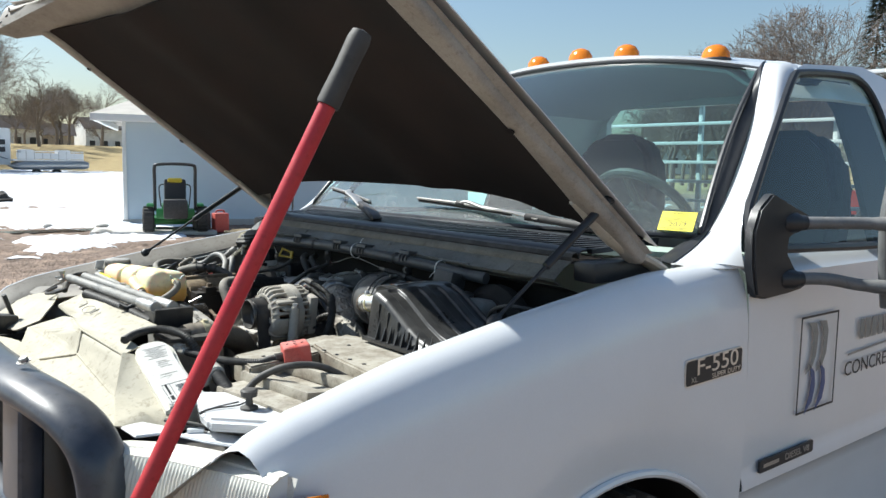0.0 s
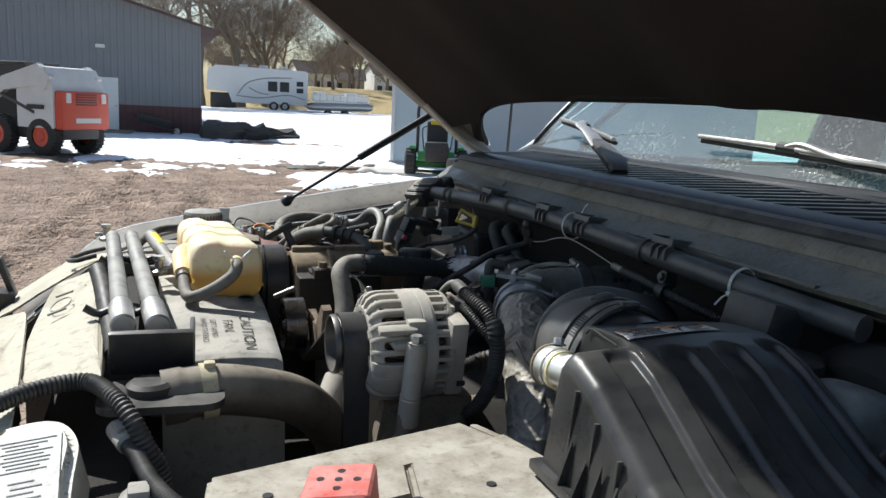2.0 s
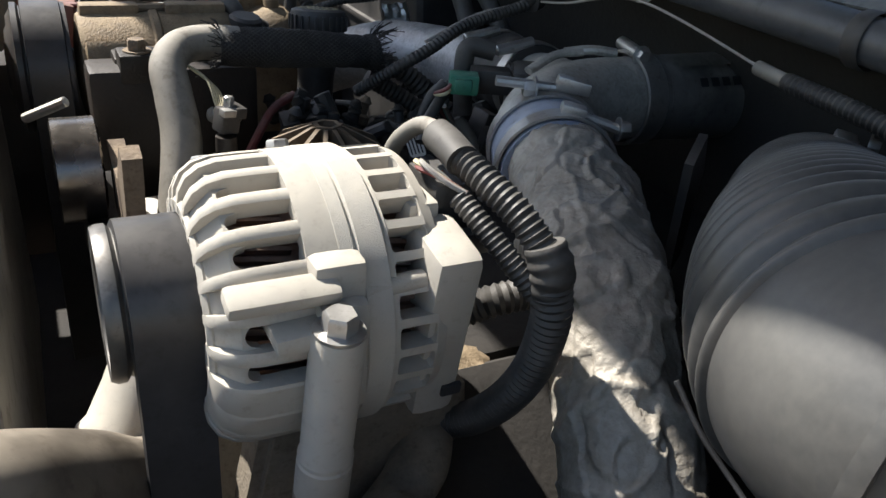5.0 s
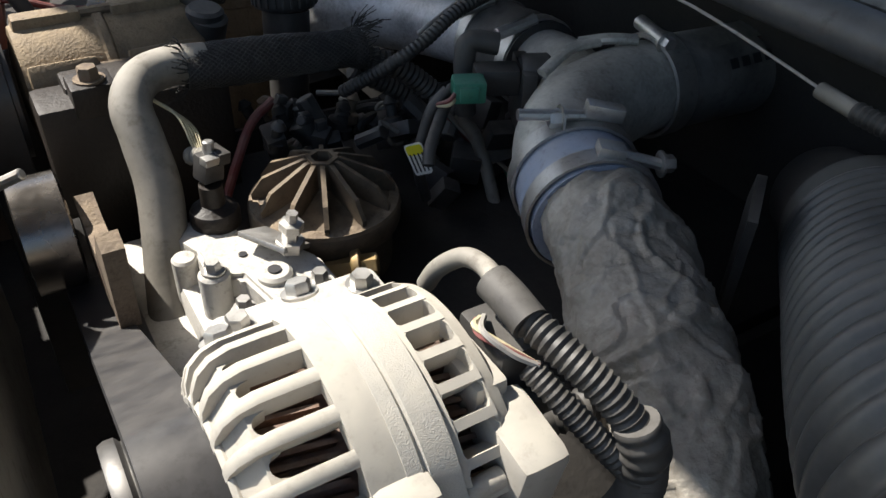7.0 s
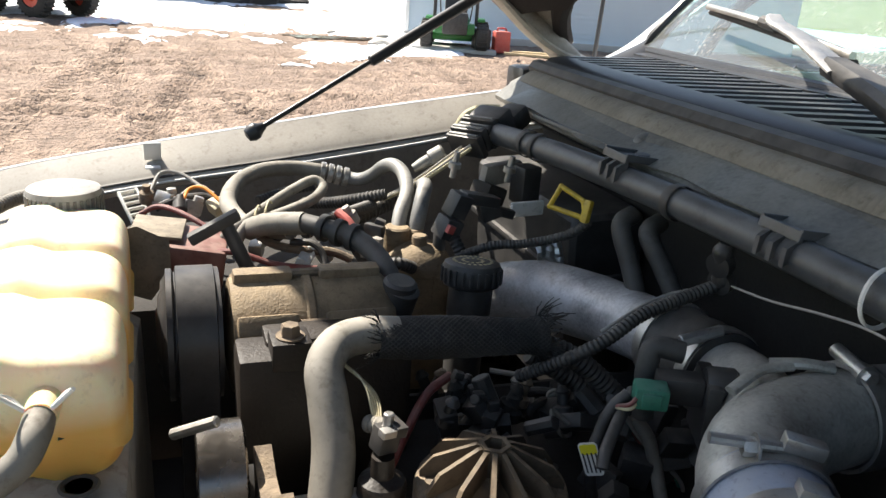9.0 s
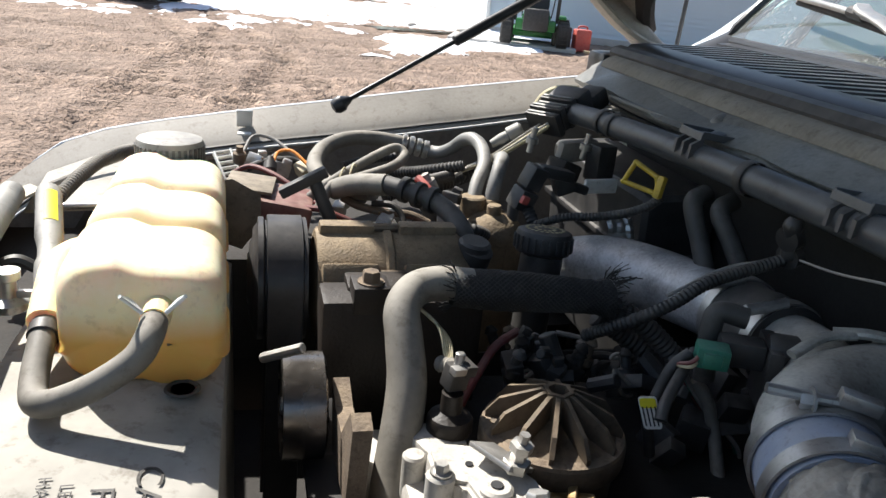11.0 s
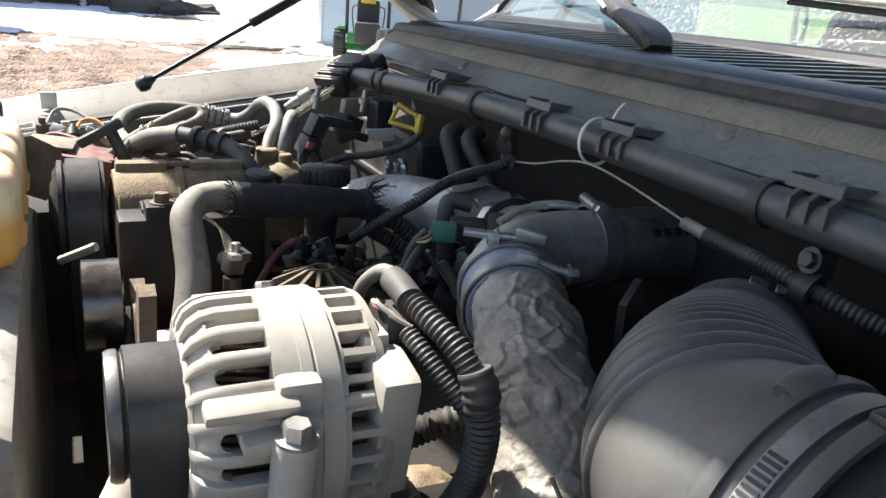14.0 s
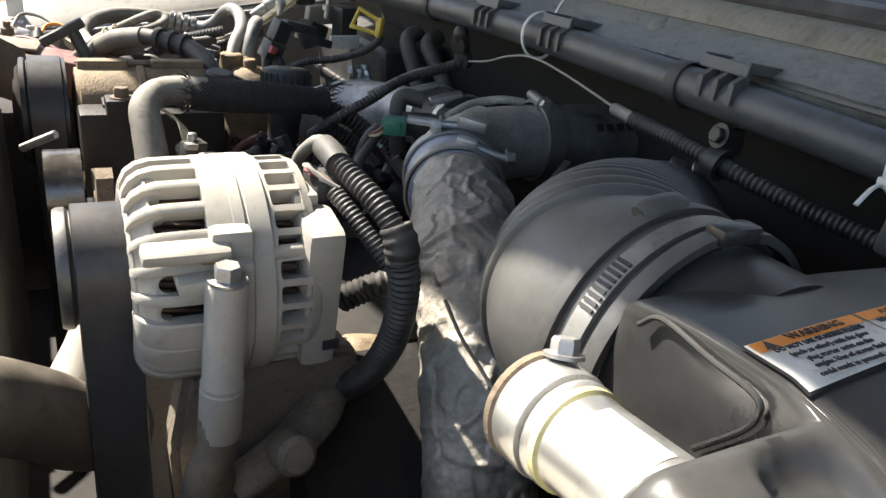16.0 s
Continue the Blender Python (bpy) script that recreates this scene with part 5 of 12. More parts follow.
part("outer_skin", bm, M_WHITE, hood)
# inner panel: a dished cream pan with a raised border
bm = hood_grid(lambda s, y: hood_crown(s, y) + 0.026 - 0.040 * max(0, 1 - ((hood_half(s) - abs(y)) / 0.14)) ** 0.6 * (1 if hood_half(s) - abs(y) > 0.012 else 0.4), 0.994, None, S1 - 0.006, 60, 90)
solid(bm, 0.0015)
inner = part("inner_panel", bm, M_RAIL, hood, "dirty tan pressed inner panel")
for sgn in (-1, 1):
    bm = bmesh.new()

    def rail(u, v):
        s = 0.02 + (hood_front(sgn) - 0.09) * u
        yo = hood_half(s) - 0.012
        t = 2 * math.pi * v
        wy, wz = 0.027 + 0.005 * math.sin(u * 9), 0.018
        sq = lambda c: math.copysign(abs(c) ** 0.55, c)
        return hood_pt(s, sgn * (yo - 0.030 + wy * sq(math.cos(t))), hood_crown(s, yo - 0.05) - 0.012 + wz * sq(math.sin(t)))
    surf(bm, rail, 60, 18)
    part("side_rail", bm, M_RAIL, inner, "dirty tan pressed side rail")
    # holes in the rail
    for s in (0.52, 0.92):
        bm = bmesh.new()
        c = hood_pt(s, sgn * (hood_half(s) - 0.050), hood_crown(s, 0.87) - 0.0335)
        lathe(bm, [(0.011, 0.0), (0.011, 0.002)], c, -HN, 14, squash=0.7)
        part("rail_hole", bm, M_LINER, inner)
# felt liner
bm = hood_grid(lambda s, y: hood_crown(s, y) - 0.004 - 0.012 * (abs(math.sin(y * 5.2)) ** 6) - 0.006 * noise.noise(Vector((s * 4, y * 4, 0))), 0.925, 0.16, 1.085, 60, 60)
solid(bm, 0.006)
part("liner", bm, M_LINER, hood, "dark brown-black felt sound liner")
# nose: the front edge turned down, deepest at the corners
bm = bmesh.new()


def nose(u, v):
    q = 2 * u - 1
    deep = 0.012 + 0.088 * abs(q) ** 6.0
    s0 = hood_front(q) - 0.008
    prof = [(s0, 0.024), (s0 + 0.004, 0.010), (s0 - 0.002, 0.024 - deep * 0.6), (s0 - 0.012, 0.020 - deep), (s0 - 0.020, 0.018 - deep), (s0 - 0.075, 0.020 - deep * 0.92), (s0 - 0.105, 0.018 - deep * 0.6), (s0 - 0.150, 0.004)]
    k = v * (len(prof) - 1)
    i = min(int(k), len(prof) - 2)
    a, b = prof[i], prof[i + 1]
    s = a[0] + (b[0] - a[0]) * (k - i)
    y = q * hood_half(S1 - 0.1) * 0.992
    return hood_pt(s, y, hood_crown(s, y) + a[1] + (b[1] - a[1]) * (k - i))


surf(bm, nose, 60, 21)
solid(bm, 0.0015)
part("nose_panel", bm, M_RAIL, inner, "dirty tan pressed nose panel")
for sgn in (-1, 1):
    for k in (0.010, -0.022):
        bm = bmesh.new()
        c = nose(0.5 + sgn * 0.485, 0.30) + HN * k
        lathe(bm, [(0.006, 0.0), (0.006, 0.003)], c, HU, 12)
        part("nose_hole", bm, M_LINER, inner)
# rear edge lip
bm = bmesh.new()
pts = [hood_pt(hood_rear(y) + 0.008, y, hood_crown(0.1, y) + 0.012) for y in np.linspace(-0.91, 0.91, 41)]
sweep(bm, pts, 0.017, 8)
part("rear_lip", bm, M_LINER, hood, "dark felt-covered rear edge")
for sgn in (-1, 1):
    bm = bmesh.new()
    pts = [Vector((0.34, sgn * 0.885, 1.375)), Vector((0.285, sgn * 0.89, 1.40)), hood_pt(0.10, sgn * 0.885, -0.02), hood_pt(0.26, sgn * 0.872, -0.015)]
    path = spline(pts, 8)
    sweep(bm, path, lambda u, s: 0.030 - 0.012 * u, 10, squash=0.45)
    part("hinge", bm, M_CREAM, hood, "cream steel hood hinge")

# gas struts
for sgn in (-1, 1):
    st = thing("hood_strut", "thin black gas strut holding up the hood", "gas strut", (-0.325, sgn * 0.862, 1.28), "hood struts")
    a, b = (Vector((-0.325, 0.862, 1.283)) if sgn > 0 else Vector((-0.205, -0.882, 1.303))), Vector((0.105, sgn * 0.912, 1.548))
    if sgn > 0:
        b = Vector((0.125, 0.93, 1.545))
    m = a.lerp(b, 0.43)
    bm = bmesh.new()
    cyl(bm, a.lerp(b, 0.02), m, 0.0042, 14)
    part("rod", bm, M_BLKCLEAN, st)
    bm = bmesh.new()
    cyl(bm, m, b, 0.0098, 18, 0.003)
    part("barrel", bm, M_BLKCLEAN, st)
    bm = bmesh.new()
    lathe(bm, [(0.002, -0.014), (0.010, -0.012), (0.014, -0.004), (0.014, 0.005), (0.009, 0.012), (0.006, 0.02)], a, b - a, 16)
    part("ball_socket", bm, M_BLKCLEAN, st)
    bm = bmesh.new()
    lathe(bm, [(0.006, -0.02), (0.012, -0.008), (0.012, 0.008), (0.004, 0.014)], b, b - a, 14)
    part("ball_socket", bm, M_BLKCLEAN, st)

# ---- cab ----
def wind_bottom(q):
    return Vector((0.285 + 0.315 * abs(q) ** 2.2, 0.83 * q, 1.452 - 0.008 * abs(q)))


def wind_top(q):
    return Vector((0.985 + 0.07 * abs(q) ** 2, 0.715 * q, 2.000 - 0.065 * abs(q) ** 2.4))


def wind_shift(u, q):
    """The glass stands further forward towards the passenger's corner."""
    return -0.25 * (1 - min(1, max(0, u)) ** 2) * max(0, q) ** 2.2


def wind(u, v, off=0.0):
    q = 2 * v - 1
    a, b = wind_bottom(q), wind_top(q)
    p = a.lerp(b, u) + Vector((wind_shift(u, q), 0, 0))
    bow = 0.030 * math.sin(math.pi * u)
    return p + Vector((-0.66, 0, 0.75)) * (bow + off)


bm = bmesh.new()
surf(bm, lambda u, v: wind(u, v), 24, 36)
ws = part("windshield", bm, M_SHIELD, truck, "greenish laminated windshield glass, wet and dirty low down")
ws.visible_shadow = False
# black band round the glass
bm = bmesh.new()
edge = [wind(0.0, v, -0.006) for v in np.linspace(0, 1, 30)] + [wind(u, 1.0, 0.002) for u in np.linspace(0.03, 1, 16)] + [wind(1.0, v, 0.002) for v in np.linspace(0.98, 0, 30)] + [wind(u, 0.0, 0.002) for u in np.linspace(0.97, 0, 16)]
sweep(bm, edge, 0.0085, 8)
part("windshield_seal", bm, M_BLKCLEAN, truck, "black rubber windshield seal")

# A-pillars, roof, sides
for sgn in (-1, 1):
    # the pillar runs from the windshield moulding to the side window and flares into the cowl
    inner_edge = spline([Vector((x, sgn * y, z)) for x, y, z in ((1.075, 0.720, 1.962), (1.019, 0.740, 1.932), (0.926, 0.774, 1.773), (0.788, 0.809, 1.607), (0.652, 0.837, 1.478), (0.555, 0.849, 1.420), (0.431, 0.857, 1.376))], 6)
    outer_edge = spline([Vector((x, sgn * y, z)) for x, y, z in ((1.150, 0.806, 1.938), (1.037, 0.823, 1.891), (0.856, 0.873, 1.740), (0.674, 0.928, 1.573), (0.600, 0.952, 1.500), (0.562, 0.975, 1.430), (0.540, 0.998, 1.380))], 6)
    if sgn > 0:
        inner_edge, outer_edge = ([p + Vector((k_ * wind_shift((p.z - 1.44) / 0.5, 1), 0, 0)) for p in e_] for k_, e_ in ((1.0, inner_edge), (0.45, outer_edge)))
    m_ = min(len(inner_edge), len(outer_edge)) - 1
    bm = bmesh.new()

    def pillar(u, v):
        k = int(round(u * m_))
        return inner_edge[k].lerp(outer_edge[k], v) + Vector((-0.55, sgn * 0.7, 0.45)) * 0.020 * math.sin(math.pi * v)
    surf(bm, pillar, m_, 10)
    solid(bm, 0.008)
    part("a_pillar", bm, M_WHITE, truck)
    # black moulding between the glass and the paint
    bm = bmesh.new()

    def pillar_trim(u, v):
        k = int(round(u * m_))
        w_ = wind(min(1.0, max(0.0, (inner_edge[k].z - 1.444) / 0.50)), 0.5 + 0.5 * sgn, -0.012) + Vector((0, -sgn * 0.010, 0))
        if inner_edge[k].z < 1.47:
            w_ = w_.lerp(inner_edge[k] + Vector((0.01, -sgn * 0.06, 0.0)), min(1, (1.47 - inner_edge[k].z) / 0.06))
        q_ = inner_edge[k] + Vector((-0.004, sgn * 0.004, 0.004))
        return w_.lerp(q_, v) + Vector((-0.3, 0, 0.4)) * 0.014 * math.sin(math.pi * v)
    surf(bm, pillar_trim, m_, 6)
    solid(bm, 0.004)
    part("pillar_trim", bm, M_BLKCLEAN, truck, "black pillar moulding")
    # painted corner between fender and pillar
    bm = bmesh.new()
    P0, P1 = Vector((0.395 if sgn < 0 else 0.470, sgn * 0.938, 1.374)), Vector((0.431, sgn * 0.855, 1.376))
    P1.x += 0.75 * wind_shift(0, sgn)
    P2, P3 = Vector((0.600, sgn * 1.001, 1.372)), Vector((0.545, sgn * 0.990, 1.392))
    surf(bm, lambda u, v: P0.lerp(P2, u).lerp(P1.lerp(P3, u), v) + Vector((-0.1, sgn * 0.5, 0.8)) * 0.008 * math.sin(math.pi * v), 16, 12)
    solid(bm, 0.004)
    part("cowl_corner", bm, M_WHITE, truck)
    # lower side: cowl side, door skin, below the belt
    bm = bmesh.new()

    def side_skin(u, v):
        x = 0.558 + 1.60 * u
        z = 1.398 - 0.93 * v
        y = 1.003 + 0.012 * math.sin(math.pi * min(1, v * 1.3)) - 0.05 * max(0, 1 - v / 0.05) - (0.018 if v > 0.66 else 0) * 1.0
        if 0.60 < v < 0.70:
            y += 0.012 * math.sin((v - 0.60) / 0.10 * math.pi)
        return Vector((x, sgn * y, z))
    surf(bm, side_skin, 40, 60)
    solid(bm, 0.002)
    dr = part("door", bm, M_WHITE, truck, "white cab door with dealer lettering")
    # window frame round the side glass
    win = [(0.585, 1.415), (0.620, 1.505), (0.690, 1.575), (0.872, 1.740), (1.050, 1.895), (1.13, 1.924), (1.38, 1.940), (1.52, 1.934), (1.60, 1.872), (1.64, 1.73), (1.70, 1.42)]
    lean = lambda z: 0.985 - (z - 1.40) * 0.33
    bm = bmesh.new()
    loop = [Vector((x, sgn * (lean(z) + 0.004), z)) for x, z in win]
    loop = spline(loop + [loop[0]], 6)
    sweep(bm, loop, 0.013, 8)
    part("window_seal", bm, M_BLKCLEAN, dr, "black window seal")
    bm = bmesh.new()
    inner_l = [Vector((x, sgn * lean(z), z)) for x, z in win]
    bm.faces.new([bm.verts.new(p) for p in inner_l])
    g = part("side_glass", bm, M_GLASS, dr, smooth=False)
    g.visible_shadow = False
    # frame above and behind the glass
    bm = bmesh.new()
    out_l = [(1.10, 1.935), (1.16, 1.955), (1.58, 1.985), (1.80, 1.95), (2.16, 1.90), (2.16, 1.385)]
    in_l = [(1.05, 1.897), (1.13, 1.926), (1.52, 1.936), (1.60, 1.874), (1.64, 1.73), (1.70, 1.415)]
    vo = [bm.verts.new((x, sgn * (lean(z) + 0.002), z)) for x, z in out_l]
    vi = [bm.verts.new((x, sgn * (lean(z) + 0.002), z)) for x, z in in_l]
    for i in range(len(out_l) - 1):
        j = i + 1
        bm.faces.new((vo[i], vo[j], vi[j], vi[i]))
    solid(bm, 0.03)
    part("door_frame", bm, M_WHITE, dr, smooth=False)
    # dark inner trim of the door post, seen through the glass
    bm = bmesh.new()
    post_o = [(1.20, 1.955), (1.53, 1.950), (1.63, 1.88), (1.68, 1.73), (1.74, 1.40)]
    post_i = [(1.18, 1.905), (1.335, 1.900), (1.40, 1.83), (1.42, 1.63), (1.40, 1.40)]
    vo = [bm.verts.new((x, sgn * (lean(z) - 0.035), z)) for x, z in post_o]
    vi = [bm.verts.new((x, sgn * (lean(z) - 0.035), z)) for x, z in post_i]
    for i in range(len(post_o) - 1):
        bm.faces.new((vo[i], vo[i + 1], vi[i + 1], vi[i]))
    solid(bm, 0.02)
    part("post_trim", bm, M_SEAT, dr, "dark inner trim of the door post", smooth=False)
    if sgn > 0:
        continue
    # mirror sail and arms
    mir = thing("side_mirror", "black towing mirror on two tubular arms", "mirror", (0.62, sgn * 1.0, 1.40), "door mirrors")
    bm = bmesh.new()
    tri_o = [(0.600, 1.566), (0.542, 1.528), (0.517, 1.470), (0.524, 1.385), (0.548, 1.306), (0.587, 1.297), (0.714, 1.303), (0.790, 1.310), (0.795, 1.335), (0.735, 1.365), (0.690, 1.410), (0.692, 1.448), (0.750, 1.468), (0.800, 1.478), (0.800, 1.504), (0.745, 1.520), (0.640, 1.553)]
    plate(bm, [(x, z) for x, z in tri_o], 0.03, Matrix(((1, 0, 0, 0), (0, 0, sgn, sgn * 1.005), (0, 1, 0, 0), (0, 0, 0, 1))))
    bmesh.ops.recalc_face_normals(bm, faces=bm.faces)
    bmesh.ops.bevel(bm, geom=list(bm.edges), offset=0.006, segments=2, affect="EDGES")
    part("mount", bm, M_BLKCLEAN, mir)
    for z0, z1 in ((1.488, 1.488), (1.340, 1.322)):
        bm = bmesh.new()
        lathe(bm, [(0.012, 0), (0.026, 0.006), (0.027, 0.05), (0.021, 0.06), (0.020, 0.075)], (0.672, sgn * 1.012, z0), (0.86, sgn * 0.5, 0), 20)
        part("arm_collar", bm, M_BLKCLEAN, mir)
        bm = bmesh.new()
        sweep(bm, spline([(0.70, sgn * 1.03, z0), (0.80, sgn * 1.085, z0), (0.90, sgn * 1.15, z1), (1.00, sgn * 1.30, z1)], 8), lambda u, s: 0.0165 if u < 0.6 else 0.0190, 16)
        part("arm", bm, M_MIRARM, mir, "worn grey mirror arm")
    bm = bmesh.new()
    sweep(bm, spline([(0.97, sgn * 1.17, 1.60), (0.955, sgn * 1.165, 1.50), (0.965, sgn * 1.165, 1.38), (0.985, sgn * 1.17, 1.26)], 6), 0.020, 12)
    part("head_frame", bm, M_MIRARM, mir)
    bm = bmesh.new()
    box(bm, (1.03, sgn * 1.29, 1.46), (0.09, 0.20, 0.36), 0.03)
    part("mirror_head", bm, M_BLKCLEAN, mir)

bm = bmesh.new()


def roof(u, v):
    q = 2 * v - 1
    f = wind_top(q * 1.0) + Vector((-0.004, 0, -0.004))
    x = f.x + (2.17 - f.x) * u
    crown = 0.04 * math.sin(math.pi * min(1, 0.12 + u)) * (1 - abs(q) ** 3)
    y = q * (0.715 + 0.115 * min(1, u * 4)) 
    z = f.z + 0.01 + crown - 0.085 * max(0, (abs(q) - 0.86) / 0.14) ** 1.5 * (1 if u > 0 else 0)
    return Vector((x, y, z))


surf(bm, roof, 30, 44)
solid(bm, 0.012)
part("roof", bm, M_WHITE, truck, "white cab roof")
bm = bmesh.new()
surf(bm, lambda u, v: roof(0.03 + 0.94 * u, 0.03 + 0.94 * v) + Vector((0, 0, -0.030)), 12, 16)
solid(bm, 0.01)
part("headliner", bm, M_HEADLN, truck, "grey cloth headliner")
for y in (0.235, 0.005, -0.205, -0.535, 0.545):
    lt = thing("clearance_lamp", "amber roof clearance lamp on the cab", "lamp", (1.05, y, 2.02), "roof clearance lamps")
    x = 1.035 + 0.05 * (abs(y) / 0.5) ** 2
    z = 2.014 - 0.035 * (abs(y) / 0.54) ** 2
    bm = bmesh.new()
    lathe(bm, [(0.052, 0), (0.054, 0.006), (0.050, 0.010)], (x, y, z), (0, 0, 1), 24, squash=0.85)
    part("base", bm, M_BLKCLEAN, lt)
    bm = bmesh.new()
    lathe(bm, [(0.049, 0.010), (0.046, 0.028), (0.034, 0.046), (0.016, 0.054), (0.001, 0.056)], (x, y, z), (0, 0, 1), 24, squash=0.85)
    part("lens", bm, M_AMBER, lt, "amber plastic lens")
# back wall with its window, floor
bm = bmesh.new()
wb = [(-0.85, 1.0), (0.85, 1.0), (0.85, 1.88), (0.75, 1.98), (-0.75, 1.98), (-0.85, 1.88)]
wi = [(-0.76, 1.42), (0.76, 1.42), (0.76, 1.86), (0.70, 1.93), (-0.70, 1.93), (-0.76, 1.86)]
vo = [bm.verts.new((2.16, y, z)) for y, z in wb]
vi = [bm.verts.new((2.16, y, z)) for y, z in wi]
for i in range(6):
    bm.faces.new((vo[i], vo[(i + 1) % 6], vi[(i + 1) % 6], vi[i]))
solid(bm, 0.04)
part("cab_back", bm, M_WHITE, truck, smooth=False)
bm = bmesh.new()
box(bm, (1.38, 0, 0.62), (1.7, 1.9, 0.08), 0.02)
part("cab_floor", bm, M_SEAT, truck)
# antenna on the far fender
an = thing("antenna", "thin black whip antenna on the far fender", "antenna", (0.351, 1.004, 1.36))
bm = bmesh.new()
lathe(bm, [(0.020, 0), (0.018, 0.010), (0.010, 0.030), (0.007, 0.036)], (0.351, 1.004, 1.360), (0, 0, 1), 18)
part("base", bm, M_BLKCLEAN, an)
bm = bmesh.new()
cyl(bm, (0.351, 1.004, 1.39), (0.375, 1.004, 2.05), 0.0045, 10, r1=0.0025)
part("mast", bm, M_BLKCLEAN, an)
# dash, wheel, seats
bm = bmesh.new()
surf(bm, lambda u, v: Vector((0.36 + 0.30 * abs(2 * v - 1) ** 2.2 + 0.42 * u, (2 * v - 1) * 0.80, 1.405 - 0.02 * u - 0.28 * max(0, (u - 0.8) / 0.2) ** 2 - 0.02 * abs(2 * v - 1))), 20, 30)
solid(bm, 0.02)
part("dashboard", bm, M_DASH, truck, "grey-green padded dashboard")
sw = thing("steering_wheel", "black steering wheel behind the windshield", "steering wheel", (0.90, -0.40, 1.40))
bm = bmesh.new()
a, b, d = frame_of((0.8, 0, 0.6))
ringp = [Vector((0.90, -0.42, 1.455)) + (a * math.cos(t) + b * math.sin(t)) * 0.19 for t in np.linspace(0, 2 * math.pi, 41)]
sweep(bm, ringp, 0.016, 10)
part("rim", bm, M_BLKPLAST, sw)
bm = bmesh.new()
cyl(bm, Vector((0.90, -0.42, 1.455)) - d * 0.03, Vector((0.90, -0.42, 1.455)) + d * 0.02, 0.07, 20, 0.01)
for t in (0.3, 2.84, 4.71):
    cyl(bm, (0.90, -0.42, 1.455), Vector((0.90, -0.42, 1.455)) + (a * math.cos(t) + b * math.sin(t)) * 0.185, 0.014, 8)
part("hub", bm, M_BLKPLAST, sw)
for y in (-0.42, 0.42):
    bm = bmesh.new()
    box(bm, (1.45, y, 1.02), (0.55, 0.56, 0.22), 0.07)
    part("seat_cushion", bm, M_SEAT, truck, "dark cloth cab seat")
    bm = bmesh.new()
    plate(bm, [(-0.27, 0), (0.27, 0), (0.27, 0.48), (0.22, 0.66), (0.12, 0.75), (-0.12, 0.75), (-0.22, 0.66), (-0.27, 0.48)], 0.15, Matrix.Translation((1.62, y, 1.06)) @ Matrix.Rotation(radians(12), 4, "Y") @ Matrix(((0, 0, 1, 0), (1, 0, 0, 0), (0, 1, 0, 0), (0, 0, 0, 1))))
    bmesh.ops.recalc_face_normals(bm, faces=bm.faces)
    bmesh.ops.bevel(bm, geom=list(bm.edges), offset=0.04, segments=3, affect="EDGES")
    part("seat_back", bm, M_SEAT, truck, "dark cloth arched backrest")
# stake rack behind the cab
rack = thing("cab_rack", "white horizontal stake rails behind the cab", "rack", (2.35, 0, 0.95))
for z in (2.06, 1.96, 1.86, 1.76, 1.66, 1.56, 1.46, 1.36, 1.26):
    bm = bmesh.new()
    box(bm, (2.36, 0, z), (0.02, 2.1, 0.017), 0.004)
    part("rail", bm, M_WHITE, rack)
for y in (-1.04, -0.35, 0.35, 1.04):
    bm = bmesh.new()
    box(bm, (2.385, y, 1.50), (0.022, 0.024, 1.16), 0.005)
    part("post", bm, M_WHITE, rack)
bm = bmesh.new()
box(bm, (3.9, 0, 0.90), (3.4, 2.3, 0.12), 0.01)
part("flatbed", bm, M_DARKBAY, truck, "dark flat bed behind the cab")
# black evaporator housing on the firewall
ev = thing("evaporator_housing", "black plastic evaporator housing on the firewall", "housing", (0.09, 0.58, 1.10))
bm = bmesh.new()
box(bm, (0.085, 0.590, 1.130), (0.11, 0.34, 0.28), 0.018, (0, -4, 0), 3)
part("case", bm, M_BLKPLAST, ev)
bm = bmesh.new()
box(bm, (0.070, 0.590, 1.180), (0.10, 0.352, 0.010), 0.003, (0, -4, 0))
part("seam_flange", bm, M_BLKPLAST, ev)
# added dark panels that close the bay, standing for its deep shade
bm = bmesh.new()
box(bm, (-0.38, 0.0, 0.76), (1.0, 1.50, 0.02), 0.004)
part("dark_closing_floor", bm, M_DARKBAY, truck)
# unseen panel, placed to block sun that slips in beside the far fender
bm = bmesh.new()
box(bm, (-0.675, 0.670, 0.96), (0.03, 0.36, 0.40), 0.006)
part("sun_block_panel", bm, M_DARKBAY, truck)
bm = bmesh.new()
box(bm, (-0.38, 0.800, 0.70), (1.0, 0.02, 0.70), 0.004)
part("dark_closing_side", bm, M_DARKBAY, truck)
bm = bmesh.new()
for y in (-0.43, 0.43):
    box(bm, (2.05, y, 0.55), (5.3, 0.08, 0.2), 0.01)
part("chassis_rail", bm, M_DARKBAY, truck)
for s in (-1, 1):
    wheel(truck, (3.9, s * 0.86, 0.43), 0.43, 0.3, (0, s, 0), M_STEEL, name="rear_wheel", seg=30)

# inspection sticker inside the glass
SK = basis(Vector((0.024, -0.091, -0.0)), Vector((0.55, 0.1, 0.75)), Vector((0.562, -0.782, 1.480)))
bm = bmesh.new()
box(bm, (0, 0, 0), (0.098, 0.062, 0.0006))
bmesh.ops.transform(bm, matrix=SK, verts=bm.verts)
stk = thing("inspection_sticker", "yellow printed inspection sticker on the windshield", "sticker", (0.562, -0.782, 1.480))
part("paper", bm, M_STICKER, stk)
letters("year", "2017", 0.017, SK @ Matrix.Translation((0.004, -0.012, 0.0006)), M_INK, stk, 0.0002, xs=1.5)
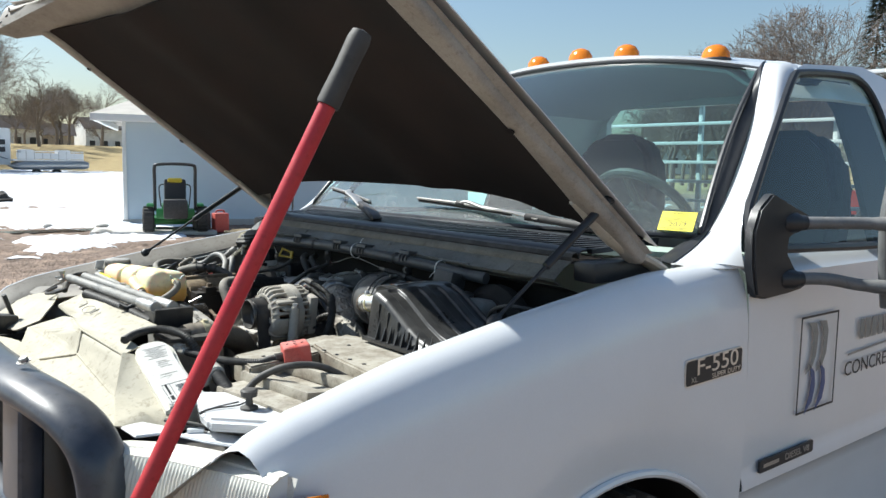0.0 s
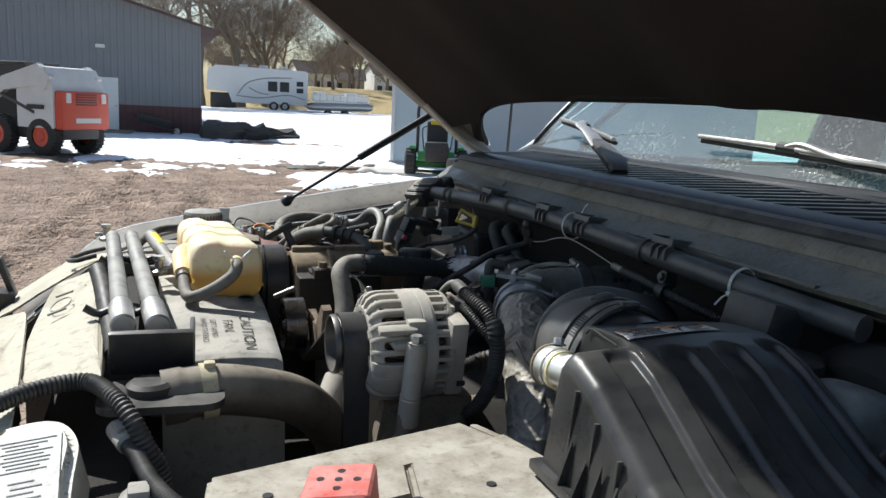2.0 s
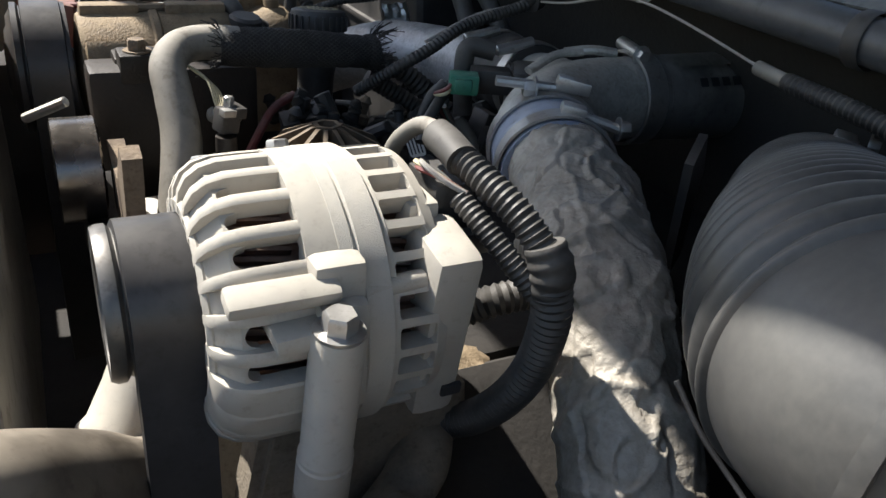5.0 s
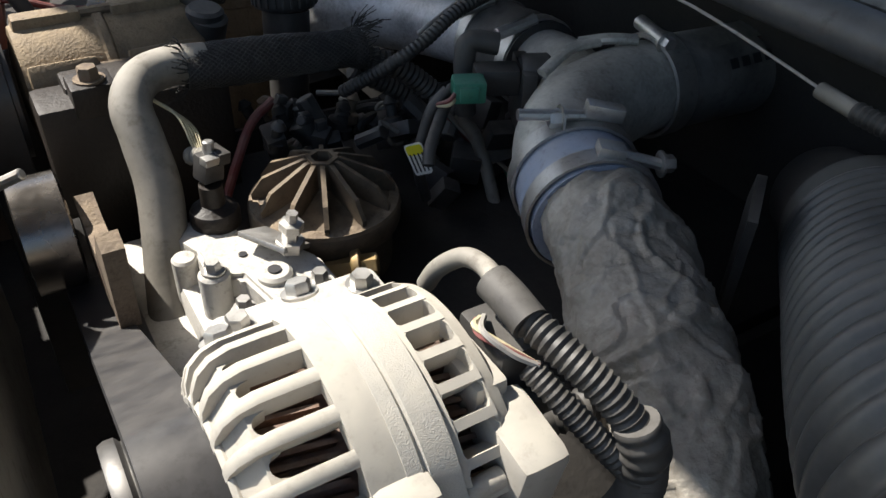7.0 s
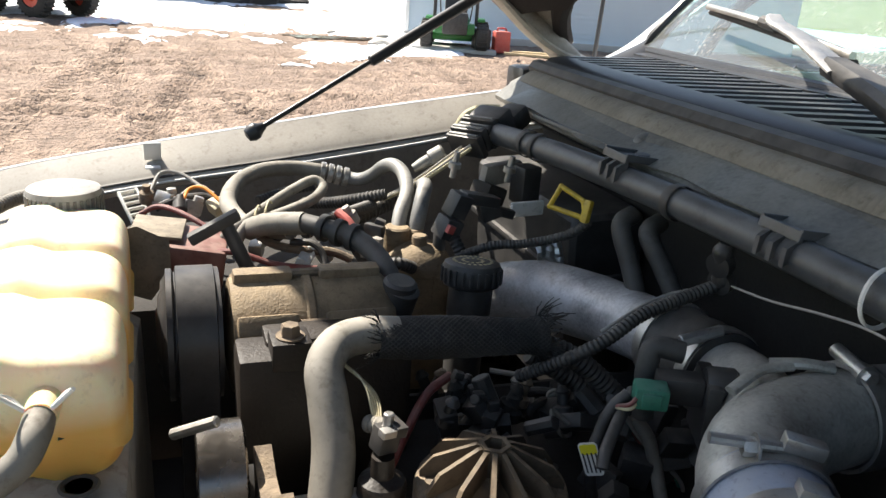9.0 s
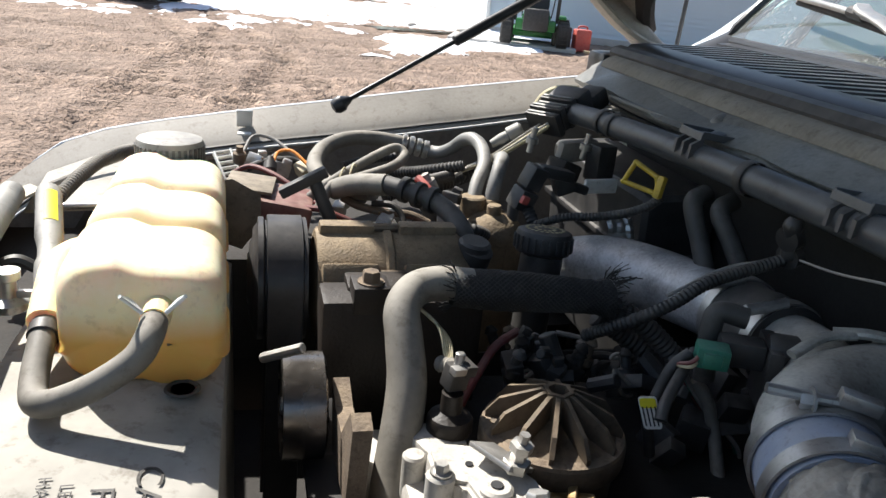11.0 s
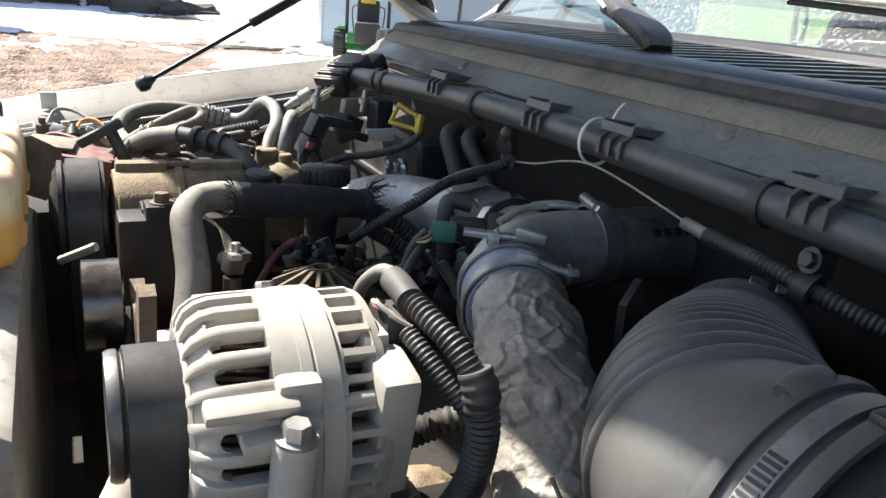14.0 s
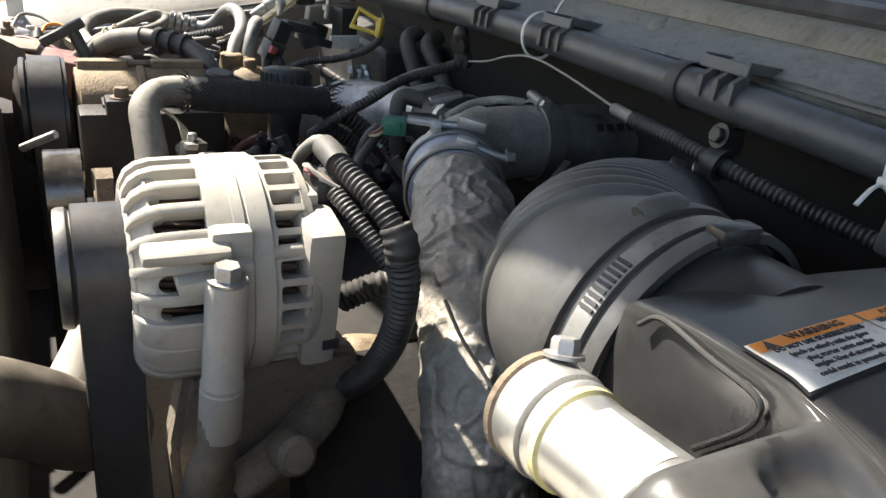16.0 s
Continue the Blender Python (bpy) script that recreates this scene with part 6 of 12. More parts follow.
letters("heading", "MINNESOTA", 0.008, SK @ Matrix.Translation((0.004, 0.025, 0.0006)), M_INK, stk, 0.0002)
letters("heading", "STATE PATROL", 0.007, SK @ Matrix.Translation((0.004, 0.017, 0.0006)), M_INK, stk, 0.0002)
bm = bmesh.new()
for i, w in enumerate((0.08, 0.07, 0.082, 0.05)):
    box(bm, (0, 0.009 - 0.004 * i, 0.0005), (w, 0.0012, 0.0004))
for w, y in ((0.08, -0.0225), (0.06, -0.0265)):
    box(bm, (0, y, 0.0005), (w, 0.0012, 0.0004))
bmesh.ops.transform(bm, matrix=SK, verts=bm.verts)
part("print_lines", bm, M_INK, stk, smooth=False)

# fender badge, engine badge, door decal
SIDE = lambda x, z, y=-1.018: Matrix(((1, 0, 0, x), (0, 0, -1, y), (0, 1, 0, z), (0, 0, 0, 1)))
badge = thing("fender_badge", "black and chrome model badge on the fender", "badge", (0.40, -1.01, 1.15))
bm = bmesh.new()
plate(bm, rounded(0.245, 0.066, 0.010), 0.006, SIDE(0.402, 1.148, -1.012) @ Matrix.Rotation(radians(1.2), 4, "Z"))
part("plaque", bm, M_CHROME, badge)
bm = bmesh.new()
plate(bm, rounded(0.238, 0.059, 0.008), 0.0068, SIDE(0.402, 1.148, -1.012) @ Matrix.Rotation(radians(1.2), 4, "Z"))
part("field", bm, M_INK, badge)
letters("model_letters", "F-550", 0.058, SIDE(0.412, 1.157, -1.0190) @ Matrix.Rotation(radians(1.2), 4, "Z"), M_CHROME, badge, 0.0012, xs=1.38)
letters("series_letters", "SUPER DUTY", 0.0175, SIDE(0.452, 1.128, -1.0190) @ Matrix.Rotation(radians(1.2), 4, "Z"), M_CHROME, badge, 0.0010, xs=1.25)
letters("trim_letters", "XL", 0.018, SIDE(0.315, 1.128, -1.0190), M_STEEL, badge, 0.0010, xs=1.2)
eb = thing("engine_badge", "narrow black diesel badge on the door", "badge", (0.77, -1.01, 0.845))
bm = bmesh.new()
plate(bm, rounded(0.29, 0.034, 0.006), 0.006, SIDE(0.777, 0.842, -1.018))
part("plaque", bm, M_INK, eb)
letters("letters", "DIESEL V8", 0.026, SIDE(0.83, 0.842, -1.0245), M_STEEL, eb, 0.0008, xs=1.2)
bm = bmesh.new()
box(bm, (0.69, -1.0245, 0.842), (0.08, 0.001, 0.010))
part("script_bar", bm, M_STEEL, eb, smooth=False)
dec = thing("door_decal", "blue company mark and grey lettering on the door", "decal", (1.0, -1.02, 1.1))
bm = bmesh.new()
for w, h, x, z in ((0.215, 0.006, 0.92, 1.222), (0.215, 0.006, 0.92, 0.952), (0.006, 0.276, 0.8135, 1.087), (0.006, 0.276, 1.0265, 1.087)):
    box(bm, (x, -1.0225, z), (w, 0.001, h))
part("border", bm, M_INK, dec, smooth=False)
for k, (x, zz) in enumerate(((0.885, 1.13), (0.885, 1.03), (0.945, 1.13), (0.945, 1.03))):
    bm = bmesh.new()
    top = zz > 1.1
    o = [(-0.035, 0.075), (0.012, 0.072), (0.026, 0.04), (0.020, -0.02), (0.0, -0.055), (-0.035, -0.07), (-0.006, -0.03), (0.0, 0.02), (-0.008, 0.055)] if top else [(-0.02, 0.06), (0.018, 0.03), (0.026, -0.01), (0.012, -0.055), (-0.03, -0.085), (-0.004, -0.03), (0.002, 0.01), (-0.008, 0.04)]
    plate(bm, o, 0.001, SIDE(x, zz, -1.0222))
    part("mark", bm, M_BLUEINK if not top else M_WIRE, dec, smooth=False)
bm = bmesh.new()
for x, w in ((1.19, 0.022), (1.23, 0.03), (1.275, 0.03), (1.32, 0.03), (1.37, 0.034)):
    box(bm, (x, -1.0225, 1.15), (w, 0.001, 0.062))
part("name_bar", bm, M_WIRE, dec, smooth=False)
letters("trade_letters", "CONCRETE", 0.062, SIDE(1.275, 1.035, -1.0225), M_INK, dec, 0.0005, xs=1.15)
bm = bmesh.new()
box(bm, (1.32, -1.0225, 1.088), (0.42, 0.001, 0.006), 0, (0, -2, 0))
part("underline", bm, M_WIRE, dec, smooth=False)

# ---- cowl ----
COWL = [(0.035, 1.352), (0.012, 1.364), (0.010, 1.370), (0.060, 1.404), (0.072, 1.4115)]
bow = lambda y: 0.050 * (abs(y) / 0.8) ** 2.2
cowl = thing("cowl", "grey cowl panel with a black plastic vent grille", "cowl", (0, 0, 1.35))


def strip(bm, prof, y0=-0.80, y1=0.80, ny=48):
    n = len(prof) - 1

    def f(u, v):
        k = v * n
        i = min(int(k + 1e-9), n - 1)
        a, b = prof[i], prof[i + 1]
        t = k - i
        y = y0 + (y1 - y0) * u
        return Vector((a[0] + (b[0] - a[0]) * t + bow(y), y, a[1] + (b[1] - a[1]) * t - 0.010 * (abs(y) / 0.8) ** 2))
    surf(bm, f, ny, n)
    return bm


bm = bmesh.new()
strip(bm, [COWL[0], COWL[1], COWL[2], (0.034, 1.388), (0.037, 1.3925), (0.060, 1.404), (0.072, 1.4115)])
solid(bm, 0.002)
part("panel", bm, M_COWLPAN, cowl, "dusty grey-beige painted cowl panel")
bm = bmesh.new()
strip(bm, [(0.13, 0.80), (0.13, 1.26), (0.10, 1.33), (0.035, 1.350)])
solid(bm, 0.002)
part("firewall", bm, M_DARKBAY, cowl, "grimy dark firewall")
bm = bmesh.new()
strip(bm, [(0.068, 1.408), (0.066, 1.418), (0.072, 1.427), (0.084, 1.430), (0.092, 1.424), (0.096, 1.414)])
solid(bm, 0.002)
part("bulb_seal", bm, M_RUBBER, cowl, "black rubber hood seal")
bm = bmesh.new()
strip(bm, [(0.094, 1.415), (0.097, 1.428), (0.103, 1.433), (0.128, 1.436), (0.132, 1.436)])
strip(bm, [(0.262, 1.445), (0.29, 1.448), (0.33, 1.44)])
solid(bm, 0.002)
part("cowl_strip", bm, M_BLKCLEAN, cowl, "smooth black cowl trim")
bm = bmesh.new()


def foam(u, v):
    y = 0.77 - 1.53 * u
    ridge = 0.0013 * abs(math.sin(math.pi * y / 0.0068)) * (0.35 + 0.65 * max(0, min(1, (0.25 - y) / 0.3)))
    h = 0.0035 * math.sin(math.pi * v) + ridge * math.sin(math.pi * v)
    return Vector((0.0430 + 0.0235 * v + bow(y) - 0.62 * h, y, 1.3970 + 0.0175 * v + 0.78 * h - 0.010 * (abs(y) / 0.8) ** 2))


surf(bm, foam, 1400, 4)
solid(bm, 0.001)
part("foam_strip", bm, M_FOAM, cowl, "dirty beige ribbed foam strip")
bm = bmesh.new()


def flap(u, v):
    y = 0.70 - 1.36 * u
    w = 0.004 * math.sin(y * 21) + 0.003 * math.sin(y * 47 + 1)
    return Vector((0.004 + 0.034 * v + bow(y) - w * (1 - v), y, 1.3745 + 0.018 * v + 0.003 * math.sin(y * 13) - 0.010 * (abs(y) / 0.8) ** 2))


surf(bm, flap, 90, 4)
solid(bm, 0.0018)
part("lower_flap", bm, M_COWLPAN, cowl, "wavy grey insulation edge over the harness")
for y in (0.56, 0.33, 0.12, -0.17, -0.44):
    bm = bmesh.new()
    lathe(bm, [(0.009, 0), (0.010, 0.001), (0.007, 0.003), (0.002, 0.004)], (0.036 + bow(y), y, 1.389 - 0.010 * (abs(y) / 0.8) ** 2), Vector((-0.55, 0, 0.8)), 16)
    part("rivet", bm, M_COWLPAN, cowl)
# slanted slats of the vent
for i in range(42):
    y = 0.80 - i * 0.0400
    if y < -0.80:
        break
    bm = bmesh.new()
    a = Vector((0.130 + bow(y), y, 1.4355 - 0.010 * (abs(y) / 0.8) ** 2))
    yb = max(-0.82, y - 0.085)
    b = Vector((0.264 + bow(yb), yb, 1.4445 - 0.010 * (abs(yb) / 0.8) ** 2))
    d = (b - a).normalized()
    nrm = Vector((0, 0, 1))
    s = d.cross(nrm).normalized()
    vs = []
    for p in (a, b):
        vs.append([bm.verts.new(p + q) for q in (s * 0.0085, s * 0.0085 - nrm * 0.012 + s * 0.003, -s * 0.0085 - nrm * 0.012 + s * 0.003, -s * 0.0085)])
    for k in range(4):
        bm.faces.new((vs[0][k], vs[0][(k + 1) % 4], vs[1][(k + 1) % 4], vs[1][k]))
    part("slat", bm, M_BLKCLEAN, cowl, smooth=False)
bm = bmesh.new()
strip(bm, [(0.12, 1.395), (0.30, 1.395)])
part("vent_floor", bm, M_LINER, cowl)
# end caps of the cowl
for s in (-1, 1):
    bm = bmesh.new()
    box(bm, (0.24, s * 0.845, 1.378), (0.26, 0.07, 0.05), 0.012)
    part("end_cap", bm, M_BLKCLEAN, cowl)

# wipers
def flat_bar(bm, pts, widths, thick):
    """A flat bar with chamfered edges along points, lying level across its way."""
    pts = [Vector(p) for p in pts]
    rings = []
    for i, p in enumerate(pts):
        d = (pts[min(i + 1, len(pts) - 1)] - pts[max(i - 1, 0)]).normalized()
        side = d.cross(Vector((0, 0, 1))).normalized()
        up = side.cross(d)
        w, h = widths[i] / 2, thick / 2
        rings.append([bm.verts.new(p + side * (w * a) + up * (h * b)) for a, b in ((1, -0.3), (1, 0.3), (0.72, 1), (-0.72, 1), (-1, 0.3), (-1, -0.3), (-0.8, -1), (0.8, -1))])
    for r, q in zip(rings, rings[1:]):
        for k in range(8):
            bm.faces.new((r[k], r[(k + 1) % 8], q[(k + 1) % 8], q[k]))
    bm.faces.new(rings[0][::-1])
    bm.faces.new(rings[-1])


def wiper(base, knee, mid, tip_a, tip_b, group="windshield wipers"):
    w = thing("wiper", "black windshield wiper with a silver blade frame", "wiper", base, group)
    base, knee, mid, tip_a, tip_b = map(Vector, (base, knee, mid, tip_a, tip_b))
    bm = bmesh.new()
    c = spline([base + (base - knee) * 0.10 - Vector((0, 0, 0.010)), base, base.lerp(knee, 0.5) + Vector((0, 0, 0.003)), knee + (knee - base) * 0.12], 5)
    n = len(c) - 1
    flat_bar(bm, c, [0.028 + 0.012 * math.sin(math.pi * min(1, 0.1 + i / n)) for i in range(n + 1)], 0.020)
    part("arm_cover", bm, M_BLKPLAST, w)
    heart = tip_a.lerp(tip_b, 0.5)
    bm = bmesh.new()
    c = spline([knee.lerp(base, 0.05), knee.lerp(mid, 0.55) + Vector((0, 0, 0.004)), mid, mid.lerp(heart, 0.7) + Vector((0, 0, 0.012)), heart + Vector((0, 0, 0.006))], 6)
    n = len(c) - 1
    flat_bar(bm, c, [0.036 - 0.020 * min(1, 1.2 * i / n) for i in range(n + 1)], 0.007)
    part("arm", bm, M_STEEL, w, "bare metal arm")
    bm = bmesh.new()
    flat_bar(bm, spline([tip_a, heart + Vector((-0.002, 0, 0.004)), tip_b], 10), [0.009 + 0.003 * math.sin(math.pi * i / 20) for i in range(21)], 0.008)
    part("blade_frame", bm, M_STEEL, w, "worn silver blade frame")
    bm = bmesh.new()
    off = Vector((0.006, 0, -0.008))
    sweep(bm, spline([tip_a + off, heart + off * 0.8, tip_b + off], 10), 0.0045, 6)
    part("blade", bm, M_RUBBER, w)
    bm = bmesh.new()
    along = (tip_a - tip_b).normalized()
    cyl(bm, heart - along * 0.022 + Vector((0, 0, 0.004)), heart + along * 0.022 + Vector((0, 0, 0.004)), 0.0085, 10, 0.003)
    part("clip", bm, M_BLKPLAST, w)
    return w


wiper((0.158, 0.088, 1.450), (0.203, 0.232, 1.478), (0.244, 0.385, 1.515), (0.330, 0.640, 1.524), (0.268, 0.285, 1.490))
wiper((0.40, -0.74, 1.445), (0.335, -0.47, 1.474), (0.325, -0.27, 1.492), (0.300, 0.045, 1.510), (0.335, -0.36, 1.486))

# ---- engine bay: alternator, belts, compressor ----
X, Y, Z = Vector((1, 0, 0)), Vector((0, 1, 0)), Vector((0, 0, 1))


def alternator():
    cy, cz, R = -0.236, 1.2365, 0.0705
    C = lambda x: Vector((x, cy, cz))
    al = thing("alternator", "dust-covered cast aluminium alternator with slotted ends", "alternator", (-0.33, cy, cz - R))

    def shell(bm, x0, x1, a0, a1, r_out, r_in, n=3, dome=0.0):
        """A piece of the round wall between two angles."""
        k = []
        for i in range(n + 1):
            t = radians(a0 + (a1 - a0) * i / n)
            d = Vector((0, math.cos(t), math.sin(t)))
            k.append([bm.verts.new(C(x) + d * r) for x, r in ((x0, r_in), (x0, r_out - dome), (x1, r_out), (x1, r_in))])
        for p, q in zip(k, k[1:]):
            for j in range(4):
                bm.faces.new((p[j], p[(j + 1) % 4], q[(j + 1) % 4], q[j]))
        bm.faces.new(k[0])
        bm.faces.new(k[-1][::-1])

    def scallop(bm, x, depth, a0, a1, r_out, r_in, n=8):
        """The half-round end of a slot, filled towards its corners."""
        rows = []
        for i in range(n + 1):
            f = 2 * i / n - 1
            t = radians(a0 + (a1 - a0) * i / n)
            d = Vector((0, math.cos(t), math.sin(t)))
            xe = x + depth * (1 - math.sqrt(max(0, 1 - f * f)))
            rows.append([bm.verts.new(C(xx) + d * r) for xx, r in ((x - depth * 0.2, r_out), (xe, r_out), (xe, r_in), (x - depth * 0.2, r_in))])
        for p, q in zip(rows, rows[1:]):
            for k in range(3):
                bm.faces.new((p[k], p[k + 1], q[k + 1], q[k]))

    # front end: collar by the band, curved ribs over the shoulder, spider in the face
    def finger(bm, a0, a1, taper=0.0):
        """A rib that runs along the barrel and bends over the shoulder into the face."""
        prof = [(-0.3480, 0.0703, 0.0600), (-0.3600, 0.0703, 0.0600), (-0.3740, 0.0699, 0.0600), (-0.3820, 0.0678, 0.0590), (-0.3880, 0.0635, 0.0550), (-0.3915, 0.0570, 0.0510), (-0.3925, 0.0500, 0.0470)]
        rows = []
        for k, (x, ro, ri) in enumerate(prof):
            w = taper * k / (len(prof) - 1)
            row = []
            for r, ang in ((ri, a0 + w), (ro - 0.0008, a0 + w), (ro, a0 + w + 1.2), (ro, a1 - w - 1.2), (ro - 0.0008, a1 - w), (ri, a1 - w)):
                t = radians(ang)
                row.append(bm.verts.new(C(x) + Vector((0, math.cos(t), math.sin(t))) * r))
            rows.append(row)
        for p, q in zip(rows, rows[1:]):
            for m in range(6):
                bm.faces.new((p[m], p[(m + 1) % 6], q[(m + 1) % 6], q[m]))
        bm.faces.new(rows[0])
        bm.faces.new(rows[-1][::-1])
        bmesh.ops.recalc_face_normals(bm, faces=bm.faces)

    bm = bmesh.new()
    lathe(bm, [(0.062, 0.0), (0.0703, 0.0), (R, 0.002), (R, 0.016), (0.062, 0.016)], C(-0.350), X, 72, caps=False)
    lathe(bm, [(0.0440, 0.0030), (0.0450, 0.0), (0.0510, -0.0006), (0.0530, 0.0014), (0.0520, 0.0050), (0.0450, 0.0060)], C(-0.3918), X, 72, caps=False)
    # sunk channels between the ribs, ending at the slots
    lathe(bm, [(0.0480, 0.0006), (0.0530, 0.0018), (0.0580, 0.0055), (0.0622, 0.0095), (0.0640, 0.0120), (0.0570, 0.0120), (0.0540, 0.0085), (0.0480, 0.0055)], C(-0.3910), X, 72, caps=False)
    ribs, spokes = [], []
    for i in range(24):
        a = i * 15 + 4
        rb_ = bmesh.new()
        panel_, fin_ = 180 < a < 206, 206 < a < 262
        finger(rb_, a, a + (15.4 if panel_ else 8.0 if fin_ else 5.6), 0.0 if panel_ else 0.4)
        if fin_:
            shell(rb_, -0.3760, -0.3480, a + 8.5, a + 15.3, 0.0655, 0.0610, 2, 0.0)
        elif not panel_:
            scallop(rb_, -0.3790, 0.0065, a + 5.5, a + 15.1, 0.0640, 0.0570)
        ribs.append(rb_)
    for i in range(6):
        t = radians(60 * i + 20)
        d = Vector((0, math.cos(t), math.sin(t)))
        e = X.cross(d)
        sp = bmesh.new()
        p0, p1 = C(-0.3900) + d * 0.020, C(-0.3905) + d * 0.047
        vs = [sp.verts.new(p) for p in (p0 - e * 0.007, p0 + e * 0.007, p1 + e * 0.0045, p1 - e * 0.0045)]
        vb = [sp.verts.new(v.co + X * 0.008) for v in vs]
        sp.faces.new(vs[::-1])
        sp.faces.new(vb)
        for k in range(4):
            sp.faces.new((vs[k], vs[(k + 1) % 4], vb[(k + 1) % 4], vb[k]))
        spokes.append(sp)
    lathe(bm, [(0.024, 0), (0.024, 0.012), (0.0, 0.012)], C(-0.393), X, 32, caps=False)
    front = part("front_housing", bm, M_ALT, al)
    for rb_ in ribs:
        part("rib", rb_, M_ALT, front)
    for sp in spokes:
        part("spoke", sp, M_ALT, front)
    # stator band with its seam
    bm = bmesh.new()
    lathe(bm, [(0.066, 0.0), (R + 0.0004, 0.0006), (R + 0.0006, 0.007), (R - 0.0008, 0.0078), (R - 0.0008, 0.0086), (R + 0.0006, 0.0094), (R + 0.0004, 0.0215), (0.066, 0.022)], C(-0.336), X, 72, caps=False)
    part("stator_band", bm, M_ALTBAND, al)
    # rear end
    bm = bmesh.new()
    lathe(bm, [(0.060, 0.0), (R - 0.002, 0.0), (R - 0.0015, 0.003), (0.060, 0.003)], C(-0.314), X, 72, caps=False)
    lathe(bm, [(0.060, 0.0), (0.0680, 0.0), (0.0660, 0.006), (0.054, 0.011), (0.02, 0.013), (0.001, 0.013)], C(-0.292), X, 72, caps=False)
    rear = part("rear_housing", bm, M_ALT, al)
    for i in range(28):
        a = i * 360 / 28
        bm = bmesh.new()
        shell(bm, -0.3115, -0.2915, a, a + 3.6, 0.0685, 0.056, 2, 0.0)
        scallop(bm, -0.3112, 0.0016, a + 3.5, a + 12.9, 0.0684, 0.058, 6)
        scallop(bm, -0.2918, -0.0016, a + 3.5, a + 12.9, 0.0680, 0.058, 6)
        part("rib", bm, M_ALT, rear)
    # windings within
    bm = bmesh.new()
    lathe(bm, [(0.02, 0), (0.044, 0.001), (0.046, 0.008), (0.046, 0.088), (0.045, 0.094), (0.01, 0.094)], C(-0.381), X, 40)
    for i in range(60):
        t = 2 * math.pi * i / 60
        d = Vector((0, math.cos(t), math.sin(t)))
        for xa, xb in ((-0.377, -0.350), (-0.315, -0.292)):
            box(bm, C((xa + xb) / 2) + d * 0.0490, (xb - xa, 0.0022, 0.005), 0, Matrix((X, X.cross(d), d)).transposed() @ Matrix.Rotation(radians(9), 3, "Z"))
    part("winding", bm, M_COPPER, al, "dark copper windings")
    # ear with through bolt at the seam, and front brace pad
    bm = bmesh.new()
    bm.free()
    for c, s, bv, rot in (((-0.3385, -0.2885, 1.2690), (0.024, 0.026, 0.030), 0.004, None), ((-0.3385, -0.2990, 1.2400), (0.023, 0.020, 0.056), 0.005, None)):
        bm = bmesh.new()
        box(bm, c, s, bv, rot)
        part("ear", bm, M_ALT, al)
    bm = bmesh.new()
    box(bm, (-0.3640, -0.3015, 1.2745), (0.048, 0.014, 0.008), 0.003, (20, 0, 0))
    part("ledge", bm, M_ALT, al, "cast ledge beside the ear")
    bm = bmesh.new()
    cyl(bm, (-0.356, -0.297, 1.2675), (-0.349, -0.297, 1.2675), 0.0042, 12, 0.001)
    part("through_bolt", bm, M_BRASS, al, "rust-brown bolt end")
    bm = bmesh.new()
    cyl(bm, (-0.328, -0.296, 1.266), (-0.296, -0.294, 1.266), 0.0048, 14, 0.001)
    part("long_bolt", bm, M_ALT, al)
    # regulator block and plug
    bm = bmesh.new()
    box(bm, (-0.2840, -0.2800, 1.2340), (0.024, 0.040, 0.100), 0.006, (10, 0, 0))
    box(bm, (-0.2880, -0.2580, 1.2820), (0.016, 0.030, 0.022), 0.003)
    part("rear_block", bm, M_ALT, al, "cast rear regulator block")
    bm = bmesh.new()
    box(bm, (-0.2690, -0.2500, 1.2850), (0.022, 0.034, 0.026), 0.003)
    box(bm, (-0.2600, -0.2600, 1.2680), (0.020, 0.030, 0.012), 0.002)
    part("plug", bm, M_BLKPLAST, al, "black plug-in connector")
    bm = bmesh.new()
    box(bm, (-0.2765, -0.2945, 1.1985), (0.011, 0.003, 0.007), 0.001, (10, 0, 0))
    part("slot", bm, M_INK, al)
    for x, y in ((-0.372, -0.190), (-0.330, -0.176)):
        bm = bmesh.new()
        hexbolt(bm, (x, y, 1.2855), (0, 0.35, 1), 0.0062, 0.006)
        part("bolt", bm, M_STEEL, al)
    # pulley
    bm = bmesh.new()
    prof = [(0.008, 0.024), (0.027, 0.024), (0.0315, 0.020), (0.0338, 0.004), (0.0342, -0.001), (0.0364, -0.0018), (0.0378, 0.001), (0.0378, 0.005), (0.0352, 0.007)]
    for k in range(6):
        prof += [(0.0362, 0.0085 + 0.0042 * k), (0.0345, 0.0106 + 0.0042 * k)]
    prof += [(0.0365, 0.036), (0.0365, 0.041), (0.030, 0.042), (0.012, 0.046)]
    lathe(bm, prof, C(-0.4280) + Vector((0, 0.010, 0.0015)), X, 48, caps=False)
    pl = part("pulley", bm, M_DULLPULLEY, al, "dull dark grooved pulley with a dished face")
    bm = bmesh.new()
    lathe(bm, [(0.010, 0), (0.010, 0.005), (0.006, 0.006)], C(-0.4040) + Vector((0, 0.010, 0.0015)), -X, 6)
    part("nut", bm, M_STEEL, pl)
    return al


alt_ob = alternator()
alt_ob.location.x -= 0.0085


